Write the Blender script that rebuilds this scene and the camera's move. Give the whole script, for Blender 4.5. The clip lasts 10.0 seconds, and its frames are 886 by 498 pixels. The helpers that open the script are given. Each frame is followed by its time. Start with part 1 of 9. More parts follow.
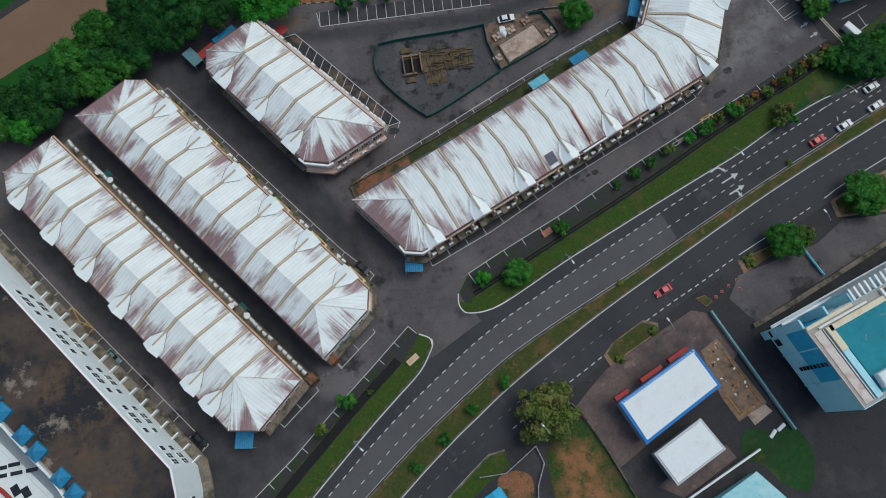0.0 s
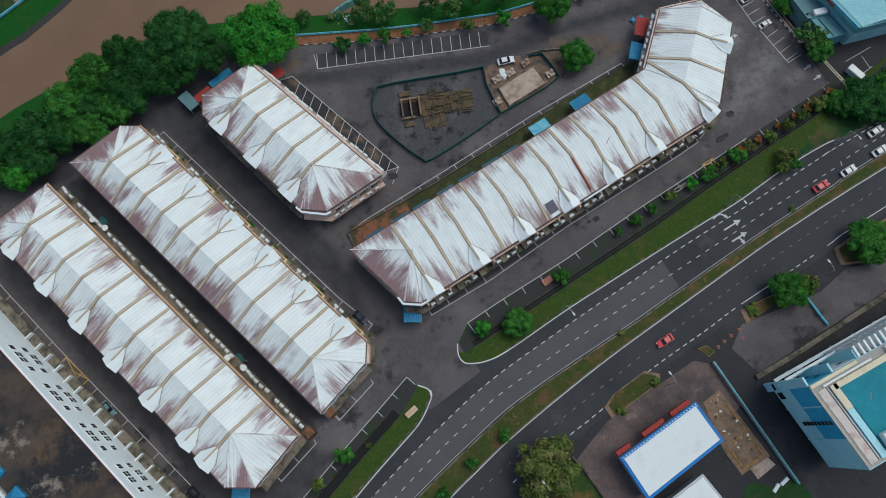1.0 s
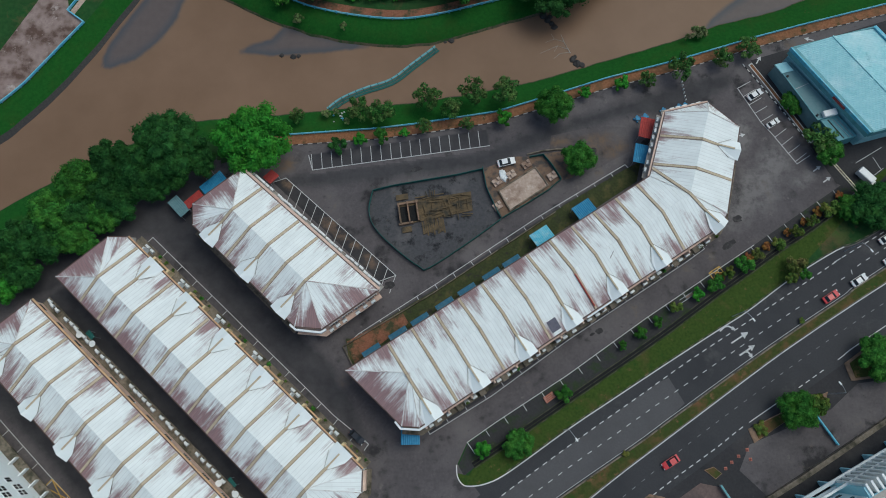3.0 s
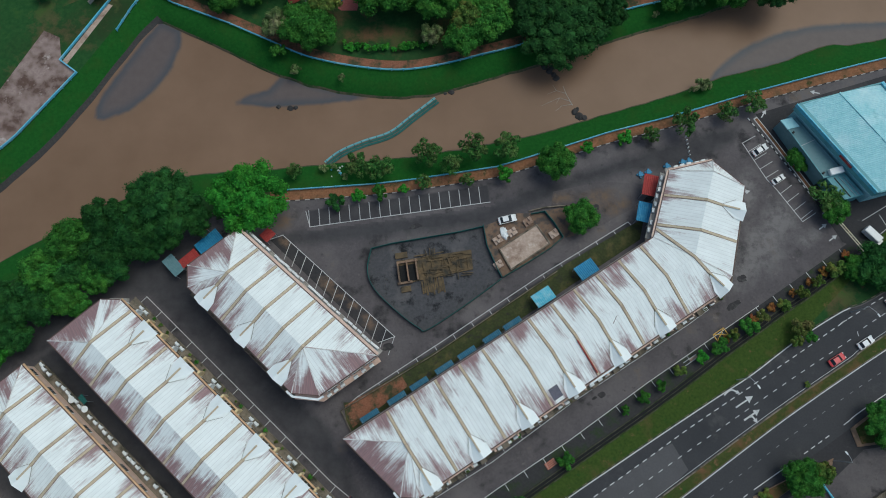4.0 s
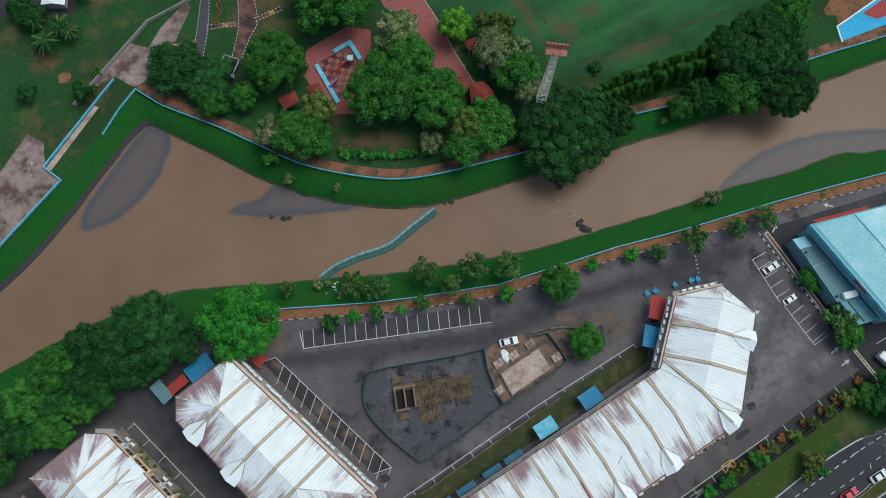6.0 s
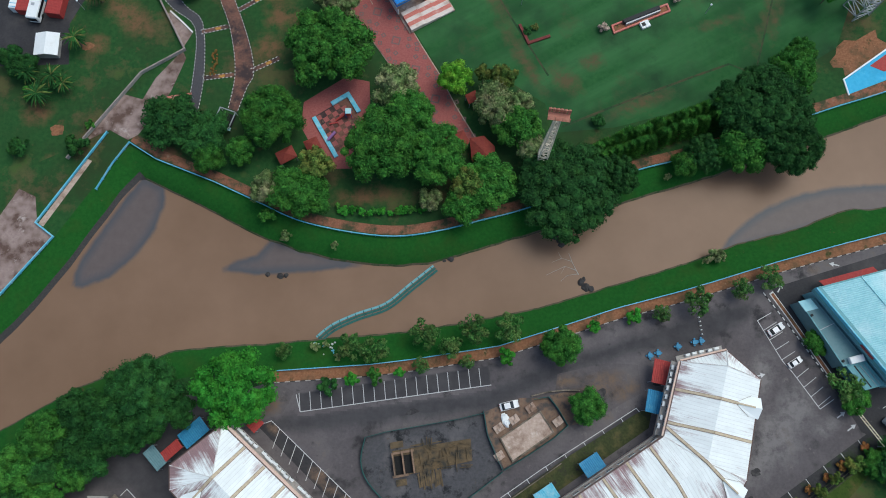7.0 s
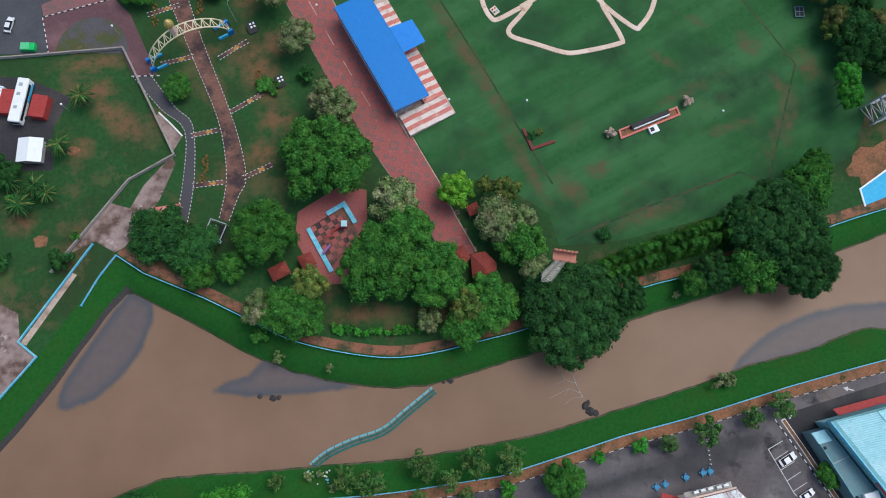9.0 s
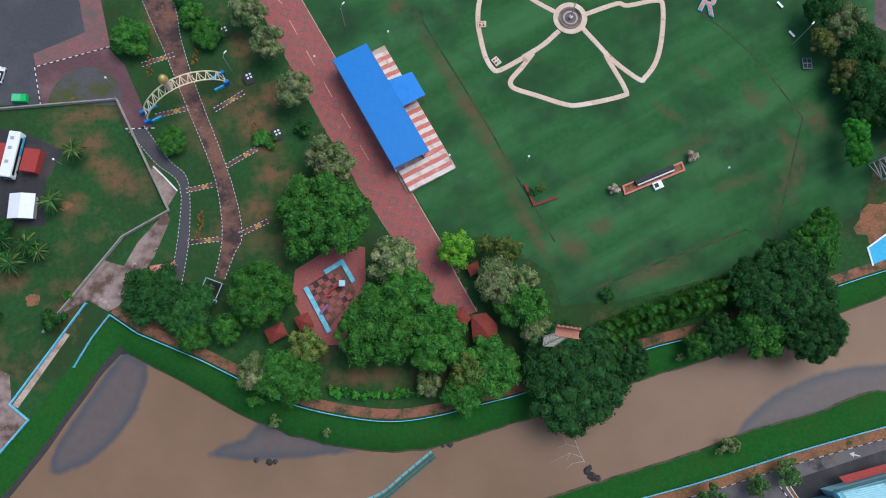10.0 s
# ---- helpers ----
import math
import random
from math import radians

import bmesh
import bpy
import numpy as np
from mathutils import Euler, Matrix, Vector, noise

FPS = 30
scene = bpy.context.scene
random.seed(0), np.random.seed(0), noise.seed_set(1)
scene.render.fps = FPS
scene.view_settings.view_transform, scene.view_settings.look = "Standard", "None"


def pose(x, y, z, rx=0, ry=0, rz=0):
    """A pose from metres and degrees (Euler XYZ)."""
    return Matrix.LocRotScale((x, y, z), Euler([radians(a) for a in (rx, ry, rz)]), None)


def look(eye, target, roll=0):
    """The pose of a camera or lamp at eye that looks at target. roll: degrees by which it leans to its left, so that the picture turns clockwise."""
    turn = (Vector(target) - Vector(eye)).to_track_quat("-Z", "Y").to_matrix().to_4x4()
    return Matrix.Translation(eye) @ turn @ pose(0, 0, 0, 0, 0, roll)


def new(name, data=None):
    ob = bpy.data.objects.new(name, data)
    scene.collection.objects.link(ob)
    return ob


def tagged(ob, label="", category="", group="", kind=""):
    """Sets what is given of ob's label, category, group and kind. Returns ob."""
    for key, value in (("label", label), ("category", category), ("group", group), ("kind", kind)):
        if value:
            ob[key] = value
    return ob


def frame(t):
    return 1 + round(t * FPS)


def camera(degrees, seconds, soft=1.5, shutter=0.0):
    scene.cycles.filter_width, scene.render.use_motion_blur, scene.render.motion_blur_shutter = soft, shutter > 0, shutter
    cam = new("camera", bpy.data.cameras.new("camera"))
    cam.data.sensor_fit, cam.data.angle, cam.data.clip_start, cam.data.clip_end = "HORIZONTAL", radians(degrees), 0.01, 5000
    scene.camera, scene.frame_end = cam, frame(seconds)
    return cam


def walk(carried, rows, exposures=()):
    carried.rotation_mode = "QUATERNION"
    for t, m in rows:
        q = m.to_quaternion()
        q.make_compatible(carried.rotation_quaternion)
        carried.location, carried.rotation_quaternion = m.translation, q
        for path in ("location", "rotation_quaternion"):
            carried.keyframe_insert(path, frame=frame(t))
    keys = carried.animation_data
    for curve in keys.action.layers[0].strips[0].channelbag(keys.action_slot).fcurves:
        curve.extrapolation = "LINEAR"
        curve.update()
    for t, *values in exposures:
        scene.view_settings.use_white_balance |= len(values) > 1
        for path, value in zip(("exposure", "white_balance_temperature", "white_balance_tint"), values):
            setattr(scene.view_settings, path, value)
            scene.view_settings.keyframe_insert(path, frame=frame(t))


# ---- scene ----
cam = camera(61.9, 10.0, 1.0)
EXPOSE = 0.02
BRIGHTEN = ((0.0, -0.04, 5950, -1), (2.5, -0.06, 5950, -2), (4.5, 0.01, 5900, -4), (5.5, 0.14, 5900, -3), (7.5, 0.42, 5930, 2), (9.0, 0.54, 5910, 6), (10.0, 0.57, 5780, 6))
PATH = [
    (0, (-0.087, 0.221, 171.972), (-0.094, 0.714, 170.034), -1.5),
    (0.5, (0.19, 5.945, 172.421), (0.181, 6.435, 170.482), -1.6),
    (1, (0.182, 12.206, 172.788), (0.176, 12.696, 170.849), -1.4),
    (1.5, (0.259, 18.411, 173.097), (0.254, 18.903, 171.158), -1.3),
    (2, (0.46, 25.402, 173.403), (0.455, 25.894, 171.464), -1.3),
    (2.5, (0.537, 32.666, 173.776), (0.533, 33.153, 171.836), -1.2),
    (4, (-0.08, 55.692, 174.549), (-0.073, 56.165, 172.606), 0.2),
    (4.5, (-0.267, 63.729, 174.858), (-0.256, 64.193, 172.912), 0.8),
    (5, (-0.304, 71.701, 175.025), (-0.29, 72.16, 173.078), 1.1),
    (5.5, (-0.145, 79.917, 175.179), (-0.132, 80.367, 173.23), 1.1),
    (7, (-0.347, 103.176, 175.371), (-0.329, 103.615, 173.419), 2.1),
    (7.5, (-0.239, 110.497, 175.334), (-0.221, 110.93, 173.381), 2.1),
    (8, (-0.208, 119.146, 175.234), (-0.19, 119.571, 173.28), 2.3),
    (8.5, (-0.455, 126.636, 175.23), (-0.433, 127.054, 173.274), 2.9),
    (9, (-0.288, 135.243, 175.064), (-0.268, 135.652, 173.106), 2.8),
    (9.5, (-0.34, 143.136, 175.086), (-0.319, 143.534, 173.126), 3.0),
    (10, (-0.449, 151.535, 174.946), (-0.427, 151.925, 172.984), 3.4),
]
walk(cam, [(t, look(eye, target, roll)) for t, eye, target, roll in PATH], [(t, EXPOSE + e, kelvin, tint) for t, e, kelvin, tint in BRIGHTEN])

# ---- world and sun: an overcast day, with a broad weak sun ----
world = bpy.data.worlds.new("sky")
scene.world = world
world.use_nodes = True
wn, wl = world.node_tree.nodes, world.node_tree.links
sky = wn.new("ShaderNodeTexSky")
sky.sky_type = "NISHITA"
sky.sun_disc = False
sky.sun_elevation, sky.sun_rotation = radians(63), radians(58)
sky.air_density, sky.dust_density, sky.ozone_density = 1.0, 4.0, 1.0
wl.new(sky.outputs[0], wn["Background"].inputs[0])
wn["Background"].inputs[1].default_value = 0.102
sun = new("sun", bpy.data.lights.new("sun", "SUN"))
sun.data.energy, sun.data.angle, sun.data.color = 0.84, radians(40), (1.0, 0.96, 0.9)
sun.matrix_world = look((48, 30, 112), (0, 0, 0))


# ---- materials ----
def ramp(nt, src, lo, hi):
    n = nt.nodes.new("ShaderNodeMapRange")
    n.inputs[1].default_value, n.inputs[2].default_value = lo, hi
    nt.links.new(src, n.inputs[0])
    return n.outputs[0]


def mixed(nt, fac, a, b):
    n = nt.nodes.new("ShaderNodeMix")
    n.data_type = "RGBA"
    for sock, v in ((n.inputs[0], fac), (n.inputs[6], a), (n.inputs[7], b)):
        if isinstance(v, bpy.types.NodeSocket):
            nt.links.new(v, sock)
        elif isinstance(v, tuple):
            sock.default_value = (*v, 1)
        else:
            sock.default_value = v
    return n.outputs[2]


def noised(nt, vec, scale, detail=4.0, rough=0.6):
    n = nt.nodes.new("ShaderNodeTexNoise")
    n.inputs["Scale"].default_value, n.inputs["Detail"].default_value, n.inputs["Roughness"].default_value = scale, detail, rough
    nt.links.new(vec, n.inputs["Vector"])
    return n.outputs[0]


def mathed(nt, op, a, b=0.0):
    n = nt.nodes.new("ShaderNodeMath")
    n.operation = op
    for sock, v in zip(n.inputs, (a, b)):
        if isinstance(v, bpy.types.NodeSocket):
            nt.links.new(v, sock)
        else:
            sock.default_value = v
    return n.outputs[0]


def begin(name):
    m = bpy.data.materials.new(name)
    m.use_nodes = True
    nt = m.node_tree
    geo = nt.nodes.new("ShaderNodeNewGeometry")
    return m, nt, nt.nodes["Principled BSDF"], geo.outputs["Position"], geo.outputs["Random Per Island"]


def finish(nt, bsdf, colour, rough, bump_src=None, bump=0.0, dist=0.05, spec=0.4, metal=0.0):
    if isinstance(colour, tuple):
        bsdf.inputs["Base Color"].default_value = (*colour, 1)
    else:
        nt.links.new(colour, bsdf.inputs["Base Color"])
    bsdf.inputs["Roughness"].default_value = rough
    bsdf.inputs["Specular IOR Level"].default_value = spec
    bsdf.inputs["Metallic"].default_value = metal
    if bump_src is not None:
        b = nt.nodes.new("ShaderNodeBump")
        b.inputs["Strength"].default_value, b.inputs["Distance"].default_value = bump, dist
        nt.links.new(bump_src, b.inputs["Height"])
        nt.links.new(b.outputs[0], bsdf.inputs["Normal"])


def worn_in(nt, pos, col, earth):
    """Bare earth where the mesh carries the attribute worn, broken up by noise."""
    att = nt.nodes.new("ShaderNodeAttribute")
    att.attribute_name = "worn"
    n = noised(nt, pos, 0.35, 8, 0.72)
    f = mathed(nt, "MULTIPLY", att.outputs["Fac"], ramp(nt, n, 0.3, 0.6))
    return mixed(nt, mathed(nt, "MULTIPLY", ramp(nt, f, 0.12, 0.75), 0.9), col, earth)


def surf(name, a, b, stain=None, big=0.08, fine=1.5, rough=0.85, bump=0.3, amount=(0.55, 0.75), spec=0.3, metal=0.0, more=(), worn=None, fade=None):
    """Two colours mixed by fine grain, and a stain colour in large irregular patches."""
    m, nt, bsdf, pos, island = begin(name)
    n1 = noised(nt, pos, fine, 6)
    col = mixed(nt, ramp(nt, n1, 0.3, 0.7), a, b)
    if stain:
        n2 = noised(nt, pos, big, 7, 0.65)
        col = mixed(nt, ramp(nt, n2, *amount), col, stain)
    for tint, scale, lo, hi in more:
        col = mixed(nt, ramp(nt, noised(nt, pos, scale, 8, 0.7), lo, hi), col, tint)
    if worn:
        col = worn_in(nt, pos, col, worn)
    if fade:
        att = nt.nodes.new("ShaderNodeAttribute")
        att.attribute_name = "dark"
        dark = mixed(nt, ramp(nt, noised(nt, pos, 0.22, 7, 0.65), 0.35, 0.68), fade[0], fade[1])
        wob = mathed(nt, "MULTIPLY", mathed(nt, "SUBTRACT", noised(nt, pos, 0.3, 6, 0.65), 0.5), 0.7)
        col = mixed(nt, mathed(nt, "MULTIPLY", ramp(nt, mathed(nt, "ADD", att.outputs["Fac"], wob), 0.25, 0.75), 0.93), col, dark)
    finish(nt, bsdf, col, rough, n1, bump, 0.04, spec, metal)
    return m


def leafy(name, a, b, c):
    """Foliage: every leaf its own shade of three greens, with clump shading put into the colour."""
    m, nt, bsdf, pos, island = begin(name)
    info = nt.nodes.new("ShaderNodeObjectInfo")
    col = mixed(nt, island, a, b)
    col = mixed(nt, ramp(nt, noised(nt, pos, 0.35, 3), 0.45, 0.7), col, c)
    h = nt.nodes.new("ShaderNodeHueSaturation")
    # noise painted in for the bright tops and dark gaps of leaf clumps
    clump_shading = mathed(nt, "ADD", 0.52, mathed(nt, "MULTIPLY", ramp(nt, noised(nt, pos, 0.75, 5, 0.62), 0.36, 0.68), 1.1))
    nt.links.new(mathed(nt, "MULTIPLY", clump_shading, mathed(nt, "ADD", 0.85, mathed(nt, "MULTIPLY", info.outputs["Random"], 0.35))), h.inputs["Value"])
    nt.links.new(col, h.inputs["Color"])
    finish(nt, bsdf, h.outputs[0], 0.8, None, 0, 0, 0.1)
    return m


def sheet_metal(name, white, rust):
    """Painted roof sheets, with rust that runs down the slope in streaks; uv: metres along the eave, 0 at the ridge to 1 at the eave."""
    m, nt, bsdf, pos, island = begin(name)
    uv = nt.nodes.new("ShaderNodeUVMap")
    sep = nt.nodes.new("ShaderNodeSeparateXYZ")
    nt.links.new(uv.outputs[0], sep.inputs[0])
    u, v = sep.outputs[0], sep.outputs[1]

    def at(ku, kv):
        c = nt.nodes.new("ShaderNodeCombineXYZ")
        nt.links.new(mathed(nt, "MULTIPLY", u, ku), c.inputs[0])
        nt.links.new(mathed(nt, "MULTIPLY", v, kv), c.inputs[1])
        nt.links.new(mathed(nt, "MULTIPLY", island, 40.0), c.inputs[2])
        return c.outputs[0]

    att = nt.nodes.new("ShaderNodeAttribute")
    att.attribute_name = "rust"
    streak = noised(nt, at(2.6, 0.8), 1.0, 3, 0.75)
    fine = noised(nt, at(11.0, 1.6), 1.0, 3, 0.65)
    patch = noised(nt, at(0.26, 0.9), 1.0, 3, 0.5)
    spots = noised(nt, pos, 1.4, 5, 0.75)
    low = ramp(nt, v, 0.15, 0.95)
    s = mathed(nt, "ADD", mathed(nt, "MULTIPLY", ramp(nt, streak, 0.3, 0.7), 0.45), mathed(nt, "MULTIPLY", ramp(nt, fine, 0.3, 0.7), 0.32))
    s = mathed(nt, "ADD", s, mathed(nt, "MULTIPLY", ramp(nt, patch, 0.32, 0.68), 0.74))
    s = mathed(nt, "ADD", s, mathed(nt, "MULTIPLY", ramp(nt, spots, 0.35, 0.7), 0.16))
    s = mathed(nt, "ADD", s, mathed(nt, "MULTIPLY", low, 0.55))
    s = mathed(nt, "ADD", s, mathed(nt, "MULTIPLY", att.outputs["Fac"], 0.85))
    cover = ramp(nt, s, 1.5, 1.94)
    tone = mixed(nt, ramp(nt, fine, 0.3, 0.72), rust, tuple(min(1, 2.3 * x) for x in rust))
    base = mixed(nt, ramp(nt, noised(nt, at(0.5, 2.0), 1.0, 4), 0.35, 0.7), white, tuple(0.88 * x for x in white))
    base = mixed(nt, mathed(nt, "MULTIPLY", ramp(nt, spots, 0.58, 0.78), 0.25), base, (0.6, 0.5, 0.48))
    seam = mathed(nt, "PINGPONG", u, 0.42)
    base = mixed(nt, ramp(nt, seam, 0.05, 0.0), base, tuple(0.82 * x for x in white))
    col = mixed(nt, mathed(nt, "MULTIPLY", cover, 0.92), base, tone)
    lap = mathed(nt, "PINGPONG", mathed(nt, "ADD", v, mathed(nt, "MULTIPLY", island, 0.1)), 0.085)
    grid = mathed(nt, "MAXIMUM", ramp(nt, seam, 0.06, 0.0), mathed(nt, "MULTIPLY", ramp(nt, lap, 0.006, 0.0), 0.3))
    col = mixed(nt, mathed(nt, "MULTIPLY", grid, 0.24), col, (0.34, 0.29, 0.29))
    finish(nt, bsdf, col, 0.6, seam, 0.25, 0.05, 0.25)
    return m


def wet_mud():
    """River water, brown with silt; the mud banks that come up under it are in the attribute mud."""
    m, nt, bsdf, pos, island = begin("river_water")
    att = nt.nodes.new("ShaderNodeAttribute")
    att.attribute_name = "mud"
    n1, n2 = noised(nt, pos, 0.03, 5), noised(nt, pos, 0.5, 5)
    col = mixed(nt, ramp(nt, n1, 0.35, 0.7), (0.190, 0.117, 0.074), (0.245, 0.154, 0.101))
    mud = mixed(nt, ramp(nt, n2, 0.3, 0.7), (0.122, 0.098, 0.093), (0.138, 0.111, 0.104))
    edge = mixed(nt, ramp(nt, att.outputs["Fac"], 0.5, 0.95), (0.075, 0.083, 0.096), mud)
    fac = ramp(nt, mathed(nt, "ADD", att.outputs["Fac"], mathed(nt, "MULTIPLY", mathed(nt, "SUBTRACT", noised(nt, pos, 0.25, 4), 0.5), 0.28)), 0.36, 0.58)
    finish(nt, bsdf, mixed(nt, fac, col, edge), 0.32, noised(nt, pos, 0.7, 4), 0.06, 0.05, 0.12)
    return m


M_GRASS = surf("lawn", (0.018, 0.066, 0.02), (0.036, 0.098, 0.028), (0.03, 0.055, 0.02), 0.05, 0.9, 0.95, 0.6, (0.42, 0.65), 0.1, more=(((0.15, 0.088, 0.05), 0.06, 0.54, 0.7), ((0.045, 0.11, 0.025), 0.12, 0.58, 0.72), ((0.10, 0.07, 0.035), 0.3, 0.6, 0.74)), worn=(0.17, 0.095, 0.05))


def mown():
    """Mown field: long pale and dark bands along the mowing, mottled, with worn brown places."""
    m, nt, bsdf, pos, island = begin("field_lawn")
    rot, mp = nt.nodes.new("ShaderNodeMapping"), nt.nodes.new("ShaderNodeMapping")
    rot.inputs["Rotation"].default_value = (0, 0, radians(-29))
    mp.inputs["Scale"].default_value = (0.016, 0.13, 0.1)
    nt.links.new(pos, rot.inputs["Vector"])
    nt.links.new(rot.outputs[0], mp.inputs["Vector"])
    bands = noised(nt, mp.outputs[0], 1.0, 4, 0.55)
    mott, grain = noised(nt, pos, 0.05, 6, 0.65), noised(nt, pos, 0.8, 6)
    col = mixed(nt, ramp(nt, grain, 0.3, 0.7), (0.024, 0.09, 0.028), (0.038, 0.118, 0.036))
    col = mixed(nt, ramp(nt, bands, 0.42, 0.64), col, (0.05, 0.14, 0.05))
    col = mixed(nt, ramp(nt, mott, 0.46, 0.66), col, (0.024, 0.058, 0.026))
    col = mixed(nt, mathed(nt, "MULTIPLY", ramp(nt, noised(nt, pos, 0.07, 8, 0.7), 0.58, 0.74), 0.6), col, (0.09, 0.078, 0.04))
    col = mixed(nt, mathed(nt, "MULTIPLY", ramp(nt, noised(nt, pos, 0.22, 6, 0.7), 0.58, 0.74), 0.5), col, (0.056, 0.10, 0.042))
    col = worn_in(nt, pos, col, (0.105, 0.08, 0.042))
    finish(nt, bsdf, col, 0.95, grain, 0.6, 0.04, 0.1)
    return m


M_FIELD = mown()
M_BANK = surf("bank_grass", (0.013, 0.072, 0.012), (0.023, 0.108, 0.017), (0.03, 0.08, 0.014), 0.15, 1.3, 0.95, 0.6, (0.5, 0.75), 0.1, more=(((0.11, 0.07, 0.035), 0.35, 0.64, 0.74),))
M_VERGE = surf("verge_grass", (0.034, 0.062, 0.013), (0.064, 0.098, 0.02), (0.115, 0.085, 0.035), 0.12, 1.6, 0.95, 0.7, (0.56, 0.76), 0.1, more=(((0.028, 0.075, 0.015), 0.5, 0.56, 0.7), ((0.2, 0.11, 0.06), 0.45, 0.6, 0.72)))
M_ROAD = surf("road_asphalt", (0.04, 0.04, 0.044), (0.053, 0.052, 0.056), (0.03, 0.031, 0.035), 0.06, 2.5, 0.8, 0.3, (0.45, 0.7), 0.35, more=(((0.085, 0.08, 0.08), 0.09, 0.58, 0.72),))
M_MEDIAN = surf("median_turf", (0.04, 0.06, 0.016), (0.075, 0.085, 0.026), (0.15, 0.085, 0.042), 0.16, 1.6, 0.95, 0.7, (0.48, 0.66), 0.1, more=(((0.03, 0.08, 0.016), 0.4, 0.56, 0.68), ((0.24, 0.125, 0.07), 0.35, 0.58, 0.7)))
M_FAINT = surf("worn_road_paint", (0.2, 0.2, 0.2), (0.34, 0.34, 0.34), (0.12, 0.12, 0.12), 0.6, 4.0, 0.8, 0.1, (0.5, 0.7))
M_MOSSY = surf("mossy_concrete", (0.05, 0.05, 0.035), (0.1, 0.095, 0.065), (0.03, 0.045, 0.015), 0.5, 1.8, 0.95, 0.4, (0.45, 0.6))
M_ROAD2 = surf("worn_asphalt", (0.088, 0.085, 0.088), (0.112, 0.107, 0.11), (0.085, 0.081, 0.083), 0.1, 2.5, 0.85, 0.3, (0.45, 0.7), 0.3)
M_LOT = surf("yard_asphalt", (0.082, 0.072, 0.075), (0.115, 0.101, 0.104), (0.178, 0.158, 0.157), 0.035, 1.6, 0.85, 0.35, (0.46, 0.7), 0.3, more=(((0.036, 0.033, 0.035), 0.1, 0.54, 0.64), ((0.15, 0.115, 0.09), 0.07, 0.6, 0.72), ((0.23, 0.2, 0.19), 0.3, 0.6, 0.74), ((0.045, 0.042, 0.044), 0.6, 0.6, 0.72)), worn=(0.2, 0.184, 0.18))
M_LOTFADE = surf("darkened_yard_asphalt", (0.082, 0.072, 0.075), (0.115, 0.101, 0.104), (0.178, 0.158, 0.157), 0.035, 1.6, 0.85, 0.35, (0.46, 0.7), 0.3, more=(((0.036, 0.033, 0.035), 0.1, 0.54, 0.64), ((0.15, 0.115, 0.09), 0.07, 0.6, 0.72), ((0.23, 0.2, 0.19), 0.3, 0.6, 0.74), ((0.045, 0.042, 0.044), 0.6, 0.6, 0.72)), fade=((0.04, 0.038, 0.042), (0.068, 0.064, 0.067)))
M_LOTDIRT = surf("earthy_yard_asphalt", (0.07, 0.061, 0.063), (0.098, 0.086, 0.088), (0.16, 0.142, 0.14), 0.035, 1.6, 0.85, 0.35, (0.46, 0.7), 0.3, more=(((0.036, 0.033, 0.035), 0.1, 0.54, 0.64), ((0.15, 0.115, 0.09), 0.07, 0.6, 0.72), ((0.23, 0.2, 0.19), 0.3, 0.6, 0.74), ((0.045, 0.042, 0.044), 0.6, 0.6, 0.72)), worn=(0.17, 0.115, 0.078))
M_LANE = surf("dark_asphalt", (0.027, 0.026, 0.029), (0.041, 0.039, 0.042), (0.075, 0.068, 0.067), 0.07, 1.8, 0.8, 0.35, (0.52, 0.75), 0.35, more=(((0.02, 0.02, 0.022), 0.2, 0.58, 0.7), ((0.11, 0.1, 0.098), 0.5, 0.64, 0.76)), worn=(0.2, 0.13, 0.085))
M_PAINT = surf("road_paint", (0.5, 0.5, 0.5), (0.64, 0.64, 0.63), (0.3, 0.3, 0.3), 0.6, 4.0, 0.7, 0.1, (0.55, 0.75))
M_YELLOW = surf("yellow_paint", (0.55, 0.33, 0.06), (0.65, 0.42, 0.1), (0.3, 0.2, 0.08), 0.6, 4.0, 0.7, 0.1)
M_SOIL = surf("red_earth", (0.20, 0.09, 0.045), (0.32, 0.155, 0.085), (0.13, 0.085, 0.045), 0.25, 1.8, 0.95, 0.6, (0.48, 0.66), 0.1, more=(((0.05, 0.06, 0.022), 0.3, 0.56, 0.66), ((0.4, 0.26, 0.17), 0.7, 0.62, 0.74)))
M_BRICKWALK = surf("brick_walk", (0.2, 0.08, 0.045), (0.3, 0.135, 0.08), (0.055, 0.06, 0.028), 0.3, 2.5, 0.9, 0.4, (0.46, 0.6), more=(((0.3, 0.19, 0.13), 0.5, 0.6, 0.72),))
M_PLAZA = surf("red_pavers", (0.27, 0.075, 0.068), (0.36, 0.12, 0.105), (0.24, 0.105, 0.092), 0.12, 2.2, 0.85, 0.3, more=(((0.42, 0.2, 0.18), 0.5, 0.6, 0.75),))
M_PAVEGREY = surf("grey_pavers", (0.15, 0.10, 0.095), (0.19, 0.125, 0.115), None, 0.2, 2.0, 0.85, 0.3)
M_DRIVE = surf("brown_drive", (0.15, 0.07, 0.05), (0.22, 0.112, 0.08), (0.05, 0.034, 0.034), 0.16, 2.0, 0.9, 0.4, (0.44, 0.58), more=(((0.32, 0.19, 0.13), 0.3, 0.58, 0.72),))
M_STONEWALK = surf("bleached_concrete", (0.258, 0.185, 0.163), (0.361, 0.275, 0.245), (0.112, 0.0688, 0.0533), 0.2, 1.6, 0.9, 0.4, (0.44, 0.6), more=(((0.5, 0.42, 0.38), 0.35, 0.58, 0.7),))
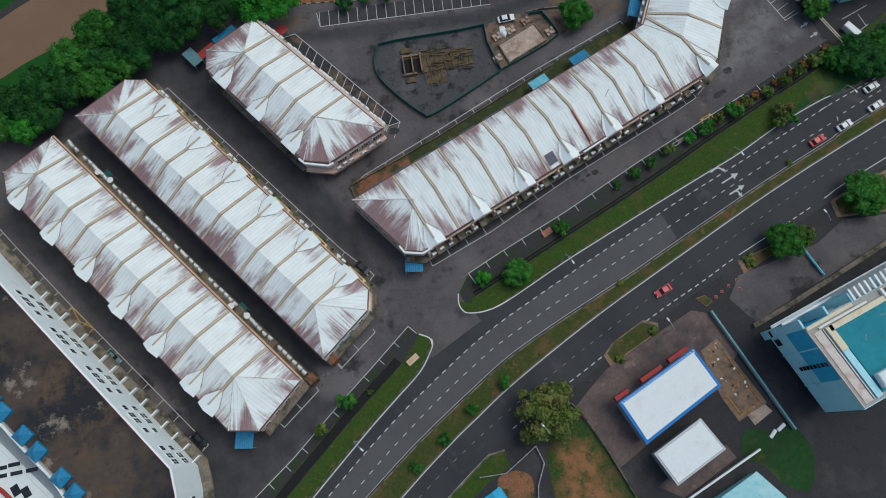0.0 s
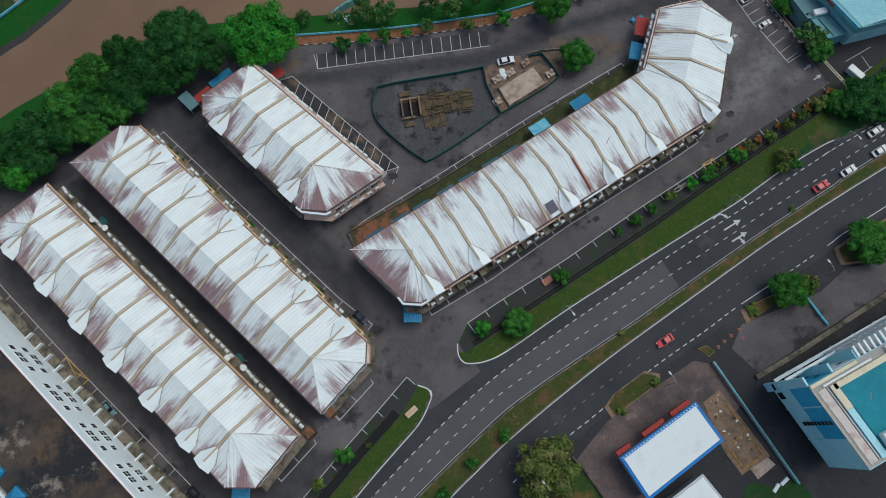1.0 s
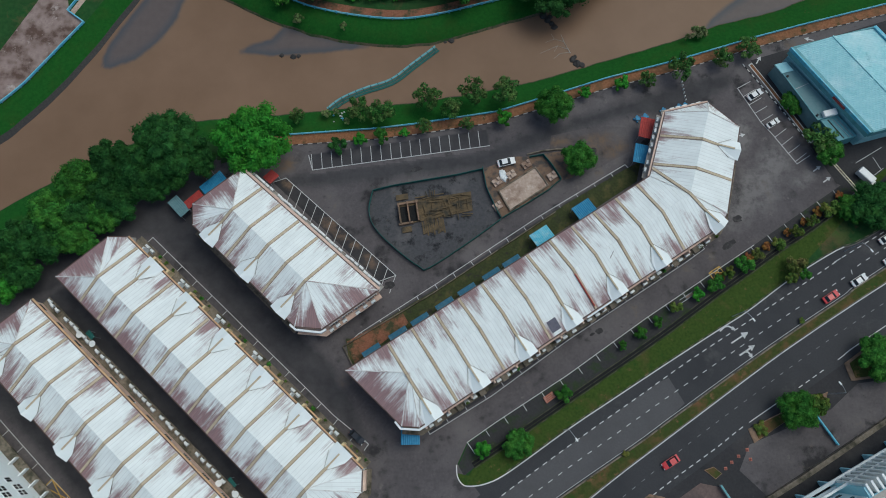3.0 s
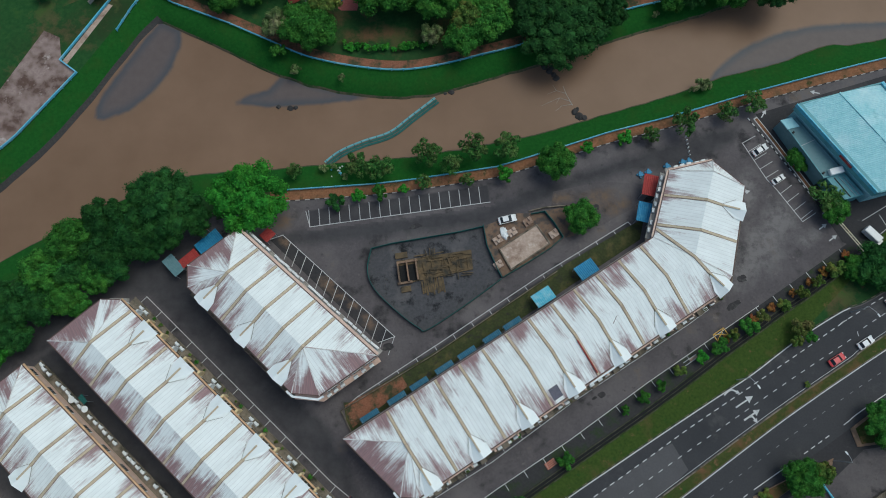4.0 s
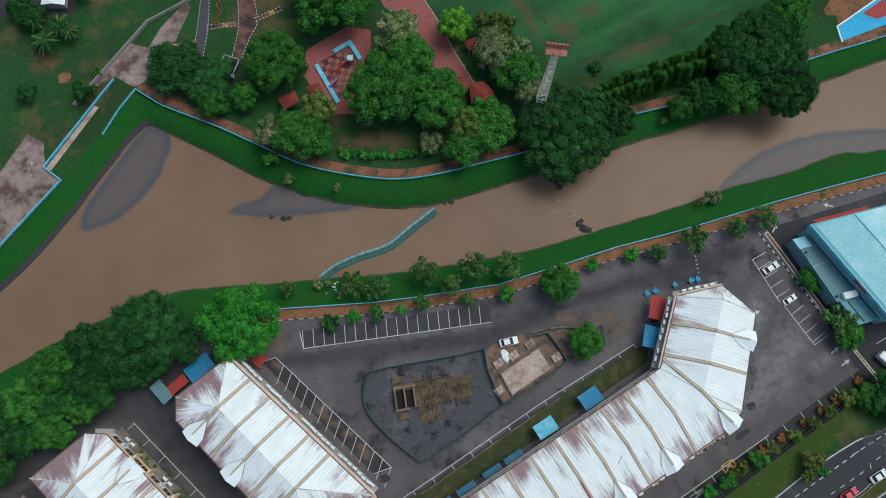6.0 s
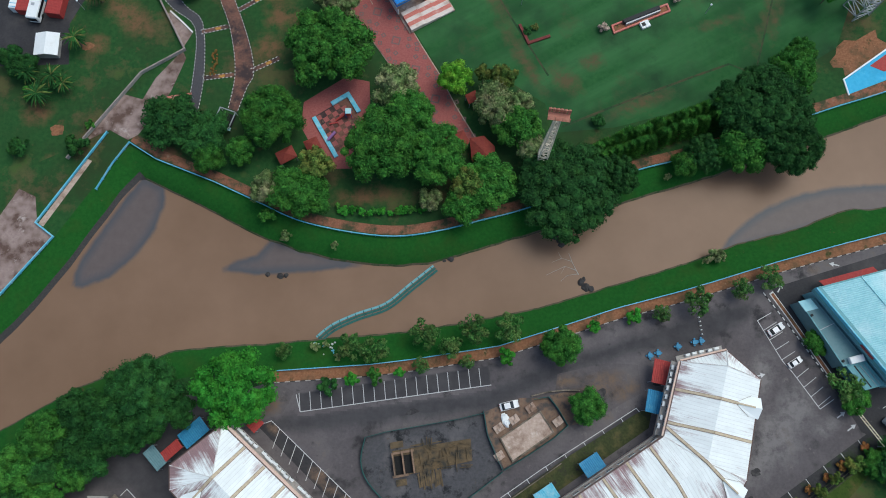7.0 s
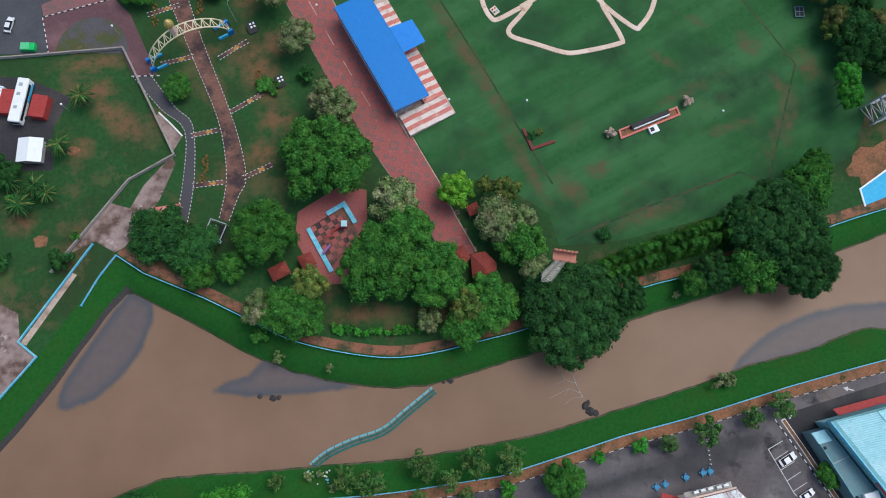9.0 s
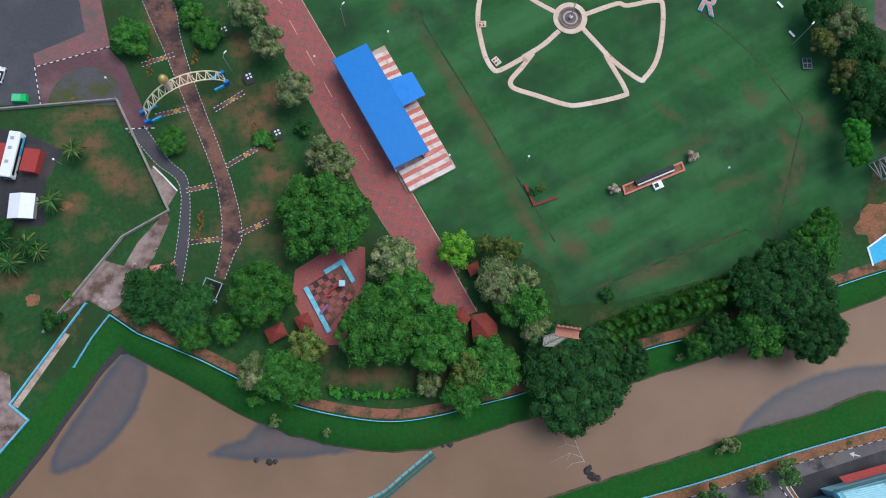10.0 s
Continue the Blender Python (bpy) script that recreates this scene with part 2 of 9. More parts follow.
M_TRACK = surf("cream_path", (0.58, 0.42, 0.31), (0.7, 0.55, 0.43), (0.78, 0.68, 0.58), 0.12, 2.0, 0.9, 0.2, (0.5, 0.75), more=(((0.46, 0.27, 0.17), 0.35, 0.56, 0.68),))
M_CONC = surf("concrete", (0.36, 0.34, 0.31), (0.46, 0.43, 0.4), (0.22, 0.2, 0.18), 0.4, 3.0, 0.9, 0.4)
M_KERBW = surf("white_kerb", (0.66, 0.65, 0.62), (0.76, 0.75, 0.72), (0.4, 0.38, 0.35), 0.8, 3.0, 0.8, 0.2)
M_KERBB = surf("black_kerb", (0.03, 0.03, 0.03), (0.05, 0.05, 0.05), None, 0.5, 3.0, 0.8, 0.2)
M_ROOF = sheet_metal("rusty_white_sheets", (0.9, 0.93, 0.91), (0.155, 0.08, 0.082))
M_HIP = surf("weathered_white_cap", (0.62, 0.6, 0.57), (0.78, 0.79, 0.78), (0.4, 0.3, 0.27), 0.4, 2.5, 0.7, 0.2, (0.48, 0.64))
M_RIB = surf("tan_mortar", (0.50, 0.40, 0.27), (0.62, 0.52, 0.38), (0.36, 0.28, 0.2), 0.4, 2.0, 0.9, 0.3)
M_RIBEDGE = surf("dirty_rib_joint", (0.16, 0.105, 0.08), (0.3, 0.215, 0.16), (0.5, 0.42, 0.35), 0.5, 2.5, 0.9, 0.2, (0.46, 0.66))
M_GABLET = surf("faded_white_sheets", (0.86, 0.9, 0.89), (0.9, 0.93, 0.92), (0.74, 0.77, 0.76), 0.3, 1.2, 0.6, 0.1, (0.55, 0.8))
M_PANEL = surf("grey_violet_panel", (0.12, 0.115, 0.145), (0.16, 0.15, 0.185), None, 0.5, 1.5, 0.7, 0.1)
M_AWNING = surf("dull_blue_sheet", (0.035, 0.125, 0.2), (0.055, 0.175, 0.26), (0.1, 0.2, 0.25), 0.5, 1.5, 0.6, 0.2, (0.5, 0.7))
M_WHITE = surf("white_paint", (0.79, 0.81, 0.80), (0.84, 0.855, 0.845), (0.7, 0.7, 0.67), 0.3, 1.5, 0.6, 0.1, (0.55, 0.8))
M_PEACH = surf("peach_plaster", (0.66, 0.46, 0.36), (0.74, 0.56, 0.46), (0.5, 0.36, 0.29), 0.3, 1.5, 0.85, 0.2, (0.5, 0.75))
M_CREAM = surf("cream_plaster", (0.76, 0.66, 0.46), (0.80, 0.72, 0.55), (0.6, 0.48, 0.32), 0.3, 1.5, 0.85, 0.2, (0.55, 0.75))
M_OCHRE = surf("ochre_paint", (0.66, 0.38, 0.09), (0.72, 0.46, 0.14), (0.45, 0.29, 0.1), 0.5, 2.0, 0.8, 0.2)
M_TRIM = surf("dark_gutter", (0.10, 0.062, 0.055), (0.15, 0.095, 0.08), (0.06, 0.045, 0.04), 0.5, 3.0, 0.7, 0.2)
M_GLASS = surf("dark_glass", (0.012, 0.014, 0.017), (0.03, 0.033, 0.038), None, 0.5, 0.8, 0.12, 0.0, spec=0.6)
M_LEDGE = surf("stained_ledge", (0.17, 0.14, 0.105), (0.27, 0.225, 0.175), (0.065, 0.06, 0.042), 0.35, 1.6, 0.9, 0.5, (0.44, 0.62), more=(((0.05, 0.065, 0.028), 0.6, 0.6, 0.7),))
M_BLUE = surf("blue_sheet", (0.028, 0.19, 0.36), (0.05, 0.26, 0.45), (0.1, 0.32, 0.46), 0.5, 1.5, 0.5, 0.2, (0.55, 0.75))
M_DEEPBLUE = surf("bright_blue_roof", (0.008, 0.165, 0.50), (0.012, 0.185, 0.54), None, 0.2, 0.8, 0.5, 0.1)
M_CYAN = surf("cyan_paint", (0.10, 0.44, 0.60), (0.2, 0.56, 0.70), (0.42, 0.62, 0.68), 0.6, 2.0, 0.6, 0.2, (0.5, 0.75))
M_TEAL = surf("teal_net", (0.022, 0.10, 0.09), (0.035, 0.15, 0.13), (0.02, 0.06, 0.055), 0.5, 2.0, 0.8, 0.3)
M_RED = surf("red_roof", (0.32, 0.035, 0.033), (0.4, 0.06, 0.05), (0.22, 0.05, 0.045), 0.4, 2.0, 0.7, 0.2)
M_PINK = surf("pink_paint", (0.52, 0.15, 0.12), (0.6, 0.21, 0.165), (0.6, 0.36, 0.3), 0.4, 2.0, 0.8, 0.2, (0.52, 0.72))
M_TEALROOF = surf("teal_flat_roof", (0.022, 0.235, 0.30), (0.035, 0.285, 0.35), (0.02, 0.18, 0.23), 0.12, 1.0, 0.7, 0.2, (0.5, 0.75))
M_PALEBLUE = surf("pale_blue_sheets", (0.3, 0.6, 0.65), (0.4, 0.69, 0.73), (0.52, 0.73, 0.76), 0.1, 0.8, 0.5, 0.2, (0.5, 0.7), more=(((0.24, 0.48, 0.53), 0.25, 0.58, 0.7),))
M_SLATE = surf("slate_blue_roof", (0.14, 0.22, 0.26), (0.19, 0.28, 0.32), (0.11, 0.16, 0.19), 0.15, 1.2, 0.7, 0.2)
M_SKYBLUE = surf("light_blue_plaster", (0.42, 0.76, 0.85), (0.55, 0.84, 0.89), (0.34, 0.63, 0.75), 0.15, 1.0, 0.8, 0.2, (0.5, 0.75), more=(((0.34, 0.5, 0.58), 0.5, 0.62, 0.74),))
M_MIDBLUE = surf("mid_blue_plaster", (0.06, 0.40, 0.66), (0.09, 0.47, 0.72), (0.05, 0.33, 0.55), 0.15, 1.0, 0.8, 0.2, (0.5, 0.75), more=(((0.2, 0.52, 0.68), 0.5, 0.6, 0.72),))
M_BROWNROOF = surf("stained_flat_roof", (0.07, 0.052, 0.042), (0.105, 0.077, 0.06), (0.026, 0.027, 0.031), 0.05, 0.8, 0.9, 0.5, (0.46, 0.56), more=(((0.12, 0.08, 0.05), 0.12, 0.52, 0.66), ((0.25, 0.205, 0.165), 0.11, 0.6, 0.66), ((0.03, 0.028, 0.03), 0.3, 0.58, 0.68)))
M_ROCK = surf("wet_rock_and_edge_shadow", (0.03, 0.028, 0.028), (0.055, 0.05, 0.048), None, 0.5, 2.0, 0.7, 0.6)
M_RUBBLE = surf("rubble_ground", (0.062, 0.061, 0.066), (0.094, 0.09, 0.095), (0.14, 0.13, 0.13), 0.14, 1.4, 0.95, 0.6, (0.52, 0.72), more=(((0.02, 0.021, 0.023), 0.25, 0.54, 0.64), ((0.09, 0.07, 0.05), 0.4, 0.62, 0.72)))
M_SCAFF = surf("weathered_timber", (0.10, 0.072, 0.042), (0.185, 0.13, 0.07), (0.05, 0.045, 0.035), 0.5, 2.0, 0.9, 0.4, (0.46, 0.62))
M_SLAB = surf("screed", (0.40, 0.29, 0.23), (0.56, 0.44, 0.36), (0.25, 0.165, 0.12), 0.3, 1.5, 0.9, 0.4, (0.48, 0.66), more=(((0.66, 0.57, 0.5), 0.4, 0.6, 0.72),))
M_STEEL = surf("grey_steel", (0.36, 0.38, 0.40), (0.46, 0.48, 0.5), None, 0.5, 3.0, 0.5, 0.1, metal=0.3)
M_BARK = surf("bark", (0.10, 0.075, 0.055), (0.15, 0.115, 0.085), None, 0.5, 4.0, 0.95, 0.5)
M_DARK = surf("black_void", (0.012, 0.012, 0.013), (0.02, 0.02, 0.02), None, 0.5, 2.0, 0.9, 0.1)
M_FRONT = surf("bright_white_plaster", (0.86, 0.93, 0.93), (0.9, 0.95, 0.95), (0.7, 0.74, 0.73), 0.3, 1.5, 0.7, 0.1, (0.58, 0.8))
M_STRIP = surf("dark_planting_soil", (0.034, 0.033, 0.034), (0.052, 0.05, 0.05), (0.03, 0.05, 0.018), 0.25, 1.8, 0.9, 0.5, (0.5, 0.66), more=(((0.08, 0.065, 0.05), 0.5, 0.62, 0.72),))
M_MOSS = surf("mossy_soil", (0.035, 0.045, 0.018), (0.062, 0.072, 0.026), (0.1, 0.09, 0.035), 0.3, 1.8, 0.95, 0.6, (0.5, 0.66), more=(((0.035, 0.033, 0.03), 0.4, 0.54, 0.66),))
M_ANNEX = surf("grey_teal_sheets", (0.12, 0.225, 0.245), (0.155, 0.27, 0.29), (0.15, 0.25, 0.27), 0.3, 1.2, 0.6, 0.2, (0.5, 0.7))
M_FASCIA = surf("teal_painted_metal", (0.13, 0.33, 0.36), (0.18, 0.4, 0.43), (0.1, 0.25, 0.28), 0.3, 1.4, 0.55, 0.2, (0.52, 0.7))
M_BANKMUD = surf("muddy_bank_foot", (0.085, 0.07, 0.045), (0.12, 0.095, 0.065), (0.03, 0.06, 0.02), 0.4, 1.5, 0.9, 0.4, (0.46, 0.58))
M_APRICOT = surf("apricot_plaster", (0.60, 0.37, 0.20), (0.70, 0.47, 0.28), (0.42, 0.27, 0.16), 0.4, 1.8, 0.85, 0.2, (0.5, 0.7))
M_TERRACE = surf("weathered_cream_paint", (0.66, 0.56, 0.5), (0.76, 0.68, 0.62), (0.52, 0.38, 0.31), 0.5, 2.0, 0.85, 0.2, (0.5, 0.68))
M_OIL = surf("oil_stained_asphalt", (0.025, 0.023, 0.024), (0.042, 0.039, 0.04), (0.07, 0.064, 0.064), 0.8, 2.5, 0.7, 0.3, (0.48, 0.62))
M_HUMP = surf("worn_yellow_paint", (0.42, 0.2, 0.04), (0.52, 0.28, 0.07), (0.12, 0.07, 0.04), 1.2, 4.0, 0.85, 0.3, (0.5, 0.62))
M_RIB2 = surf("yellow_cream_plaster", (0.74, 0.58, 0.32), (0.8, 0.67, 0.42), (0.58, 0.42, 0.22), 0.4, 1.8, 0.85, 0.2, (0.52, 0.72))
M_DIRT = surf("brown_dirt", (0.16, 0.10, 0.07), (0.24, 0.16, 0.11), (0.08, 0.07, 0.065), 0.5, 2.0, 0.95, 0.5, (0.48, 0.62))
M_PINKPAVE = surf("pink_worn_paving", (0.125, 0.088, 0.08), (0.18, 0.13, 0.118), (0.068, 0.058, 0.06), 0.12, 1.2, 0.9, 0.4, (0.45, 0.65), more=(((0.28, 0.2, 0.17), 0.2, 0.6, 0.72),))
M_TANFLOOR = surf("tan_floor", (0.21, 0.135, 0.088), (0.31, 0.205, 0.14), (0.11, 0.085, 0.065), 0.3, 1.4, 0.9, 0.4, (0.48, 0.66))
M_DARKRED = surf("dark_red_roof", (0.17, 0.03, 0.022), (0.24, 0.05, 0.035), (0.1, 0.03, 0.025), 0.5, 2.0, 0.8, 0.2)
M_ORANGE = surf("faded_orange_plastic", (0.5, 0.16, 0.11), (0.58, 0.22, 0.16), None, 0.5, 2.0, 0.5, 0.1)
M_WATER = wet_mud()
LEAVES = {
    "deep": leafy("deep_leaves", (0.014, 0.056, 0.015), (0.031, 0.108, 0.025), (0.036, 0.11, 0.022)),
    "rain": leafy("rain_tree_leaves", (0.014, 0.05, 0.014), (0.028, 0.092, 0.022), (0.034, 0.098, 0.022)),
    "rusty": leafy("rusty_leaves", (0.14, 0.09, 0.02), (0.26, 0.13, 0.035), (0.3, 0.1, 0.05)),
    "bright": leafy("bright_leaves", (0.03, 0.16, 0.02), (0.06, 0.27, 0.03), (0.065, 0.24, 0.025)),
    "green": leafy("green_leaves", (0.025, 0.1, 0.017), (0.057, 0.188, 0.029), (0.068, 0.185, 0.026)),
    "dull": leafy("dull_leaves", (0.085, 0.155, 0.045), (0.2, 0.27, 0.1), (0.28, 0.26, 0.14)),
    "airy": leafy("airy_leaves", (0.035, 0.11, 0.028), (0.085, 0.2, 0.045), (0.12, 0.17, 0.05)),
    "dry": leafy("dry_leaves", (0.3, 0.235, 0.18), (0.46, 0.39, 0.31), (0.42, 0.3, 0.23)),
    "khaki": leafy("khaki_leaves", (0.06, 0.1, 0.022), (0.135, 0.165, 0.042), (0.19, 0.165, 0.06)),
    "lime": leafy("lime_leaves", (0.06, 0.2, 0.015), (0.13, 0.34, 0.03), (0.17, 0.32, 0.03)),
    "olive": leafy("olive_leaves", (0.055, 0.12, 0.025), (0.12, 0.19, 0.04), (0.17, 0.17, 0.04)),
}


# ---- shapes ----
def part(name, bm, material, parent=None, label="", kind=""):
    me = bpy.data.meshes.new(name)
    bm.to_mesh(me)
    bm.free()
    me.materials.append(material)
    ob = new(name, me)
    ob.parent = parent
    return tagged(ob, label, kind=kind)


def again(name, ob, m, parent):
    """Another piece on the same mesh."""
    o = new(name, ob.data)
    o.parent = parent
    o.matrix_basis = m
    return o


def thing(name, label, category, group="", kind="", at=(0, 0, 0)):
    ob = tagged(new(name), label, category, group, kind)
    ob.location = at
    ob.empty_display_size = 0.2
    return ob


def add_box(bm, m, sx, sy, sz):
    """A box sx by sy by sz whose base is centred on the pose m."""
    vs = [bm.verts.new(m @ Vector((sx * (i - 0.5), sy * (j - 0.5), sz * k))) for k in (0, 1) for j in (0, 1) for i in (0, 1)]
    for f in ((0, 2, 3, 1), (4, 5, 7, 6), (0, 1, 5, 4), (2, 6, 7, 3), (0, 4, 6, 2), (1, 3, 7, 5)):
        bm.faces.new([vs[i] for i in f])


def box(m, sx, sy, sz, bevel=0.0):
    bm = bmesh.new()
    add_box(bm, m, sx, sy, sz)
    if bevel:
        bmesh.ops.bevel(bm, geom=bm.edges[:], offset=bevel, segments=1, affect="EDGES")
    return bm


def add_prism(bm, poly, z0, z1):
    area = sum(a[0] * b[1] - b[0] * a[1] for a, b in zip(poly, poly[1:] + poly[:1]))
    if area < 0:
        poly = poly[::-1]
    lo, hi = [bm.verts.new((x, y, z0)) for x, y in poly], [bm.verts.new((x, y, z1)) for x, y in poly]
    bm.faces.new(hi)
    bm.faces.new(lo[::-1])
    n = len(poly)
    for i in range(n):
        bm.faces.new((lo[i], lo[(i + 1) % n], hi[(i + 1) % n], hi[i]))


def prism(poly, z0, z1):
    bm = bmesh.new()
    add_prism(bm, list(poly), z0, z1)
    return bm


def smooth(pts, n=6, closed=False):
    """A curve through the points."""
    p = [Vector(q) for q in pts]
    out = []
    k = len(p)
    for i in range(k if closed else k - 1):
        a, b, c, d = ((p[(i + j) % k] for j in (-1, 0, 1, 2)) if closed else (p[max(i - 1, 0)], p[i], p[i + 1], p[min(i + 2, k - 1)]))
        for s in range(n):
            t = s / n
            out.append(0.5 * (2 * b + (c - a) * t + (2 * a - 5 * b + 4 * c - d) * t * t + (3 * b - a - 3 * c + d) * t ** 3))
    if not closed:
        out.append(p[-1])
    return [tuple(v) for v in out]


def offset(pts, d, closed=False):
    """The line moved d metres to its left."""
    p = [Vector(q[:2]) for q in pts]
    n, out = len(p), []
    for i in range(n):
        a = p[i - 1] if i or closed else p[i]
        c = p[(i + 1) % n] if i < n - 1 or closed else p[i]
        d1, d2 = (p[i] - a), (c - p[i])
        d1 = d1.normalized() if d1.length > 1e-6 else d2.normalized()
        d2 = d2.normalized() if d2.length > 1e-6 else d1
        n1, n2 = Vector((-d1.y, d1.x)), Vector((-d2.y, d2.x))
        m = (n1 + n2).normalized()
        out.append(tuple(p[i] + m * d / max(0.4, m.dot(n1))))
    return out


def add_ribbon(bm, pts, left, right, z0, z1, closed=False):
    """A band along a line, from left to right of it (metres to its left), between two heights."""
    a, b = offset(pts, left, closed), offset(pts, right, closed)
    rows = [[bm.verts.new((*q, z)) for q, z in ((a[i], z0), (a[i], z1), (b[i], z1), (b[i], z0))] for i in range(len(pts))]
    for i in range(len(rows) if closed else len(rows) - 1):
        r, s = rows[i], rows[(i + 1) % len(rows)]
        for j in range(4):
            bm.faces.new((r[j], r[(j + 1) % 4], s[(j + 1) % 4], s[j]))
    if not closed:
        bm.faces.new(rows[0][::-1])
        bm.faces.new(rows[-1])


def ribbon(pts, left, right, z0, z1, closed=False):
    bm = bmesh.new()
    add_ribbon(bm, pts, left, right, z0, z1, closed)
    return bm


def along(pts, step, start=0.0):
    """Places and directions (radians) every step metres along a line."""
    out, want, done = [], start, 0.0
    for a, b in zip(pts, pts[1:]):
        a, b = Vector(a[:2]), Vector(b[:2])
        d = (b - a).length
        while want <= done + d and d > 1e-6:
            q = a + (b - a) * ((want - done) / d)
            out.append((q.x, q.y, math.atan2(b.y - a.y, b.x - a.x)))
            want += step
        done += d
    return out


def bar(bm, a, b, w):
    """A square bar between two points in space."""
    a, b = Vector(a), Vector(b)
    q = (b - a).to_track_quat("Z", "Y").to_matrix().to_4x4()
    add_box(bm, Matrix.Translation(a) @ q, w, w, (b - a).length)


def tube(bm, a, b, r0, r1, seg=8):
    a, b = Vector(a), Vector(b)
    q = (b - a).to_track_quat("Z", "Y").to_matrix()
    rings = [[bm.verts.new(p + q @ Vector((r * math.cos(k * math.tau / seg), r * math.sin(k * math.tau / seg), 0))) for k in range(seg)] for p, r in ((a, r0), (b, r1))]
    for k in range(seg):
        bm.faces.new((rings[0][k], rings[0][(k + 1) % seg], rings[1][(k + 1) % seg], rings[1][k]))
    bm.faces.new(rings[1])
    bm.faces.new(rings[0][::-1])


def turn(x, y, z, a):
    """A pose at a place, turned a radians about the vertical."""
    return Matrix.Translation((x, y, z)) @ Matrix.Rotation(a, 4, "Z")


def lines(owner, name, pts, width=0.16, z=0.052, mat=M_PAINT):
    """A painted line on a pavement."""
    return part(name, ribbon(pts, width / 2, -width / 2, z - 0.02, z), mat, owner)


def ticks(owner, pts, step, length, z=0.05, start=0.0, skew=0.0, mat=M_PAINT, width=0.14):
    """Short painted lines to the left of a line (length < 0: to its right)."""
    first = None
    for x, y, a in along(pts, step, start):
        m = turn(x, y, z, a + skew)
        if first is None:
            bm = bmesh.new()
            add_box(bm, Matrix.Translation((0, length / 2, -0.02)), width, abs(length), 0.02)
            first = part("stall_line", bm, mat, owner)
            first.matrix_basis = m
        else:
            again("stall_line", first, m, owner)


def dashes(owner, pts, step, length, width=0.15, z=0.05, mat=M_PAINT):
    first = None
    for x, y, a in along(pts, step, step / 2):
        m = turn(x, y, z - 0.02, a)
        if first is None:
            first = part("lane_dash", box(Matrix.Identity(4), length, width, 0.02), mat, owner)
            first.matrix_basis = m
        else:
            again("lane_dash", first, m, owner)


def gridded(poly, z, step, spots):
    """A flat sheet cut into a grid, which carries how far each place is worn bare."""
    bm = bmesh.new()
    area = sum(a[0] * b[1] - b[0] * a[1] for a, b in zip(poly, poly[1:] + poly[:1]))
    bm.faces.new([bm.verts.new((x, y, z)) for x, y in (poly if area > 0 else poly[::-1])])
    for axis in (0, 1):
        lo, hi = min(p[axis] for p in poly), max(p[axis] for p in poly)
        k = lo + step
        while k < hi - 0.3:
            co, no = [0.0, 0.0, 0.0], [0.0, 0.0, 0.0]
            co[axis], no[axis] = k, 1.0
            bmesh.ops.bisect_plane(bm, geom=bm.verts[:] + bm.edges[:] + bm.faces[:], plane_co=co, plane_no=no)
            k += step
    lay = bm.verts.layers.float.new("worn")
    for v in bm.verts:
        w = 0.0
        for x, y, rx, ry, a in spots:
            dx, dy = v.co.x - x, v.co.y - y
            p, q = (dx * math.cos(a) + dy * math.sin(a)) / max(rx, 1.2), (-dx * math.sin(a) + dy * math.cos(a)) / max(ry, 1.2)
            w = max(w, math.exp(-(p * p + q * q)) * min(1, 0.5 + ry / 3))
        v[lay] = w
    return bm


# ---- ground: one sheet, with the river's bed sunk in it ----
def curve(pts):
    xs, ys = [p[0] for p in pts], [p[1] for p in pts]
    return lambda x: float(np.interp(x, xs, ys))


N_EDGE = [(-420, -60), (-200, 43), (-109.3, 115.0), (-101.6, 122.8), (-97.3, 128.0), (-94.3, 132.0), (-89.0, 139.6), (-83.8, 148.0), (-79.1, 155.2), (-74.0, 161.6), (-66.8, 158.0), (-59.4, 154.4),
          (-52.0, 150.4), (-44.7, 146.6), (-39.2, 144.4), (-33.8, 142.4), (-25.8, 140.3), (-17.0, 139.0), (-9.0, 138.6), (-1.9, 139.2), (4.0, 140.8), (10.5, 142.8), (22.1, 146.2), (50.4, 155.8), (65.2, 160.0), (100.4, 172.2), (118, 178.6), (300, 240)]
S_EDGE = [(-420, -100), (-200, 30), (-106.8, 97.4), (-85, 110), (-63.2, 118.6), (-50.5, 119.7), (-39.2, 120.2), (-28.0, 121.3), (-8.1, 122.8), (0.4, 124.0), (10.4, 125.8), (24.8, 128.6),
          (38.6, 132.8), (51.2, 136.4), (63.9, 140.4), (70.4, 143.0), (77.7, 145.2), (84.1, 146.6), (91.6, 148.8), (94.4, 150.1), (99.1, 152.0), (103.8, 153.2), (107.5, 152.8), (117.8, 154.6), (300, 205)]
N_TOP = [(-420, -45), (-200, 58), (-130, 107), (-109, 126.5), (-93.5, 145.5), (-84, 160), (-77, 169.5), (-70.0, 165.7), (-54.9, 159.6), (-42.9, 153.9), (-34.1, 149.8), (-22.5, 147.0), (-10.9, 145.7),
         (-0.8, 146.8), (10.8, 149.7), (22.6, 152.9), (47.6, 161.8), (66.9, 167.0), (97.8, 178.0), (114.0, 183.1), (300, 250)]
S_TOP = [(-420, -110), (-200, 22), (-106, 90), (-80, 105), (-60, 112), (-37.8, 113.5), (-24.6, 114.3), (-16.3, 114.8), (-6.6, 115.9), (14.3, 119.0), (23.5, 121.8), (32.8, 124.7), (42.8, 127.9), (57.3, 131.6),
         (66.1, 134.1), (82.3, 139.0), (97.2, 143.0), (115.0, 147.5), (300, 195)]
n_edge, s_edge, n_top, s_top = (curve(c) for c in (N_EDGE, S_EDGE, N_TOP, S_TOP))
WATER = -2.0
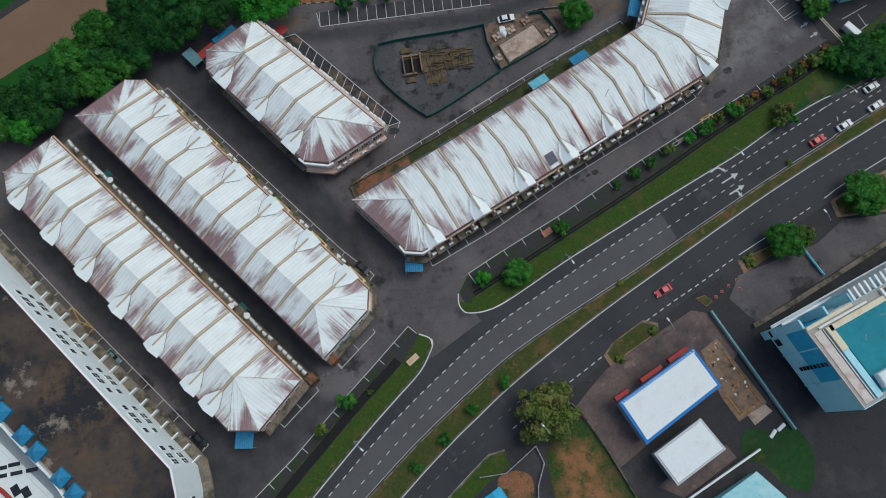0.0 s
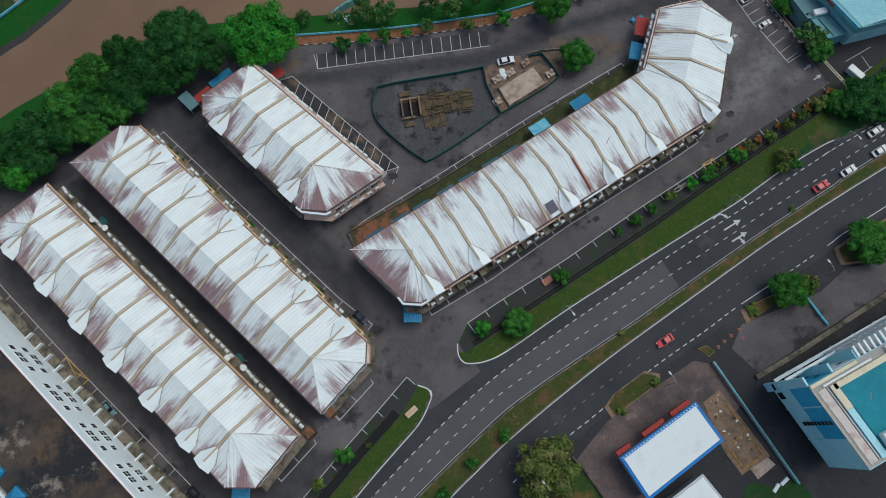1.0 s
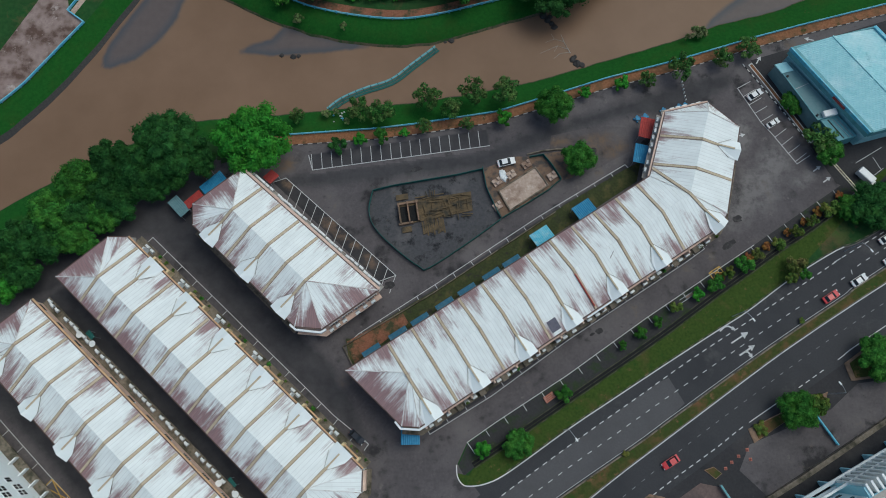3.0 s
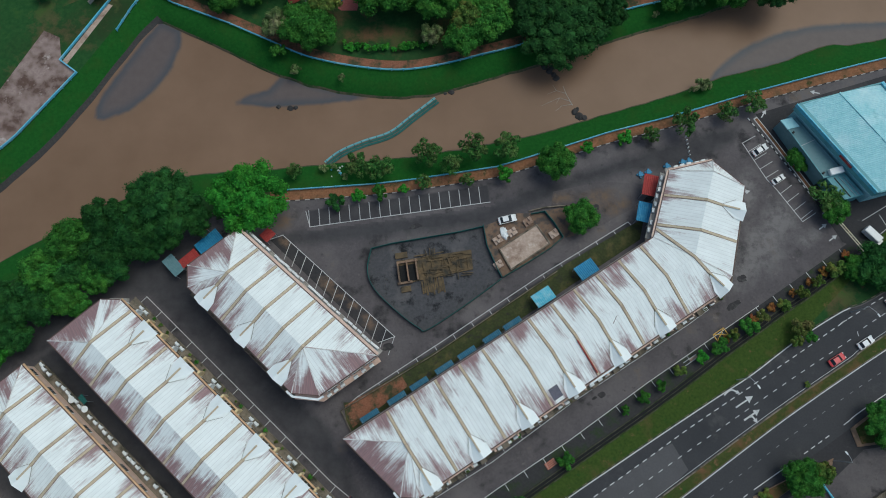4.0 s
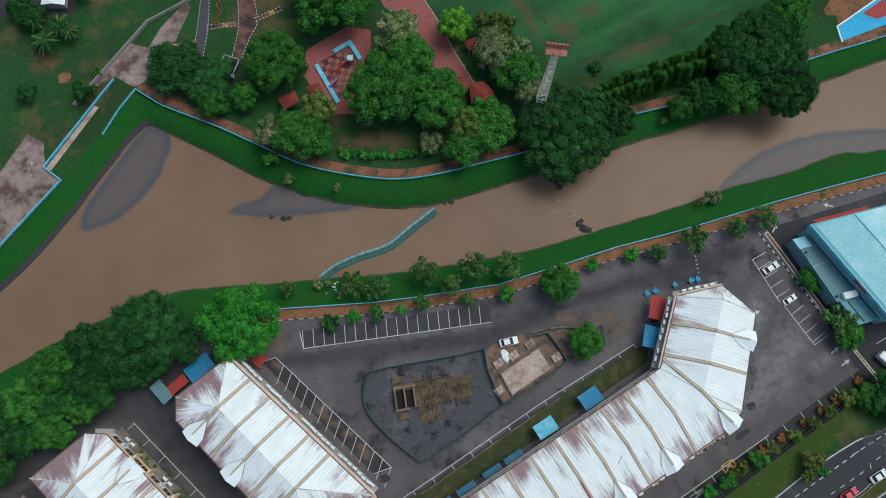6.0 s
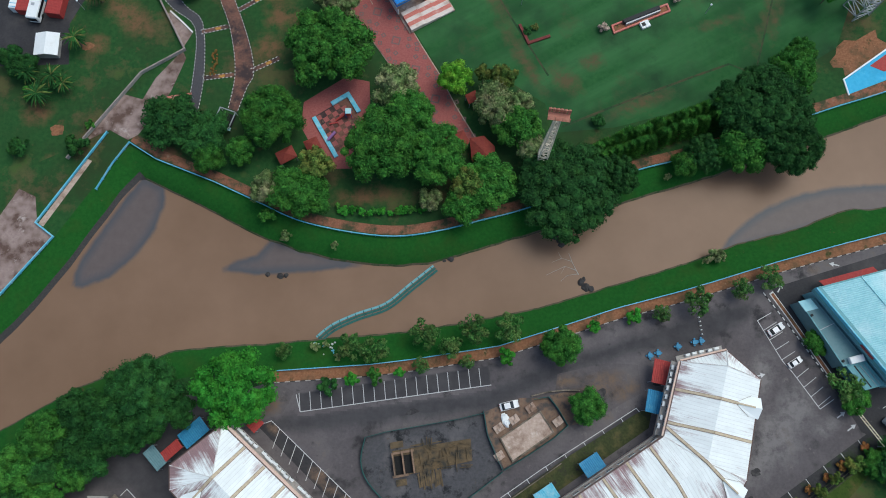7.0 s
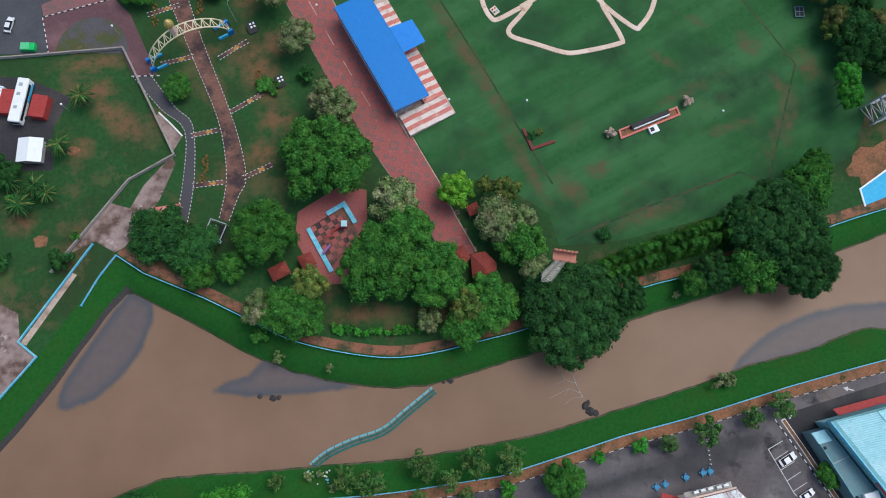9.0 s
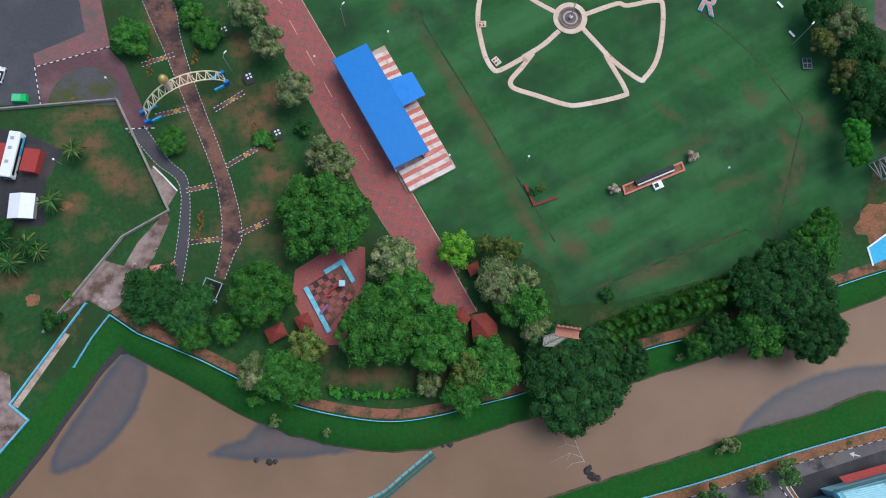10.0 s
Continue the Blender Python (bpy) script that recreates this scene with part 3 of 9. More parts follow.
xs = [-3000, -1200, -600, -420, -300, -220, -170, -140] + [-130 + 1.5 * i for i in range(174)] + [140, 170, 220, 300, 600, 1200, 3000]
bm = bmesh.new()
cols = []
for x in xs:
    w = lambda k: 0.35 * noise.noise((x * 0.25, k, 0.0))
    s1, s0, n0, n1 = s_top(x), s_edge(x) + w(1.0), n_edge(x) + w(5.0), n_top(x)
    prof = [(-3000, 0), (-300, 0), (-100, 0), (s1 - 12, 0), (s1, 0), (s1 + (s0 - s1) * 0.3, -0.35), (s0 - 0.5, WATER + 0.45), (s0, WATER - 0.05), (s0 + 2, WATER - 0.8), ((s0 + n0) / 2, WATER - 1.2), (n0 - 2, WATER - 0.8),
            (n0, WATER - 0.05), (n0 + (2.2 if x < -74 else 0.45), WATER + 0.7), (n0 + (n1 - n0) * 0.7, -0.35), (n1, 0), (n1 + 15, 0), (300, 0), (600, 0), (3000, 0)]
    cols.append([bm.verts.new((x, y, z)) for y, z in prof])
for a, b in zip(cols, cols[1:]):
    for i in range(len(a) - 1):
        f = bm.faces.new((a[i], b[i], b[i + 1], a[i + 1]))
        f.smooth = True
        # west of x = -74 the dark rock band also paints in the retaining edge's shadow
        f.material_index = 2 if i == 11 and a[0].co.x < -74 else 3 if i in (6, 11) else 1 if 3 < i < 14 else 0
ground = part("ground", bm, M_GRASS)
ground.data.materials.append(M_BANK)
ground.data.materials.append(M_ROCK)
ground.data.materials.append(M_BANKMUD)
tagged(ground, "green lawn with bare earth patches and river banks", "ground", kind="structure")

MUDS = [
    [(-73.8, 161.8), (-68.4, 158.9), (-67.9, 154.4), (-70.4, 147.4), (-74.3, 141.4), (-80.0, 136.3), (-86.7, 133.8), (-88.4, 134.6), (-88.0, 139.0), (-81.6, 150.0)],
    [(-52.5, 138.0), (-49.6, 140.2), (-44.4, 141.4), (-40.6, 146.0), (-33.0, 143.4), (-22.3, 140.2), (-18.6, 139.0), (-30.1, 137.6), (-37.1, 137.4), (-44.2, 137.0)],
    [(69.6, 142.0), (73.3, 146.8), (78.1, 150.5), (82.9, 153.4), (88.6, 155.8), (98.0, 158.2), (107.6, 159.0), (122, 159.4), (122, 152.4), (106.9, 151.2), (94.0, 148.2), (84.0, 145.4), (75.0, 143.2)],
]


def depth_in(x, y, poly):
    """Metres by which a place lies inside a polygon; outside, minus the distance."""
    inside, best = False, 1e9
    for (x0, y0), (x1, y1) in zip(poly, poly[1:] + poly[:1]):
        if (y0 > y) != (y1 > y) and x < (x1 - x0) * (y - y0) / (y1 - y0) + x0:
            inside = not inside
        dx, dy = x1 - x0, y1 - y0
        t = max(0, min(1, ((x - x0) * dx + (y - y0) * dy) / (dx * dx + dy * dy)))
        best = min(best, math.hypot(x - x0 - t * dx, y - y0 - t * dy))
    return best if inside else -best


bm = bmesh.new()
mud = bm.verts.layers.float.new("mud")
cols = []
for x in [-420, -300, -200, -150] + [-130 + 1.25 * i for i in range(206)] + [170, 220, 300]:
    s0, n0 = s_edge(x) - 1.2, n_edge(x) + 1.2
    col = []
    for k in range(31):
        y = s0 + (n0 - s0) * k / 30
        v = bm.verts.new((x, y, WATER))
        v[mud] = max(0.0, min(1.0, 0.5 + 0.2 * max(depth_in(x, y, p) for p in MUDS)))
        col.append(v)
    cols.append(col)
for a, b in zip(cols, cols[1:]):
    for i in range(30):
        bm.faces.new((a[i], b[i], b[i + 1], a[i + 1]))
water = part("water", bm, M_WATER)
tagged(water, "silty brown river water with dark mud shoals", "river", kind="structure")


def paved(name, poly, mat, label, category, z=0.03):
    return tagged(part(name, prism(poly, -0.3, z), mat), label, category, kind="structure")


# ---- main road ----
MED_L = smooth([(-58, -58), (-30, -26), (-12, -6.5), (-2.8, 2.6), (6.9, 11.4), (14.1, 17.6), (23.0, 23.8), (33.2, 30.3), (45.0, 37.7), (52.6, 42.8), (71.1, 55.0), (84.1, 63.2), (95.9, 70.4), (106.9, 77.4), (180, 120), (260, 162)], 5)
MED_R = smooth([(-54, -61), (-25, -29), (-8, -10.2), (1.2, -0.8), (6.7, 4.3), (12.7, 9.8), (20.6, 16.2), (30.0, 23.4), (39.8, 30.5), (52.3, 39.0), (75.4, 54.6), (87.4, 62.2), (95.5, 67.1), (109.8, 75.5), (182, 117), (262, 159)], 5)
LANE_1 = smooth([(-66, -58), (-40, -28), (-22, -6.8), (-12.8, 3.2), (-6.8, 9.2), (-0.4, 15.2), (6.3, 21.2), (13.0, 26.4), (20.6, 31.6), (33.8, 40.4), (45.3, 47.8), (57.1, 55.5), (70.7, 63.8), (82.2, 70.9), (95.6, 79.3), (101.8, 82.9), (180, 127)], 5)
LANE_2 = smooth([(-62, -58), (-36, -29), (-18, -8), (-7.2, 3.5), (0.7, 11.2), (8.9, 18.5), (13.2, 21.9), (27.3, 31.6), (36.7, 37.7), (50.9, 46.9), (65.0, 55.8), (81.9, 66.3), (97.2, 75.5), (107.0, 82.0), (180, 123.5)], 5)
LANE_3 = smooth([(-46, -60), (-20, -28), (-6, -12.2), (0.8, -5.5), (9.2, 2.0), (17.8, 9.1), (25.8, 15.3), (46.3, 30.3), (58.7, 39.1), (73.0, 48.6), (85.9, 57.1), (110, 71.6), (183, 113)], 5)
LANE_4 = smooth([(-40, -62), (-15, -29), (0.7, -12.0), (9.2, -3.6), (14.3, 1.6), (28.3, 12.3), (33.0, 15.7), (47.7, 26.7), (61.4, 35.7), (68.0, 40.3), (79.4, 47.4), (92.2, 55.5), (105.4, 63.8), (185, 110)], 5)
KERB_W = smooth([(-75, -64), (-45, -30), (-29.4, -11.2), (-18.1, 2.2), (-11.8, 9.2), (-6.6, 15.0), (-4.3, 19.4), (-3.7, 21.4), (-4.4, 22.6), (-6.6, 23.4)], 5)
KERB_E = smooth([(2.9, 33.0), (3.0, 30.8), (3.8, 29.2), (5.3, 28.5), (9.3, 29.0), (14.6, 31.5), (28.3, 40.6), (38.8, 47.1), (50.9, 54.5), (63.9, 62.3), (72.5, 67.4), (83.4, 74.9), (95.7, 82.0), (110, 88.6), (180, 131), (260, 176)], 5)
RIM = [q for q in offset(KERB_W, -0.5) if q[1] < 12.0]
road = paved("road", RIM + [(-6.0, 15.4), (3.4, 27.6)] + [q for q in offset(KERB_E, -0.3) if q[0] > 6.0] + offset(LANE_4, -1.4)[::-1], M_ROAD, "dark asphalt dual carriageway with white markings", "road", 0.02)
# paler worn lanes of the near carriageway, up to the cross-cut
part("worn_lane", prism([q for q in LANE_1 if q[0] < 51.6] + [(52.4, 51.9), (55.6, 46.0)] + [q for q in offset(MED_L, 0.5) if q[0] < 54.6][::-1], 0.0, 0.028), M_ROAD2, road, "paler worn asphalt lane surface")
median = thing("median", "grassed median strip with bare earth between stained kerbs", "median", kind="structure")
part("soil", prism(offset(MED_L, -0.2) + offset(MED_R, 0.35)[::-1], 0, 0.16), M_MEDIAN, median)
part("kerb", ribbon(MED_L, 0.06, -0.26, 0, 0.18), M_LEDGE, median)
part("kerb", ribbon(MED_R, 0.45, 0.3, 0, 0.18), M_LEDGE, median)
lines(road, "edge_line", offset(MED_R, 0.05), 0.24)
lines(road, "edge_line", offset(MED_L, 0.45), 0.1)
dashes(road, LANE_1, 2.3, 1.2, 0.21)
dashes(road, LANE_2, 2.76, 1.15, 0.16)
dashes(road, LANE_3, 2.75, 0.95, 0.12, mat=M_FAINT)
dashes(road, [q for q in LANE_4 if 13.5 < q[0] < 69], 2.1, 1.15, 0.22)
dashes(road, [q for q in LANE_4 if 80 < q[0] < 92], 2.1, 1.15, 0.22)
lines(road, "edge_line", [q for q in LANE_4 if -14 < q[0] < 9.6], 0.2)
lines(road, "edge_line", [q for q in LANE_4 if 68.6 < q[0] < 80], 0.2)
lines(road, "edge_line", [q for q in LANE_4 if 92 < q[0] < 150], 0.2)
lines(road, "edge_line", [q for q in offset(KERB_W, -0.35)][:-7], 0.26)
lines(road, "edge_line", offset(KERB_E, -0.15)[18:62], 0.26)

LINE_W = [(-78, -52), (-43.0, -12.5), (-34.6, -3.9), (-24.7, 7.8), (-16.2, 17.3), (-9.1, 25.4)]
LINE_G = [(5.3, 37.9), (12.3, 42.5), (29.1, 52.9), (48.0, 65.7), (75.8, 83.4), (100, 99)]
KW = [q for q in KERB_W if q[1] < 15.0]
paved("junction", KERB_W + KERB_E + offset(LANE_2, 0.0)[::-1], M_LOT, "worn asphalt mouth of the yard at the road", "road", 0.012)


def striped_kerb(owner, line, step=1.3, wide=0.15):
    """Kerb stones painted black and white by turns."""
    for k, km in ((0, M_LEDGE), (1, M_KERBB)):
        bm = bmesh.new()
        for x, y, a in along(line, 2 * step, step * k):
            add_box(bm, turn(x, y, -0.1, a), step * 0.97, wide, 0.32)
        part("kerb_stones", bm, km, owner, ("pale worn kerb stones", "black painted kerb stones")[k], "stuff")


verge_w = thing("verge", "grassed roadside verge with a white kerb and drain", "verge", kind="structure")
part("grass", prism(KERB_W + [(-8.0, 20.6)] + offset(KW, 4.2)[::-1], -0.2, 0.15), M_VERGE, verge_w)
part("kerb", ribbon(KERB_W[-12:], 0.0, -0.28, -0.1, 0.2), M_KERBW, verge_w)
striped_kerb(verge_w, offset(KERB_W, 0.25)[:-11])
verge_e = thing("verge", "grassed roadside verge with a white kerb and drain", "verge", kind="structure")
LG = smooth([(6.8, 32.4), (14.0, 36.9), (20.7, 41.2), (29.1, 46.6), (37.2, 51.8), (46.4, 57.7), (55.0, 63.4), (65.3, 70.6), (74.1, 76.4), (81.6, 81.4), (90.6, 87.0), (96.5, 91.2)], 2)
part("grass", prism(KERB_E[4:-20] + [(118, 108), (103, 97)] + LG[::-1] + [(5.4, 30.6)], -0.2, 0.15), M_VERGE, verge_e)
part("kerb", ribbon(KERB_E[:26], 0.0, -0.26, -0.1, 0.2), M_KERBW, verge_e)
striped_kerb(verge_e, offset(KERB_E, 0.25)[25:-10])

# ---- yard of the shophouses, and the dark planted strips beside it ----
yard_n = [(x, s_top(x) - 2.4) for x in (-39, -25, -10.8, 3.1, 14, 22.8, 34.2, 45, 58.6, 70, 82.1, 97, 114.7, 180)]
yard = paved("yard", [(-150, -20), (-78, -52)] + LINE_W[1:] + [(-7.0, 24.0), (-3.5, 18.0), (8.0, 26.5), (3.0, 33.2)] + LINE_G + [(180, 150)] + yard_n[::-1] + [(-60, 104.5), (-80, 97), (-108, 84), (-150, 62)], M_LOT, "worn grey asphalt yard with painted stalls", "car park", 0.026)
strip_w = tagged(part("planted_strip", prism([(-8.0, 20.6), (-6.6, 23.4), (-9.0, 25.3)] + LINE_W[::-1][1:] + offset(KW, 4.2), -0.2, 0.04), M_STRIP), "dark planting strip beside the yard", "planting strip", kind="structure")
strip_e = tagged(part("planted_strip", prism([(3.2, 32.8), (5.4, 37.6)] + LINE_G[1:] + [(104, 101), (103, 97)] + LG[::-1] + [(4.4, 30.6)], -0.2, 0.04), M_STRIP), "dark planting strip beside the yard", "planting strip", kind="structure")
for owner, mid_line, reach in ((strip_e, offset(LG, 0.55), 0.75), (strip_w, offset(KW, 5.3), 1.15)):
    part("drain", ribbon(mid_line, reach, -reach, 0.03, 0.07), M_DARK, owner, "black open drain")
    for d in (reach, -reach):
        part("drain_wall", ribbon(mid_line, d + 0.1, d - 0.1, 0, 0.3), M_MOSSY, owner, "mossy stained drain edge")
part("drain_wall", ribbon(offset(LG, 0.55), 0.05, -0.05, 0.05, 0.2), M_MOSSY, strip_e, "mossy stained drain edge")

pale = [(64, 82.5), (67.5, 90), (73, 111), (70, 118), (79, 124), (90, 103.5), (98.5, 98), (76, 84.5)]
part("worn_patch", gridded(pale, 0.034, 1.2, ((78, 98, 9, 6, 0.9), (83, 104, 7, 5, 0.9), (73, 92, 6, 4, 0.9), (76, 112, 6, 3.5, 1.3), (90, 100, 4, 2, 0.5))), M_LOT, yard, "pale worn asphalt of the yard's mouth")
for pts in ([(103.6, 104.2), (110.6, 108.2)], [(108.0, 105.6), (109.6, 102.2)], [(105.6, 99.4), (110.2, 102.7)]):
    lines(yard, "bay_line", pts, 0.14, 0.06)

part("dirt_patch", gridded([(27.2, 108), (31.2, 99.6), (36, 102), (47.5, 108), (47, 114.5), (40, 115), (28, 112.5)], 0.033, 1.0, ((38, 110, 6, 2.5, 0.3), (32, 104.5, 2.6, 3.4, 0), (44, 108.6, 4, 2, 0.5), (30, 111, 3, 1.6, 0.2))), M_LOTDIRT, yard, "earthy asphalt beside the slab")
part("dirt_patch", gridded([(-45, 107.5), (-41, 102), (-36, 103.8), (-33.6, 108.6), (-38, 111)], 0.033, 0.8, ((-38.5, 105.5, 3, 2, 0.4), (-42, 107, 2.5, 1.5, 0))), M_LOTDIRT, yard, "earthy asphalt by the river strip")

# painted stalls
L_C = [(-70.5, 87.3), (-25.3, 44.3), (-17.2, 37.8)]
lines(yard, "bay_line", L_C + [(-18.2, 36.4)])
ticks(yard, L_C, 5.3, -2.0, start=0.1)
L_AS = [(-3.2, 39.8), (11.1, 48.2), (29.5, 60.9), (58.9, 79.3), (63.7, 82.6)]
lines(yard, "bay_line", [(-4.0, 41.3)] + L_AS + [(62.5, 84.7)])
ticks(yard, L_AS, 5.1, 2.0, start=5.0)
lines(yard, "bay_line", [(65.1, 89.4), (67.8, 87.6), (64.2, 83.4)])
L_AN = [(-22.3, 60.8), (-19.9, 63.0), (-0.3, 75.5), (23.8, 91.2), (46.0, 104.5)]
lines(yard, "bay_line", L_AN + [(47.1, 103.2)])
ticks(yard, L_AN, 5.2, -2.0, start=4.0)
lines(yard, "bay_line", [(7.0, 35.4)] + LINE_G[:5])
ticks(yard, LINE_G, 5.2, -1.7, start=5.0)
lines(yard, "bay_line", [(-7.1, 23.7)] + LINE_W[::-1])
ticks(yard, LINE_W[::-1], 5.2, 1.7, start=5.0)
lines(yard, "bay_line", [(-17.3, 24.9), (-16.8, 24.1), (-24.5, 15.8), (-25.8, 17.3)])
ticks(yard, [(-16.8, 24.1), (-24.5, 15.8)], 5.5, -1.8, start=5.5)
lines(yard, "bay_line", [(-30.1, 11.7), (-29.6, 10.8), (-37.1, 2.7), (-38.3, 3.8)])
ticks(yard, [(-29.6, 10.8), (-37.1, 2.7)], 5.5, -1.8, start=5.5)
L_D = [(-120, 62), (-103.1, 45.2), (-89.6, 32.1), (-69.9, 13.8), (-54.1, -1.0)]
lines(yard, "bay_line", L_D + [(-55.4, -2.3)])
ticks(yard, L_D, 5.3, -1.9, start=2.0)
stall_b = [(-38.5, 102.1), (-11.1, 77.0)]
lines(yard, "bay_line", [(-41.7, 101.0)] + stall_b + [(-15.1, 75.6)])
ticks(yard, stall_b, 2.65, -4.6, skew=radians(24), start=2.65)
stall_n = [(-32.0, 104.1), (12.4, 110.0)]
lines(yard, "bay_line", [(-33.1, 108.1)] + stall_n)
ticks(yard, stall_n, 2.49, 4.3, skew=radians(-2))
stall_e = [(76.3, 124.8), (81.3, 115.2), (83.5, 112.4), (88.9, 104.1)]
lines(yard, "bay_line", [(79.8, 126.7)] + stall_e + [(92.4, 106.3)])
ticks(yard, stall_e, 2.62, 3.9, skew=radians(3), start=2.62)

part("dark_patch", gridded([(-41.9, 101.2), (-38.5, 102.1), (-11.1, 77.0), (-14.6, 75.2)], 0.034, 0.8, ((-27.2, 90.0, 2.4, 1.6, -0.7), (-24.6, 87.0, 1.8, 1.4, -0.7), (-17.2, 80.6, 2.2, 1.4, -0.7), (-21, 84.5, 1.5, 1.2, 0), (-38, 100.5, 2, 1.2, -0.7))), M_LANE, yard, "dark asphalt of the bays")

def fading(name, polys, soft, z, step, label):
    """A sheet over the yard that carries how far the darker asphalt colour covers it, fading out at its edges."""
    reach = 0.6 * soft
    x0, x1 = min(p[0] for q in polys for p in q) - reach, max(p[0] for q in polys for p in q) + reach
    y0, y1 = min(p[1] for q in polys for p in q) - reach, max(p[1] for q in polys for p in q) + reach
    bm = bmesh.new()
    lay = bm.verts.layers.float.new("dark")
    nx, ny = int((x1 - x0) / step) + 2, int((y1 - y0) / step) + 2
    grid = {}
    for i in range(nx):
        for j in range(ny):
            x, y = x0 + i * step, y0 + j * step
            d = max(depth_in(x, y, q) for q in polys)
            if d > -reach - 1.5 * step:
                v = bm.verts.new((x, y, z))
                v[lay] = max(0.0, min(1.0, 0.5 + d / soft))
                grid[i, j] = v
    for i, j in grid:
        if (i + 1, j) in grid and (i, j + 1) in grid and (i + 1, j + 1) in grid:
            bm.faces.new((grid[i, j], grid[i + 1, j], grid[i + 1, j + 1], grid[i, j + 1]))
    part(name, bm, M_LOTFADE, yard, label)


fading("dark_patch", [
    [(-57.7, 104), (-66, 99), (-88, 88), (-107, 80), (-110, 72), (-94, 73), (-89, 78), (-77, 87.5), (-70, 88), (-60, 78), (-36, 54.4), (-22.5, 42.2), (-17.5, 38.2), (-21, 46), (-27, 57), (-33, 62.4), (-45, 73), (-59, 87)],
    # alley between the two long rows: its shade is put into the asphalt colour
    [(-90, 77), (-97, 71.5), (-93, 70), (-33, 12.8), (-28, 17.5)],
    [(-60, 7), (-108, 52), (-104, 60), (-46, 4), (-36, 13), (-32.5, 11.4), (-25.4, 7.6), (-34.7, -3.5), (-43.1, -12.1), (-52, -22), (-58, -12)],
    [(-42, 102), (-30, 103.6), (12, 108.8), (26, 114.5), (52, 123), (66, 127.2), (76, 129.5), (74, 125), (60, 118.6), (44, 116.8), (30, 112.5), (12, 104.4), (-6, 102.4), (-30, 100), (-36, 99.6)],
], 5.0, 0.0305, 1.0, "darker asphalt lanes, with the alley's shade painted in")
fading("dark_patch", [
    [(-33.0, 108.2), (-32.0, 104.1), (12.4, 110.0), (11.7, 114.4)],
    [(-3.2, 39.8), (63.7, 82.6), (62.5, 84.5), (-4.4, 41.8)],
    [(-22.3, 60.8), (46.0, 104.5), (47.2, 102.8), (-20.9, 59.4)],
], 1.0, 0.038, 0.5, "dark asphalt of the bays")

# earth and brick strip along the river fence
bank_walk = tagged(part("bank_strip", ribbon([(x, s_top(x) - 1.2) for x in [-42 + 4 * i for i in range(45)]], 1.15, -1.4, -0.2, 0.1), M_SOIL), "red earth and brick strip along the river fence", "path", kind="structure")
for k, mat in ((0, M_CONC), (1, M_KERBB)):
    bm = bmesh.new()
    for x, y, a in along([(x, s_top(x) - 2.7) for x in [-40 + 4 * i for i in range(44)]], 2.4, 1.2 * k):
        add_box(bm, turn(x, y, 0, a), 1.2, 0.2, 0.2)
    part("kerb_stones", bm, mat, bank_walk, ("white painted kerb stones", "black painted kerb stones")[k], "stuff")


def rail_fence(name, pts, mat, label, height=1.0, step=3.0, width=0.17, z=0.0):
    """A railing: two rails on posts."""
    f = thing(name, label, "fence")
    part("rail", ribbon(pts, width / 2, -width / 2, z + height - 0.18, z + height), mat, f)
    part("rail", ribbon(pts, width / 2, -width / 2, z + 0.35, z + 0.5), mat, f)
    first = None
    for x, y, a in along(pts, step):
        if first is None:
            first = part("post", box(Matrix.Identity(4), 0.24, 0.24, height + 0.1), mat, f)
            first.matrix_basis = turn(x, y, z, a)
        else:
            again("post", first, turn(x, y, z, a), f)
    return f


rail_fence("river_fence", [(x, s_top(x)) for x in [-37.8 + 2 * i for i in range(85)]], M_CYAN, "light blue painted railing along the river bank")
rail_fence("river_fence", [(-84.0, 157.9), (-80.6, 164.6), (-76.9, 170.1), (-70.0, 165.7), (-54.9, 159.6), (-42.9, 153.9)] + smooth([(-42.9, 153.9), (-34.1, 149.8), (-22.5, 147.0), (-10.9, 145.7), (-0.8, 146.8), (10.8, 149.7), (22.6, 152.9), (47.6, 161.8), (66.9, 167.0), (97.8, 178.0), (114.0, 183.1), (140, 192)], 4)[1:], M_CYAN, "light blue painted railing along the curved river bank")
rail_fence("river_fence", [(-82.7, 172.8), (-97.8, 149.4), (-93.2, 145.9), (-106.5, 128.8), (-109.0, 126.2), (-130, 107)], M_CYAN, "light blue painted railing round a bleached landing", width=0.3)
N_WALK = [(-76.9, 170.6), (-70.0, 166.2), (-54.9, 160.1), (-42.9, 154.4)] + smooth([(-42.9, 154.4), (-34.1, 150.3), (-22.5, 147.5), (-10.9, 146.2), (-0.8, 147.3), (10.8, 150.2), (22.6, 153.4), (47.6, 162.3), (66.9, 167.5), (97.8, 178.5), (114.0, 183.6), (140, 192.5)], 4)[1:]
tagged(part("river_walk", ribbon(N_WALK, 2.3, 0.0, -0.2, 0.06), M_BRICKWALK), "weathered brick walk behind the river railing", "path", kind="structure")

# ---- shophouse blocks ----
EAVE, RIDGE = 8.6, 11.5


def cut(poly, q, d):
    """Where a ray in the plan leaves a polygon."""
    best = None
    for (x0, y0), (x1, y1) in zip(poly, poly[1:] + poly[:1]):
        ex, ey = x1 - x0, y1 - y0
        den = d[0] * ey - d[1] * ex
        if abs(den) < 1e-9:
            continue
        t = ((x0 - q[0]) * ey - (y0 - q[1]) * ex) / den
        s = ((x0 - q[0]) * d[1] - (y0 - q[1]) * d[0]) / den
        if t > 0.01 and -1e-6 <= s <= 1 + 1e-6 and (best is None or t < best):
            best = t
    return best


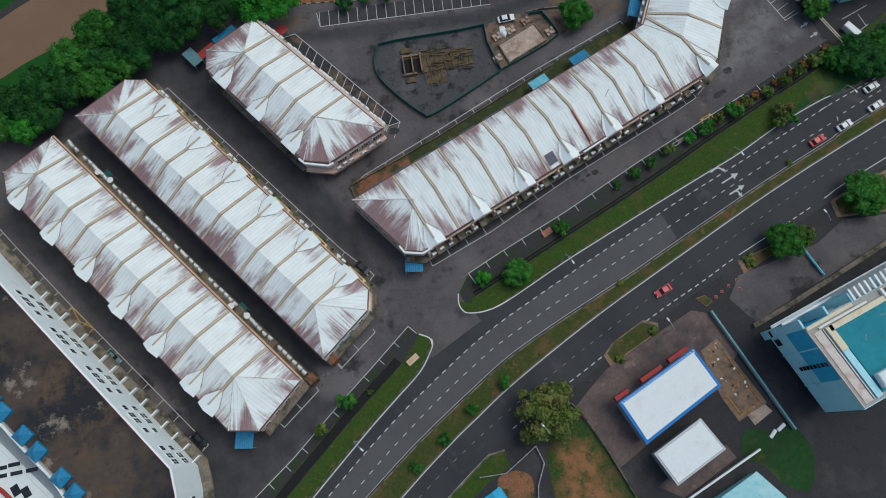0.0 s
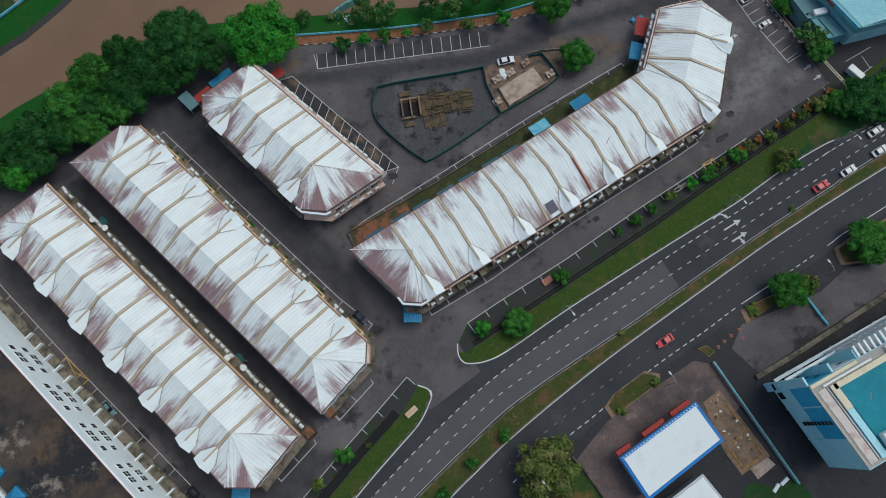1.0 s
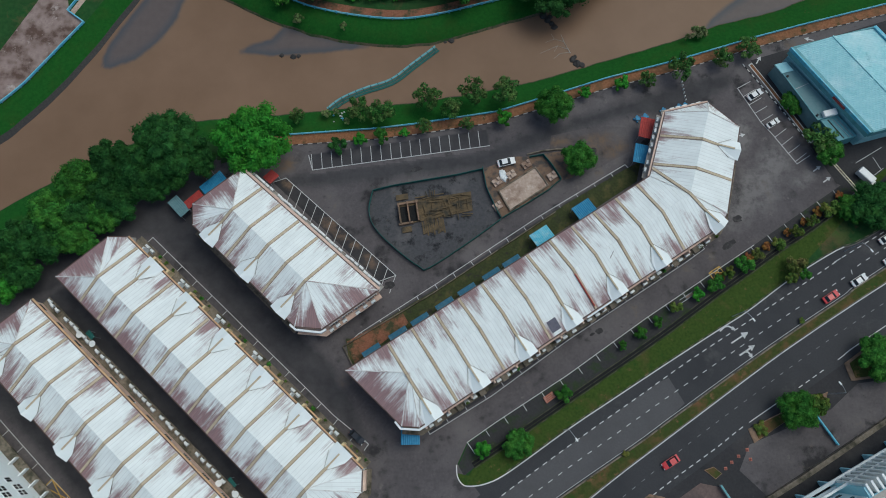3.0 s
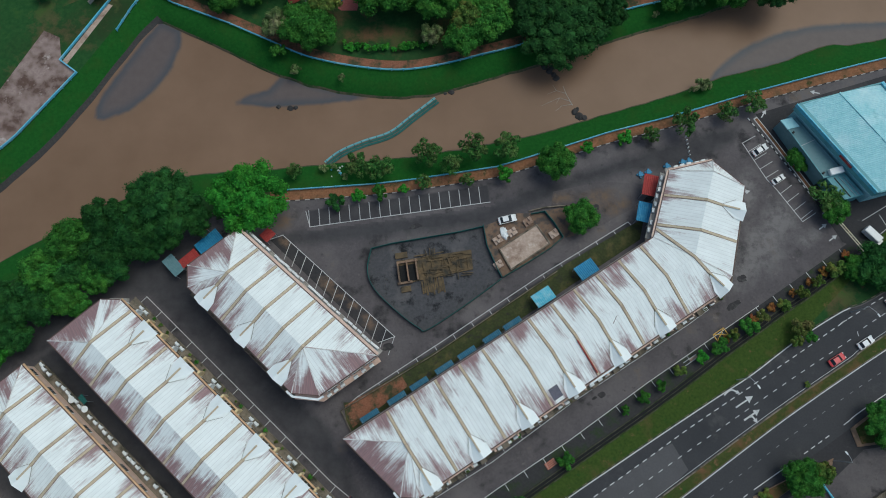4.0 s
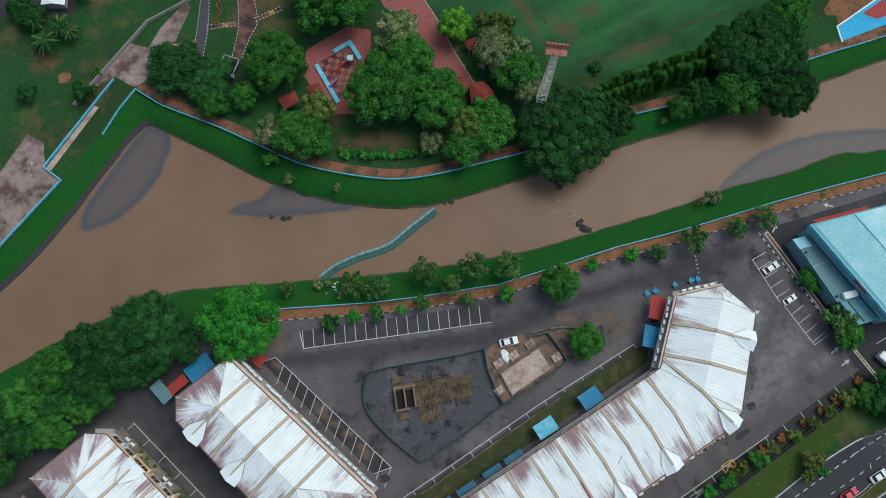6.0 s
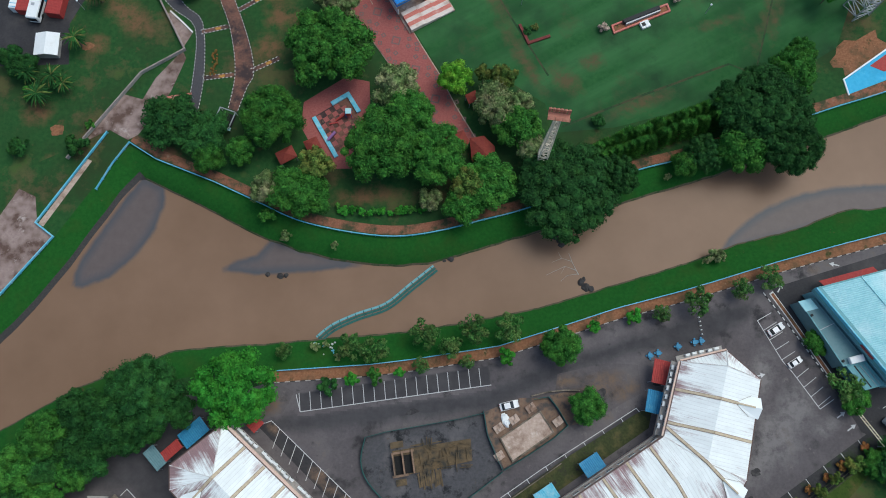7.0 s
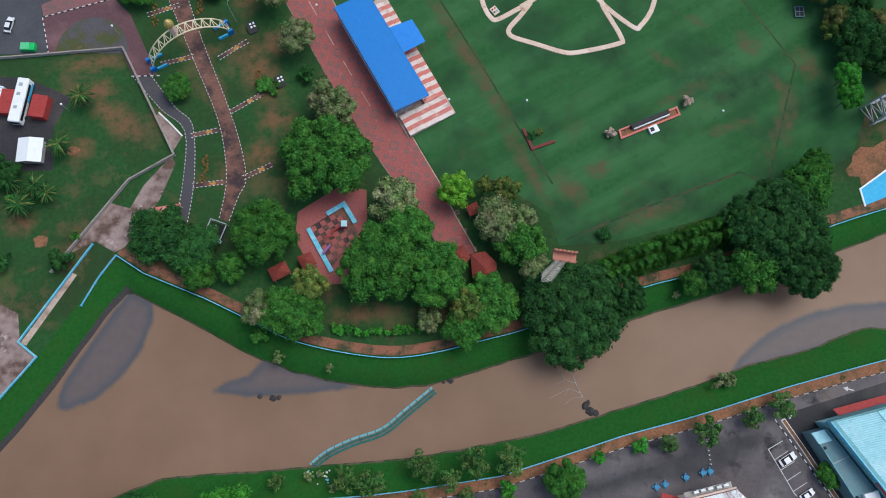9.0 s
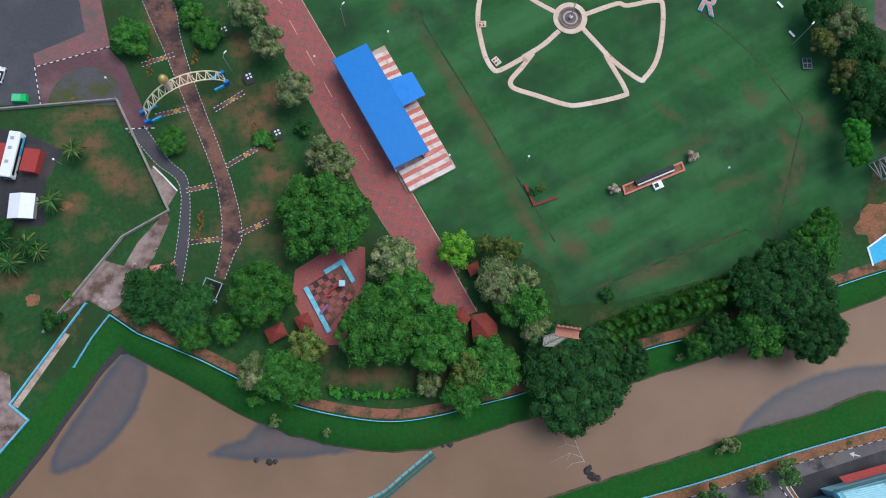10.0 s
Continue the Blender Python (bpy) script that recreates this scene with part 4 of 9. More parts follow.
def roof_mesh(eaves, tops, zs, rusts):
    """Hipped roof: every eave corner (x, y, index of its ridge point)."""
    bm = bmesh.new()
    uv = bm.loops.layers.uv.new("UVMap")
    lay = bm.loops.layers.float.new("rust")
    n = len(eaves)
    for i in range(n):
        a, b = eaves[i], eaves[(i + 1) % n]
        pts = [Vector((a[0], a[1], EAVE)), Vector((b[0], b[1], EAVE)), Vector((*tops[b[2]], zs))]
        if a[2] != b[2]:
            pts.append(Vector((*tops[a[2]], zs)))
        f = bm.faces.new([bm.verts.new(p) for p in pts])
        e = (pts[1] - pts[0]).normalized()
        side = (pts[2] - pts[0]) - e * (pts[2] - pts[0]).dot(e)
        for loop in f.loops:
            d = loop.vert.co - pts[0]
            loop[uv].uv = (d.dot(e) + 17 * i, 1 - d.dot(side.normalized()) / side.length)
            loop[lay] = rusts[i]
    bmesh.ops.recalc_face_normals(bm, faces=bm.faces[:])
    for f in bm.faces:
        if f.normal.z < 0:
            f.normal_flip()
    return bm


def rib(bld, q, d, reach, z0=RIDGE, z1=EAVE):
    a, b = Vector((q[0], q[1], z0)), Vector((q[0] + d[0] * reach, q[1] + d[1] * reach, z1))
    e = b - a
    m = Matrix.Translation((a + b) / 2) @ e.to_track_quat("X", "Z").to_matrix().to_4x4()
    body = part("rib", box(m @ Matrix.Translation((0, 0, -0.05)), e.length, 0.5, 0.26), M_RIB, bld)
    for v in (-0.31, 0.31):
        part("joint", box(m @ Matrix.Translation((0, v, -0.05)), e.length, 0.12, 0.18), M_RIBEDGE, body)


def gablet(bld, q, d, reach):
    """A small white gable that grows out of the slope and ends just past the eave."""
    drop = (RIDGE - EAVE) / reach
    up, out, half = 5.6, 0.7, 2.35
    n = Vector((-d[1], d[0], 0))
    o = Vector((q[0] + d[0] * reach, q[1] + d[1] * reach, EAVE))
    d3 = Vector((d[0], d[1], 0))
    top = EAVE + drop * up
    apex, tip = o - d3 * up + Vector((0, 0, top - EAVE + 0.06)), o + d3 * out + Vector((0, 0, 1.35))
    bm = bmesh.new()
    uvl = bm.loops.layers.uv.new("UVMap")
    for s in (1, -1):
        low = o + d3 * (out - 0.15) + n * half * s + Vector((0, 0, 0.16))
        back = o - d3 * 1.6 + n * half * 0.93 * s + Vector((0, 0, 0.16 + drop * 1.6))
        vs = [bm.verts.new(p) for p in (apex, tip, low, back)]
        bm.faces.new(vs if s < 0 else vs[::-1])
        under = [bm.verts.new(p - Vector((0, 0, 0.12))) for p in (tip, low)]
        bm.faces.new((vs[1], under[0], under[1], vs[2]))
    g = part("gablet", bm, M_GABLET, bld, "white gablet over the eave")
    bm = bmesh.new()
    bar(bm, apex + Vector((0, 0, 0.02)), tip - d3 * 1.6 + Vector((0, 0, 0.1)), 0.36)
    part("ridge_cap", bm, M_RIB, g)
    bm = bmesh.new()
    for s in (1, -1):
        bar(bm, apex + Vector((0, 0, 0.05)) , o - d3 * 1.9 + n * half * s + Vector((0, 0, 0.3 + drop * 1.9)), 0.06)
    part("flashing", bm, M_LEDGE, g)


def window_piece(w, h):
    bm = bmesh.new()
    add_box(bm, Matrix.Identity(4), w, 0.14, h)
    return bm


PANES = {}


def windows(bld, p, q, z, w, h, step, start=1.0, bars=2, mat=M_GLASS, out=0.05):
    """Windows along a wall from p to q, outside to the right: frame, and dark panes in it."""
    a = math.atan2(q[1] - p[1], q[0] - p[0])
    length = math.hypot(q[0] - p[0], q[1] - p[1])
    key = (w, h, bars)
    s = start
    while s < length - w / 2:
        x, y = p[0] + math.cos(a) * s + math.sin(a) * out, p[1] + math.sin(a) * s - math.cos(a) * out
        m = turn(x, y, z, a)
        if key not in PANES:
            win = part("window", window_piece(w + 0.16, h + 0.16), M_WHITE, bld)
            pane = part("pane", box(Matrix.Translation((-w / 4 - 0.02, -0.09, 0.08)), w / bars - 0.1, 0.06, h), mat, win)
            PANES[key] = (win.data, pane.data)
            win.matrix_basis = m
            panes = [pane]
        else:
            win = new("window", PANES[key][0])
            win.parent = bld
            win.matrix_basis = m
            panes = [new("pane", PANES[key][1])]
            panes[0].parent = win
        for k in range(1, bars):
            o = new("pane", PANES[key][1])
            o.parent = win
            panes.append(o)
        for k, o in enumerate(panes):
            o.location.x = w / 4 + 0.02 + ((k + 0.5) / bars - 0.5) * w
        s += step


def block(name, label, eaves, tops, rusts, ribs, walls=M_PEACH, trim=M_TRIM):
    """ribs: (place on the ridge, direction in the plan, whether a gablet ends it on the first side)."""
    bld = thing(name, label, "building", "shophouse blocks")
    poly = [(e[0], e[1]) for e in eaves]
    part("wall", prism(poly, 0, EAVE - 0.12), walls, bld)
    part("roof", roof_mesh(eaves, tops, RIDGE, rusts), M_ROOF, bld, "white metal roof streaked with brown rust")
    part("gutter", ribbon(poly, 0.1, -0.14, EAVE - 0.35, EAVE + 0.06, closed=True), trim, bld)
    for e in eaves:
        bm = bmesh.new()
        bar(bm, (e[0], e[1], EAVE + 0.02), (*tops[e[2]], RIDGE + 0.02), 0.2)
        part("hip_cap", bm, M_HIP, bld)
    for q, d, kite in ribs:
        for s in (1, -1):
            e = (d[0] * s, d[1] * s)
            r = cut(poly, q, e)
            if r is None or r > 16:
                continue
            rib(bld, q, e, r - 0.2)
            if kite and s == 1:
                gablet(bld, q, e, r)
    return bld


def unit(x, y):
    k = math.hypot(x, y)
    return x / k, y / k


def ribs_along(r1, r2, n, side, kites):
    d = unit(r2[0] - r1[0], r2[1] - r1[1])
    perp = (d[1] * side, -d[0] * side)
    return [((r1[0] + (r2[0] - r1[0]) * k / (n - 1), r1[1] + (r2[1] - r1[1]) * k / (n - 1)), perp, k in kites) for k in range(n)]


B_E = [(-47.4, 101.5, 0), (-58.3, 92.9, 0), (-57.9, 87.8, 0), (-33.3, 63.7, 1), (-27.1, 63.1, 1), (-14.6, 71.8, 1)]
B_T = [(-48.1, 90.5), (-30.7, 73.6)]
block_b = block("shophouse_block", "short two-storey shophouse row under a rust-streaked white hipped roof", B_E, B_T, [0.8, 0.85, 0.62, 0.8, 0.62, 0.12], ribs_along(*B_T, 5, 1, (0, 2, 4)))
C_E = [(-88.5, 75.9, 0), (-27.3, 17.1, 1), (-17.7, 27.9, 1), (-17.6, 32.6, 1), (-72.9, 85.1, 0), (-77.4, 85.2, 0)]
C_T = [(-77.4, 75.1), (-29.2, 28.9)]
block_c = block("shophouse_block", "long two-storey shophouse row with cream front and rust-streaked white roof", C_E, C_T, [0.66, 0.24, 0.05, 0.32, 0.45, 0.8], ribs_along(*C_T, 12, -1, (1, 3, 5, 7, 9, 11)), M_WHITE, M_TRIM)
D_E = [(-93.5, 70.6, 0), (-104.0, 61.8, 0), (-102.5, 56.5, 0), (-47.3, 2.0, 1), (-40.7, 1.9, 1), (-32.1, 12.6, 1)]
D_T = [(-94.4, 60.1), (-46.0, 13.3)]
block_d = block("shophouse_block", "long two-storey shophouse row with peach rear wall and rust-streaked roof", D_E, D_T, [0.7, 0.62, 0.6, 0.5, 0.28, 0.34], ribs_along(*D_T, 12, 1, (0, 2, 4, 6, 8, 10, 11)))
A_E = [(-21.7, 53.8, 0), (-9.2, 41.6, 0), (-5.3, 41.3, 0), (64.8, 85.8, 1), (66.8, 89.0, 1), (72.0, 110.5, 2), (65.0, 117.0, 2), (54.4, 114.6, 2), (49.4, 98.4, 1)]
A_T = [(-7.3, 52.9), (57.6, 92.9), (63.8, 113.4)]
da = unit(64.9, 40.0)
a_ribs = [((-7.3 + da[0] * (6.27 * k - 0.7), 52.9 + da[1] * (6.27 * k - 0.7)), (da[1], -da[0]), k % 2 == 0) for k in range(12)]
a_ribs.append(((57.6, 92.9), unit(6.2, -6.2), True))
a_ribs += [((59.6, 99.2), unit(10.0, -2.4), False), ((61.6, 106.4), unit(10.0, -2.4), True)]
block_a = block("shophouse_block", "long bent two-storey shophouse row under rust-streaked white roof", A_E, A_T, [0.85, 0.72, 0.46, 0.1, 0.0, 0.15, 0.5, 0.4, 0.55], a_ribs)


# ---- fronts and backs of the shophouses ----
def ledge(bld, pts, depth, z, mat=M_LEDGE, thick=0.25):
    """A canopy slab along a wall, outside to the right, with a low kerb at its edge."""
    slab = part("canopy_slab", ribbon(pts, 0.0, -depth, z - thick, z), mat, bld)
    part("slab_edge", ribbon(pts, -depth + 0.18, -depth, z, z + 0.25), mat, slab)


def fins(bld, p, q, places, depth, z0, z1, mat, width=0.4):
    """Upright fins that stand out of a wall."""
    a = math.atan2(q[1] - p[1], q[0] - p[0])
    first = None
    for s in places:
        m = turn(p[0] + math.cos(a) * s + math.sin(a) * depth / 2, p[1] + math.sin(a) * s - math.cos(a) * depth / 2, z0, a)
        if first is None:
            first = part("fin", box(Matrix.Identity(4), width, depth, z1 - z0), mat, bld)
            first.matrix_basis = m
        else:
            again("fin", first, m, bld)


AC = {}


def air_con(x, y, z, a, s=1.0):
    """An outdoor unit: casing, round grille."""
    ob = thing("air_conditioner", "white outdoor air-conditioner unit on a wall bracket", "air conditioner", "air-conditioner units")
    if not AC:
        AC["body"] = part("casing", box(Matrix.Identity(4), 1.1, 0.55, 0.8, 0.05), M_WHITE, ob).data
        bm = bmesh.new()
        tube(bm, (0.2, -0.28, 0.4), (0.2, -0.31, 0.4), 0.3, 0.3, 12)
        AC["grille"] = part("grille", bm, M_KERBB, ob).data
        AC["bracket"] = part("bracket", box(Matrix.Translation((0, 0.2, -0.1)), 1.0, 0.9, 0.1), M_STEEL, ob).data
    else:
        for k, n in (("body", "casing"), ("grille", "grille"), ("bracket", "bracket")):
            o = new(n, AC[k])
            o.parent = ob
    ob.matrix_basis = turn(x, y, z, a)
    return ob


def units(p, q, step, z, out, start=1.5, skip=3):
    a = math.atan2(q[1] - p[1], q[0] - p[0])
    n = math.hypot(q[0] - p[0], q[1] - p[1])
    s, k = start, 0
    while s < n - 1:
        k += 1
        if k % skip:
            o = out + random.uniform(-0.12, 0.12)
            air_con(p[0] + math.cos(a) * s + math.sin(a) * o, p[1] + math.sin(a) * s - math.cos(a) * o, z + random.choice((0, 0, 0.5)), a)
        s += step * random.uniform(0.85, 1.2)


# cream front of the middle row
fp, fq = (-17.6, 32.6), (-72.9, 85.1)
ledge(block_c, [fp, fq], 2.0, 3.9)
bays = [4.6 + 12.3 * k for k in range(6)]
part("coping", ribbon([fp, fq], 0.0, -0.45, 8.2, 8.6), M_APRICOT, block_c, "apricot coping along the front")
fins(block_c, fp, fq, [b + s for b in bays for s in (-2.3, 2.3)], 1.15, 4.0, 7.6, M_RIB2, 0.5)
for b in bays:
    part("sill_band", box(turn(fp[0] + (fq[0] - fp[0]) * b / 76.2 + 0.69 * 1.0, fp[1] + (fq[1] - fp[1]) * b / 76.2 + 0.725 * 1.0, 7.3, math.atan2(52.5, -55.3)), 4.2, 0.35, 0.25), M_APRICOT, block_c, "apricot window hood")
fins(block_c, fp, fq, [b + 6.1 for b in bays], 0.9, 4.0, 7.4, M_WHITE, 0.35)
for b in bays:
    windows(block_c, fp, fq, 4.7, 1.7, 2.4, 99, b - 1.0)
    windows(block_c, fp, fq, 4.7, 1.7, 2.4, 99, b + 1.0)
    windows(block_c, fp, fq, 4.9, 2.2, 2.4, 99, b + 4.2)
    windows(block_c, fp, fq, 4.9, 2.2, 2.4, 99, b + 8.1)
windows(block_c, fp, fq, 0.4, 4.6, 2.6, 6.1, 3.2)
ledge(block_c, [(-27.3, 17.1), (-17.7, 27.9), (-17.6, 32.6)], 1.6, 4.2)
ledge(block_c, [(-72.9, 85.1), (-77.4, 85.2)], 1.0, 4.0, M_CONC)
windows(block_c, (-27.3, 17.1), (-17.7, 27.9), 5.4, 1.4, 1.4, 3.2, 2.0)
random.seed(51)
for b in bays:
    for d in (5.3, 6.9):
        q = Vector(fp).lerp(Vector(fq), min(0.98, (b + d) / 76.2))
        air_con(q.x + 0.69 * 1.3, q.y + 0.725 * 1.3, 4.0, math.atan2(52.5, -55.3))
# peach back of the last row
bp, bq = (-32.1, 12.6), (-93.5, 70.6)
windows(block_d, bp, bq, 5.6, 2.2, 1.6, 6.1, 3.0, 4)
ledge(block_d, [bp, bq], 2.1, 3.6, M_LEDGE)
part("coping", ribbon([bp, bq], 0.05, -0.5, 8.2, 8.62), M_APRICOT, block_d, "peach coping along the back wall")
units(bp, bq, 1.5, 3.75, 1.6, skip=7)
windows(block_d, bp, bq, 0.5, 1.6, 2.2, 6.1, 4.6)
ledge(block_d, [(-40.7, 1.9), (-32.1, 12.6)], 1.7, 4.2)
windows(block_d, (-40.7, 1.9), (-32.1, 12.6), 5.4, 1.4, 1.4, 3.2, 2.0)
part("stair_head", box(turn(-30.6, 13.2, 0, radians(46)), 2.0, 2.0, 4.6), M_BRICKWALK, block_d, "brick stair enclosure at the corner")
part("stair_head", box(turn(-25.9, 17.6, 0, radians(46)), 1.8, 1.8, 4.6), M_BRICKWALK, block_c, "brick stair enclosure at the corner")
part("stair_head", box(turn(-17.9, 30.2, 0, radians(90)), 4.2, 1.6, 6.5), M_PEACH, block_c, "peach stair enclosure")
# short row
windows(block_b, (-27.1, 63.1), (-14.6, 71.8), 5.3, 2.6, 1.5, 3.4, 3.0, 4)
ledge(block_b, [(-33.3, 63.7), (-27.1, 63.1), (-14.6, 71.8)], 1.1, 4.0, M_PEACH)
units((-27.1, 63.1), (-14.6, 71.8), 1.9, 4.1, 0.8, skip=4)
ledge(block_b, [(-57.9, 87.8), (-33.3, 63.7)], 1.3, 4.0)
windows(block_b, (-14.6, 71.8), (-47.4, 101.5), 5.4, 1.6, 1.4, 4.1, 2.5, 3)
ledge(block_b, [(-14.6, 71.8), (-47.4, 101.5)], 1.7, 6.2, M_CONC)
part("coping", ribbon([(-14.6, 71.8), (-47.4, 101.5)], 0.0, -0.75, 8.2, 8.62), M_PEACH, block_b, "peach coping along the wall head")
units((-14.6, 71.8), (-47.4, 101.5), 1.25, 6.3, 1.35, skip=9)
part("fascia", ribbon([(-34.4, 64.2), (-33.0, 63.0), (-27.4, 62.3), (-26.2, 63.0)], 0.2, -0.25, 8.0, 8.9), M_WHITE, block_b, "white bent metal fascia")
# bent row: front to the road, back to the court
sp, sq = (-5.3, 41.3), (64.8, 85.8)
ledge(block_a, [(-9.2, 41.6), sp, sq, (66.8, 89.0), (70.3, 103.0)], 1.7, 4.0)
fins(block_a, sp, sq, [1.2 + 6.05 * k for k in range(14)], 1.1, 4.0, 7.6, M_PEACH, 0.4)
fins(block_a, sp, sq, [3.9 + 6.05 * k for k in range(13)], 1.9, 4.0, 5.0, M_LEDGE, 1.5)
part("coping", ribbon([sp, sq], -0.15, -0.5, 7.2, 7.6), M_PEACH, block_a, "peach ledge under the eave")
windows(block_a, sp, sq, 5.0, 1.7, 1.5, 3.02, 2.7)
windows(block_a, (66.8, 89.0), (72.0, 110.5), 5.0, 1.7, 1.5, 3.1, 2.0)
windows(block_a, (-21.7, 53.8), (-9.2, 41.6), 5.2, 1.4, 1.3, 3.0, 2.0)
units(sp, sq, 2.1, 4.1, 1.15, 2.4, 4)
part("fascia", ribbon([(-10.6, 42.6), (-9.4, 41.1), (-5.3, 40.8), (-3.0, 42.2)], 0.2, -0.25, 8.0, 8.9), M_WHITE, block_a, "white bent metal fascia")
for p, q in (((49.4, 98.4), (-21.7, 53.8)), ((54.4, 114.6), (49.4, 98.4)), ((65.0, 117.0), (54.4, 114.6))):
    windows(block_a, p, q, 5.2, 1.5, 1.3, 3.0, 1.8, 3)
    if q[0] < 0:
        ledge(block_a, [p, q], 0.5, 4.2, M_CONC)
        continue
    part("coping", ribbon([p, q], 0.0, -0.5, 8.2, 8.62), M_PEACH, block_a, "peach coping along the wall head")
    ledge(block_a, [p, q], 1.4, 6.2, M_CONC)
    units(p, q, 1.75, 6.3, 1.05, skip=7)
part("skylight", box(Matrix.Translation((24.9, 63.2, 9.25)) @ Matrix.Rotation(radians(32.4), 4, "Z") @ Matrix.Rotation(radians(17), 4, "X"), 2.3, 2.8, 0.2), M_PANEL, block_a, "dark patched roof panel")
bm = bmesh.new()
bar(bm, (29.9, 74.4, 11.5), (34.4, 67.4, 9.2), 0.26)
part("flashing", bm, M_RED, block_a, "red metal flashing strip")
part("fascia", ribbon([(32.6, 65.0), (38.4, 68.7)], 0.0, -0.35, 8.3, 8.85), M_GABLET, block_a, "pale metal gutter length")
bm = bmesh.new()
bar(bm, (38.2, 78.0, 10.9), (40.0, 81.6, 11.2), 0.12)
part("aerial", bm, M_TRIM, block_a)

# sheltered court behind the bent row
strip = tagged(part("court_strip", prism([(-22.2, 58.0), (-22.9, 61.9), (-21.0, 61.9), (2.5, 75.8), (29.9, 93.9), (45.4, 103.0), (49.9, 105.2), (48.6, 100.0), (-20.8, 55.4)], -0.2, 0.06), M_MOSS), "mossy grass strip behind the row", "verge", kind="structure")
part("brick_floor", prism([(-22.0, 58.6), (-22.6, 61.2), (-9.6, 68.2), (-8.0, 65.4), (-20.6, 56.2)], 0, 0.09), M_BRICKWALK, strip, "red brick floor of the back court")
part("low_wall", ribbon([(-20.9, 55.2), (-23.4, 60.0), (-20.0, 62.0), (-2, 72.6), (28, 92.3)], 0.1, -0.1, 0, 0.7), M_LEDGE, strip, "low stained wall")


def canopy(x, y, w, d, a, z, mat, label, rise=0.5, name="canopy", tilt=0.0):
    """A lean-to of ribbed sheets on four posts."""
    ob = thing(name, label, "canopy", at=(x, y, 0))
    ob.rotation_euler.z = a
    bm = bmesh.new()
    n = max(4, int(w / 0.45))
    rows = []
    for k in range(2 * n + 1):
        u = -w / 2 + w * k / (2 * n)
        h = 0.06 * (k % 2)
        rows.append([bm.verts.new((u, v * d / 2, z + h + rise * (1 - v) / 2 - tilt * u)) for v in (-1, 0, 1)] + [bm.verts.new((u, v * d / 2, z + h - 0.06 + rise * (1 - v) / 2 - tilt * u)) for v in (1, -1)])
    for r, s in zip(rows, rows[1:]):
        for j in range(5):
            bm.faces.new((r[j], s[j], s[(j + 1) % 5], r[(j + 1) % 5]))
    part("sheet", bm, mat, ob)
    for u in (-1, 1):
        for v in (-1, 1):
            part("post", box(Matrix.Translation((u * (w / 2 - 0.2), v * (d / 2 - 0.2), 0)), 0.12, 0.12, z + rise * (1 - v) / 2 - tilt * u * (w / 2 - 0.2)), M_STEEL, ob)
    return ob


TA = math.atan2(44.6, 71.1)
canopy(24.0, 85.6, 5.0, 3.4, TA, 3.0, M_CYAN, "faded light blue lean-to canopy behind the row")
canopy(34.5, 92.1, 5.0, 3.6, TA, 3.0, M_BLUE, "blue lean-to canopy behind the row")
for k, s in enumerate((2.4, 9.6, 15.6, 22.4, 28.6, 35.5, 41.2)):
    canopy(-18.5 + 0.848 * s, 57.5 + 0.53 * s, 4.6, 1.3, TA, 3.6 + 0.1 * (k % 2), M_AWNING, "narrow blue awning sheet along the back wall", 0.4, "awning")
canopy(51.2, 112.6, 3.7, 5.6, radians(-14), 3.6, M_RED, "red sheet-roofed kitchen lean-to", 0.6, "lean_to")
canopy(49.3, 105.9, 3.6, 5.2, radians(-14), 3.4, M_BLUE, "bright blue sheet-roofed lean-to", 0.6, "lean_to")
canopy(-7.5, 39.6, 4.2, 4.0, 0.0, 3.4, M_BLUE, "blue canopy over the corner entrance")
canopy(-45.1, 0.0, 4.0, 3.6, 0.0, 3.4, M_BLUE, "blue canopy over the corner entrance")
canopy(-55.3, 99.6, 6.4, 4.0, radians(41), 3.0, M_BLUE, "blue sheet lean-to below the trees")
canopy(-60.0, 95.8, 4.8, 2.5, radians(42), 2.9, M_RED, "red sheet lean-to beside a blue roof")
canopy(-63.6, 94.2, 2.9, 5.4, radians(44), 2.8, M_ANNEX, "patched grey and blue sheet lean-to")
canopy(-57.6, 103.0, 2.6, 2.2, radians(40), 2.8, M_RED, "small red sheet patch beside a blue roof")
canopy(-41.5, 101.4, 2.6, 3.0, radians(-42), 3.0, M_RED, "small red sheet awning")
for x, y in ((-82.2, 62.7), (-47.5, 29.5)):
    canopy(x, y, 2.4, 2.4, radians(45), 3.0, M_TEAL, "small teal canopy over a back door")


def dish(x, y, z):
    ob = thing("satellite_dish", "white satellite dish on the back wall", "satellite dish", "dishes", at=(x, y, z))
    bm = bmesh.new()
    bmesh.ops.create_cone(bm, cap_ends=True, segments=16, radius1=0.25, radius2=0.75, depth=0.3)
    part("bowl", bm, M_WHITE, ob)
    part("mast", box(Matrix.Translation((0, 0, -0.8)), 0.1, 0.1, 0.8), M_STEEL, ob)


for x, y in ((-83.6, 63.0), (-80.4, 60.9), (-49.5, 29.9), (-45.7, 27.6)):
    dish(x, y, 4.6)


# ---- fenced ruin and slab in the yard ----
PIT = smooth([(-16.8, 98.3), (-17.7, 93.1), (-16.0, 88.4), (-10.7, 83.0), (-5.4, 78.9), (-3.0, 78.6), (6.6, 84.8), (14.5, 90.5)], 4)
pit = tagged(part("fenced_lot", prism(PIT + [(12.2, 96.5), (10.7, 103.7), (4.3, 102.2), (-12, 99.5)], -0.2, 0.05), M_RUBBLE), "dark rubble ground inside the green hoarding", "building site", kind="structure")


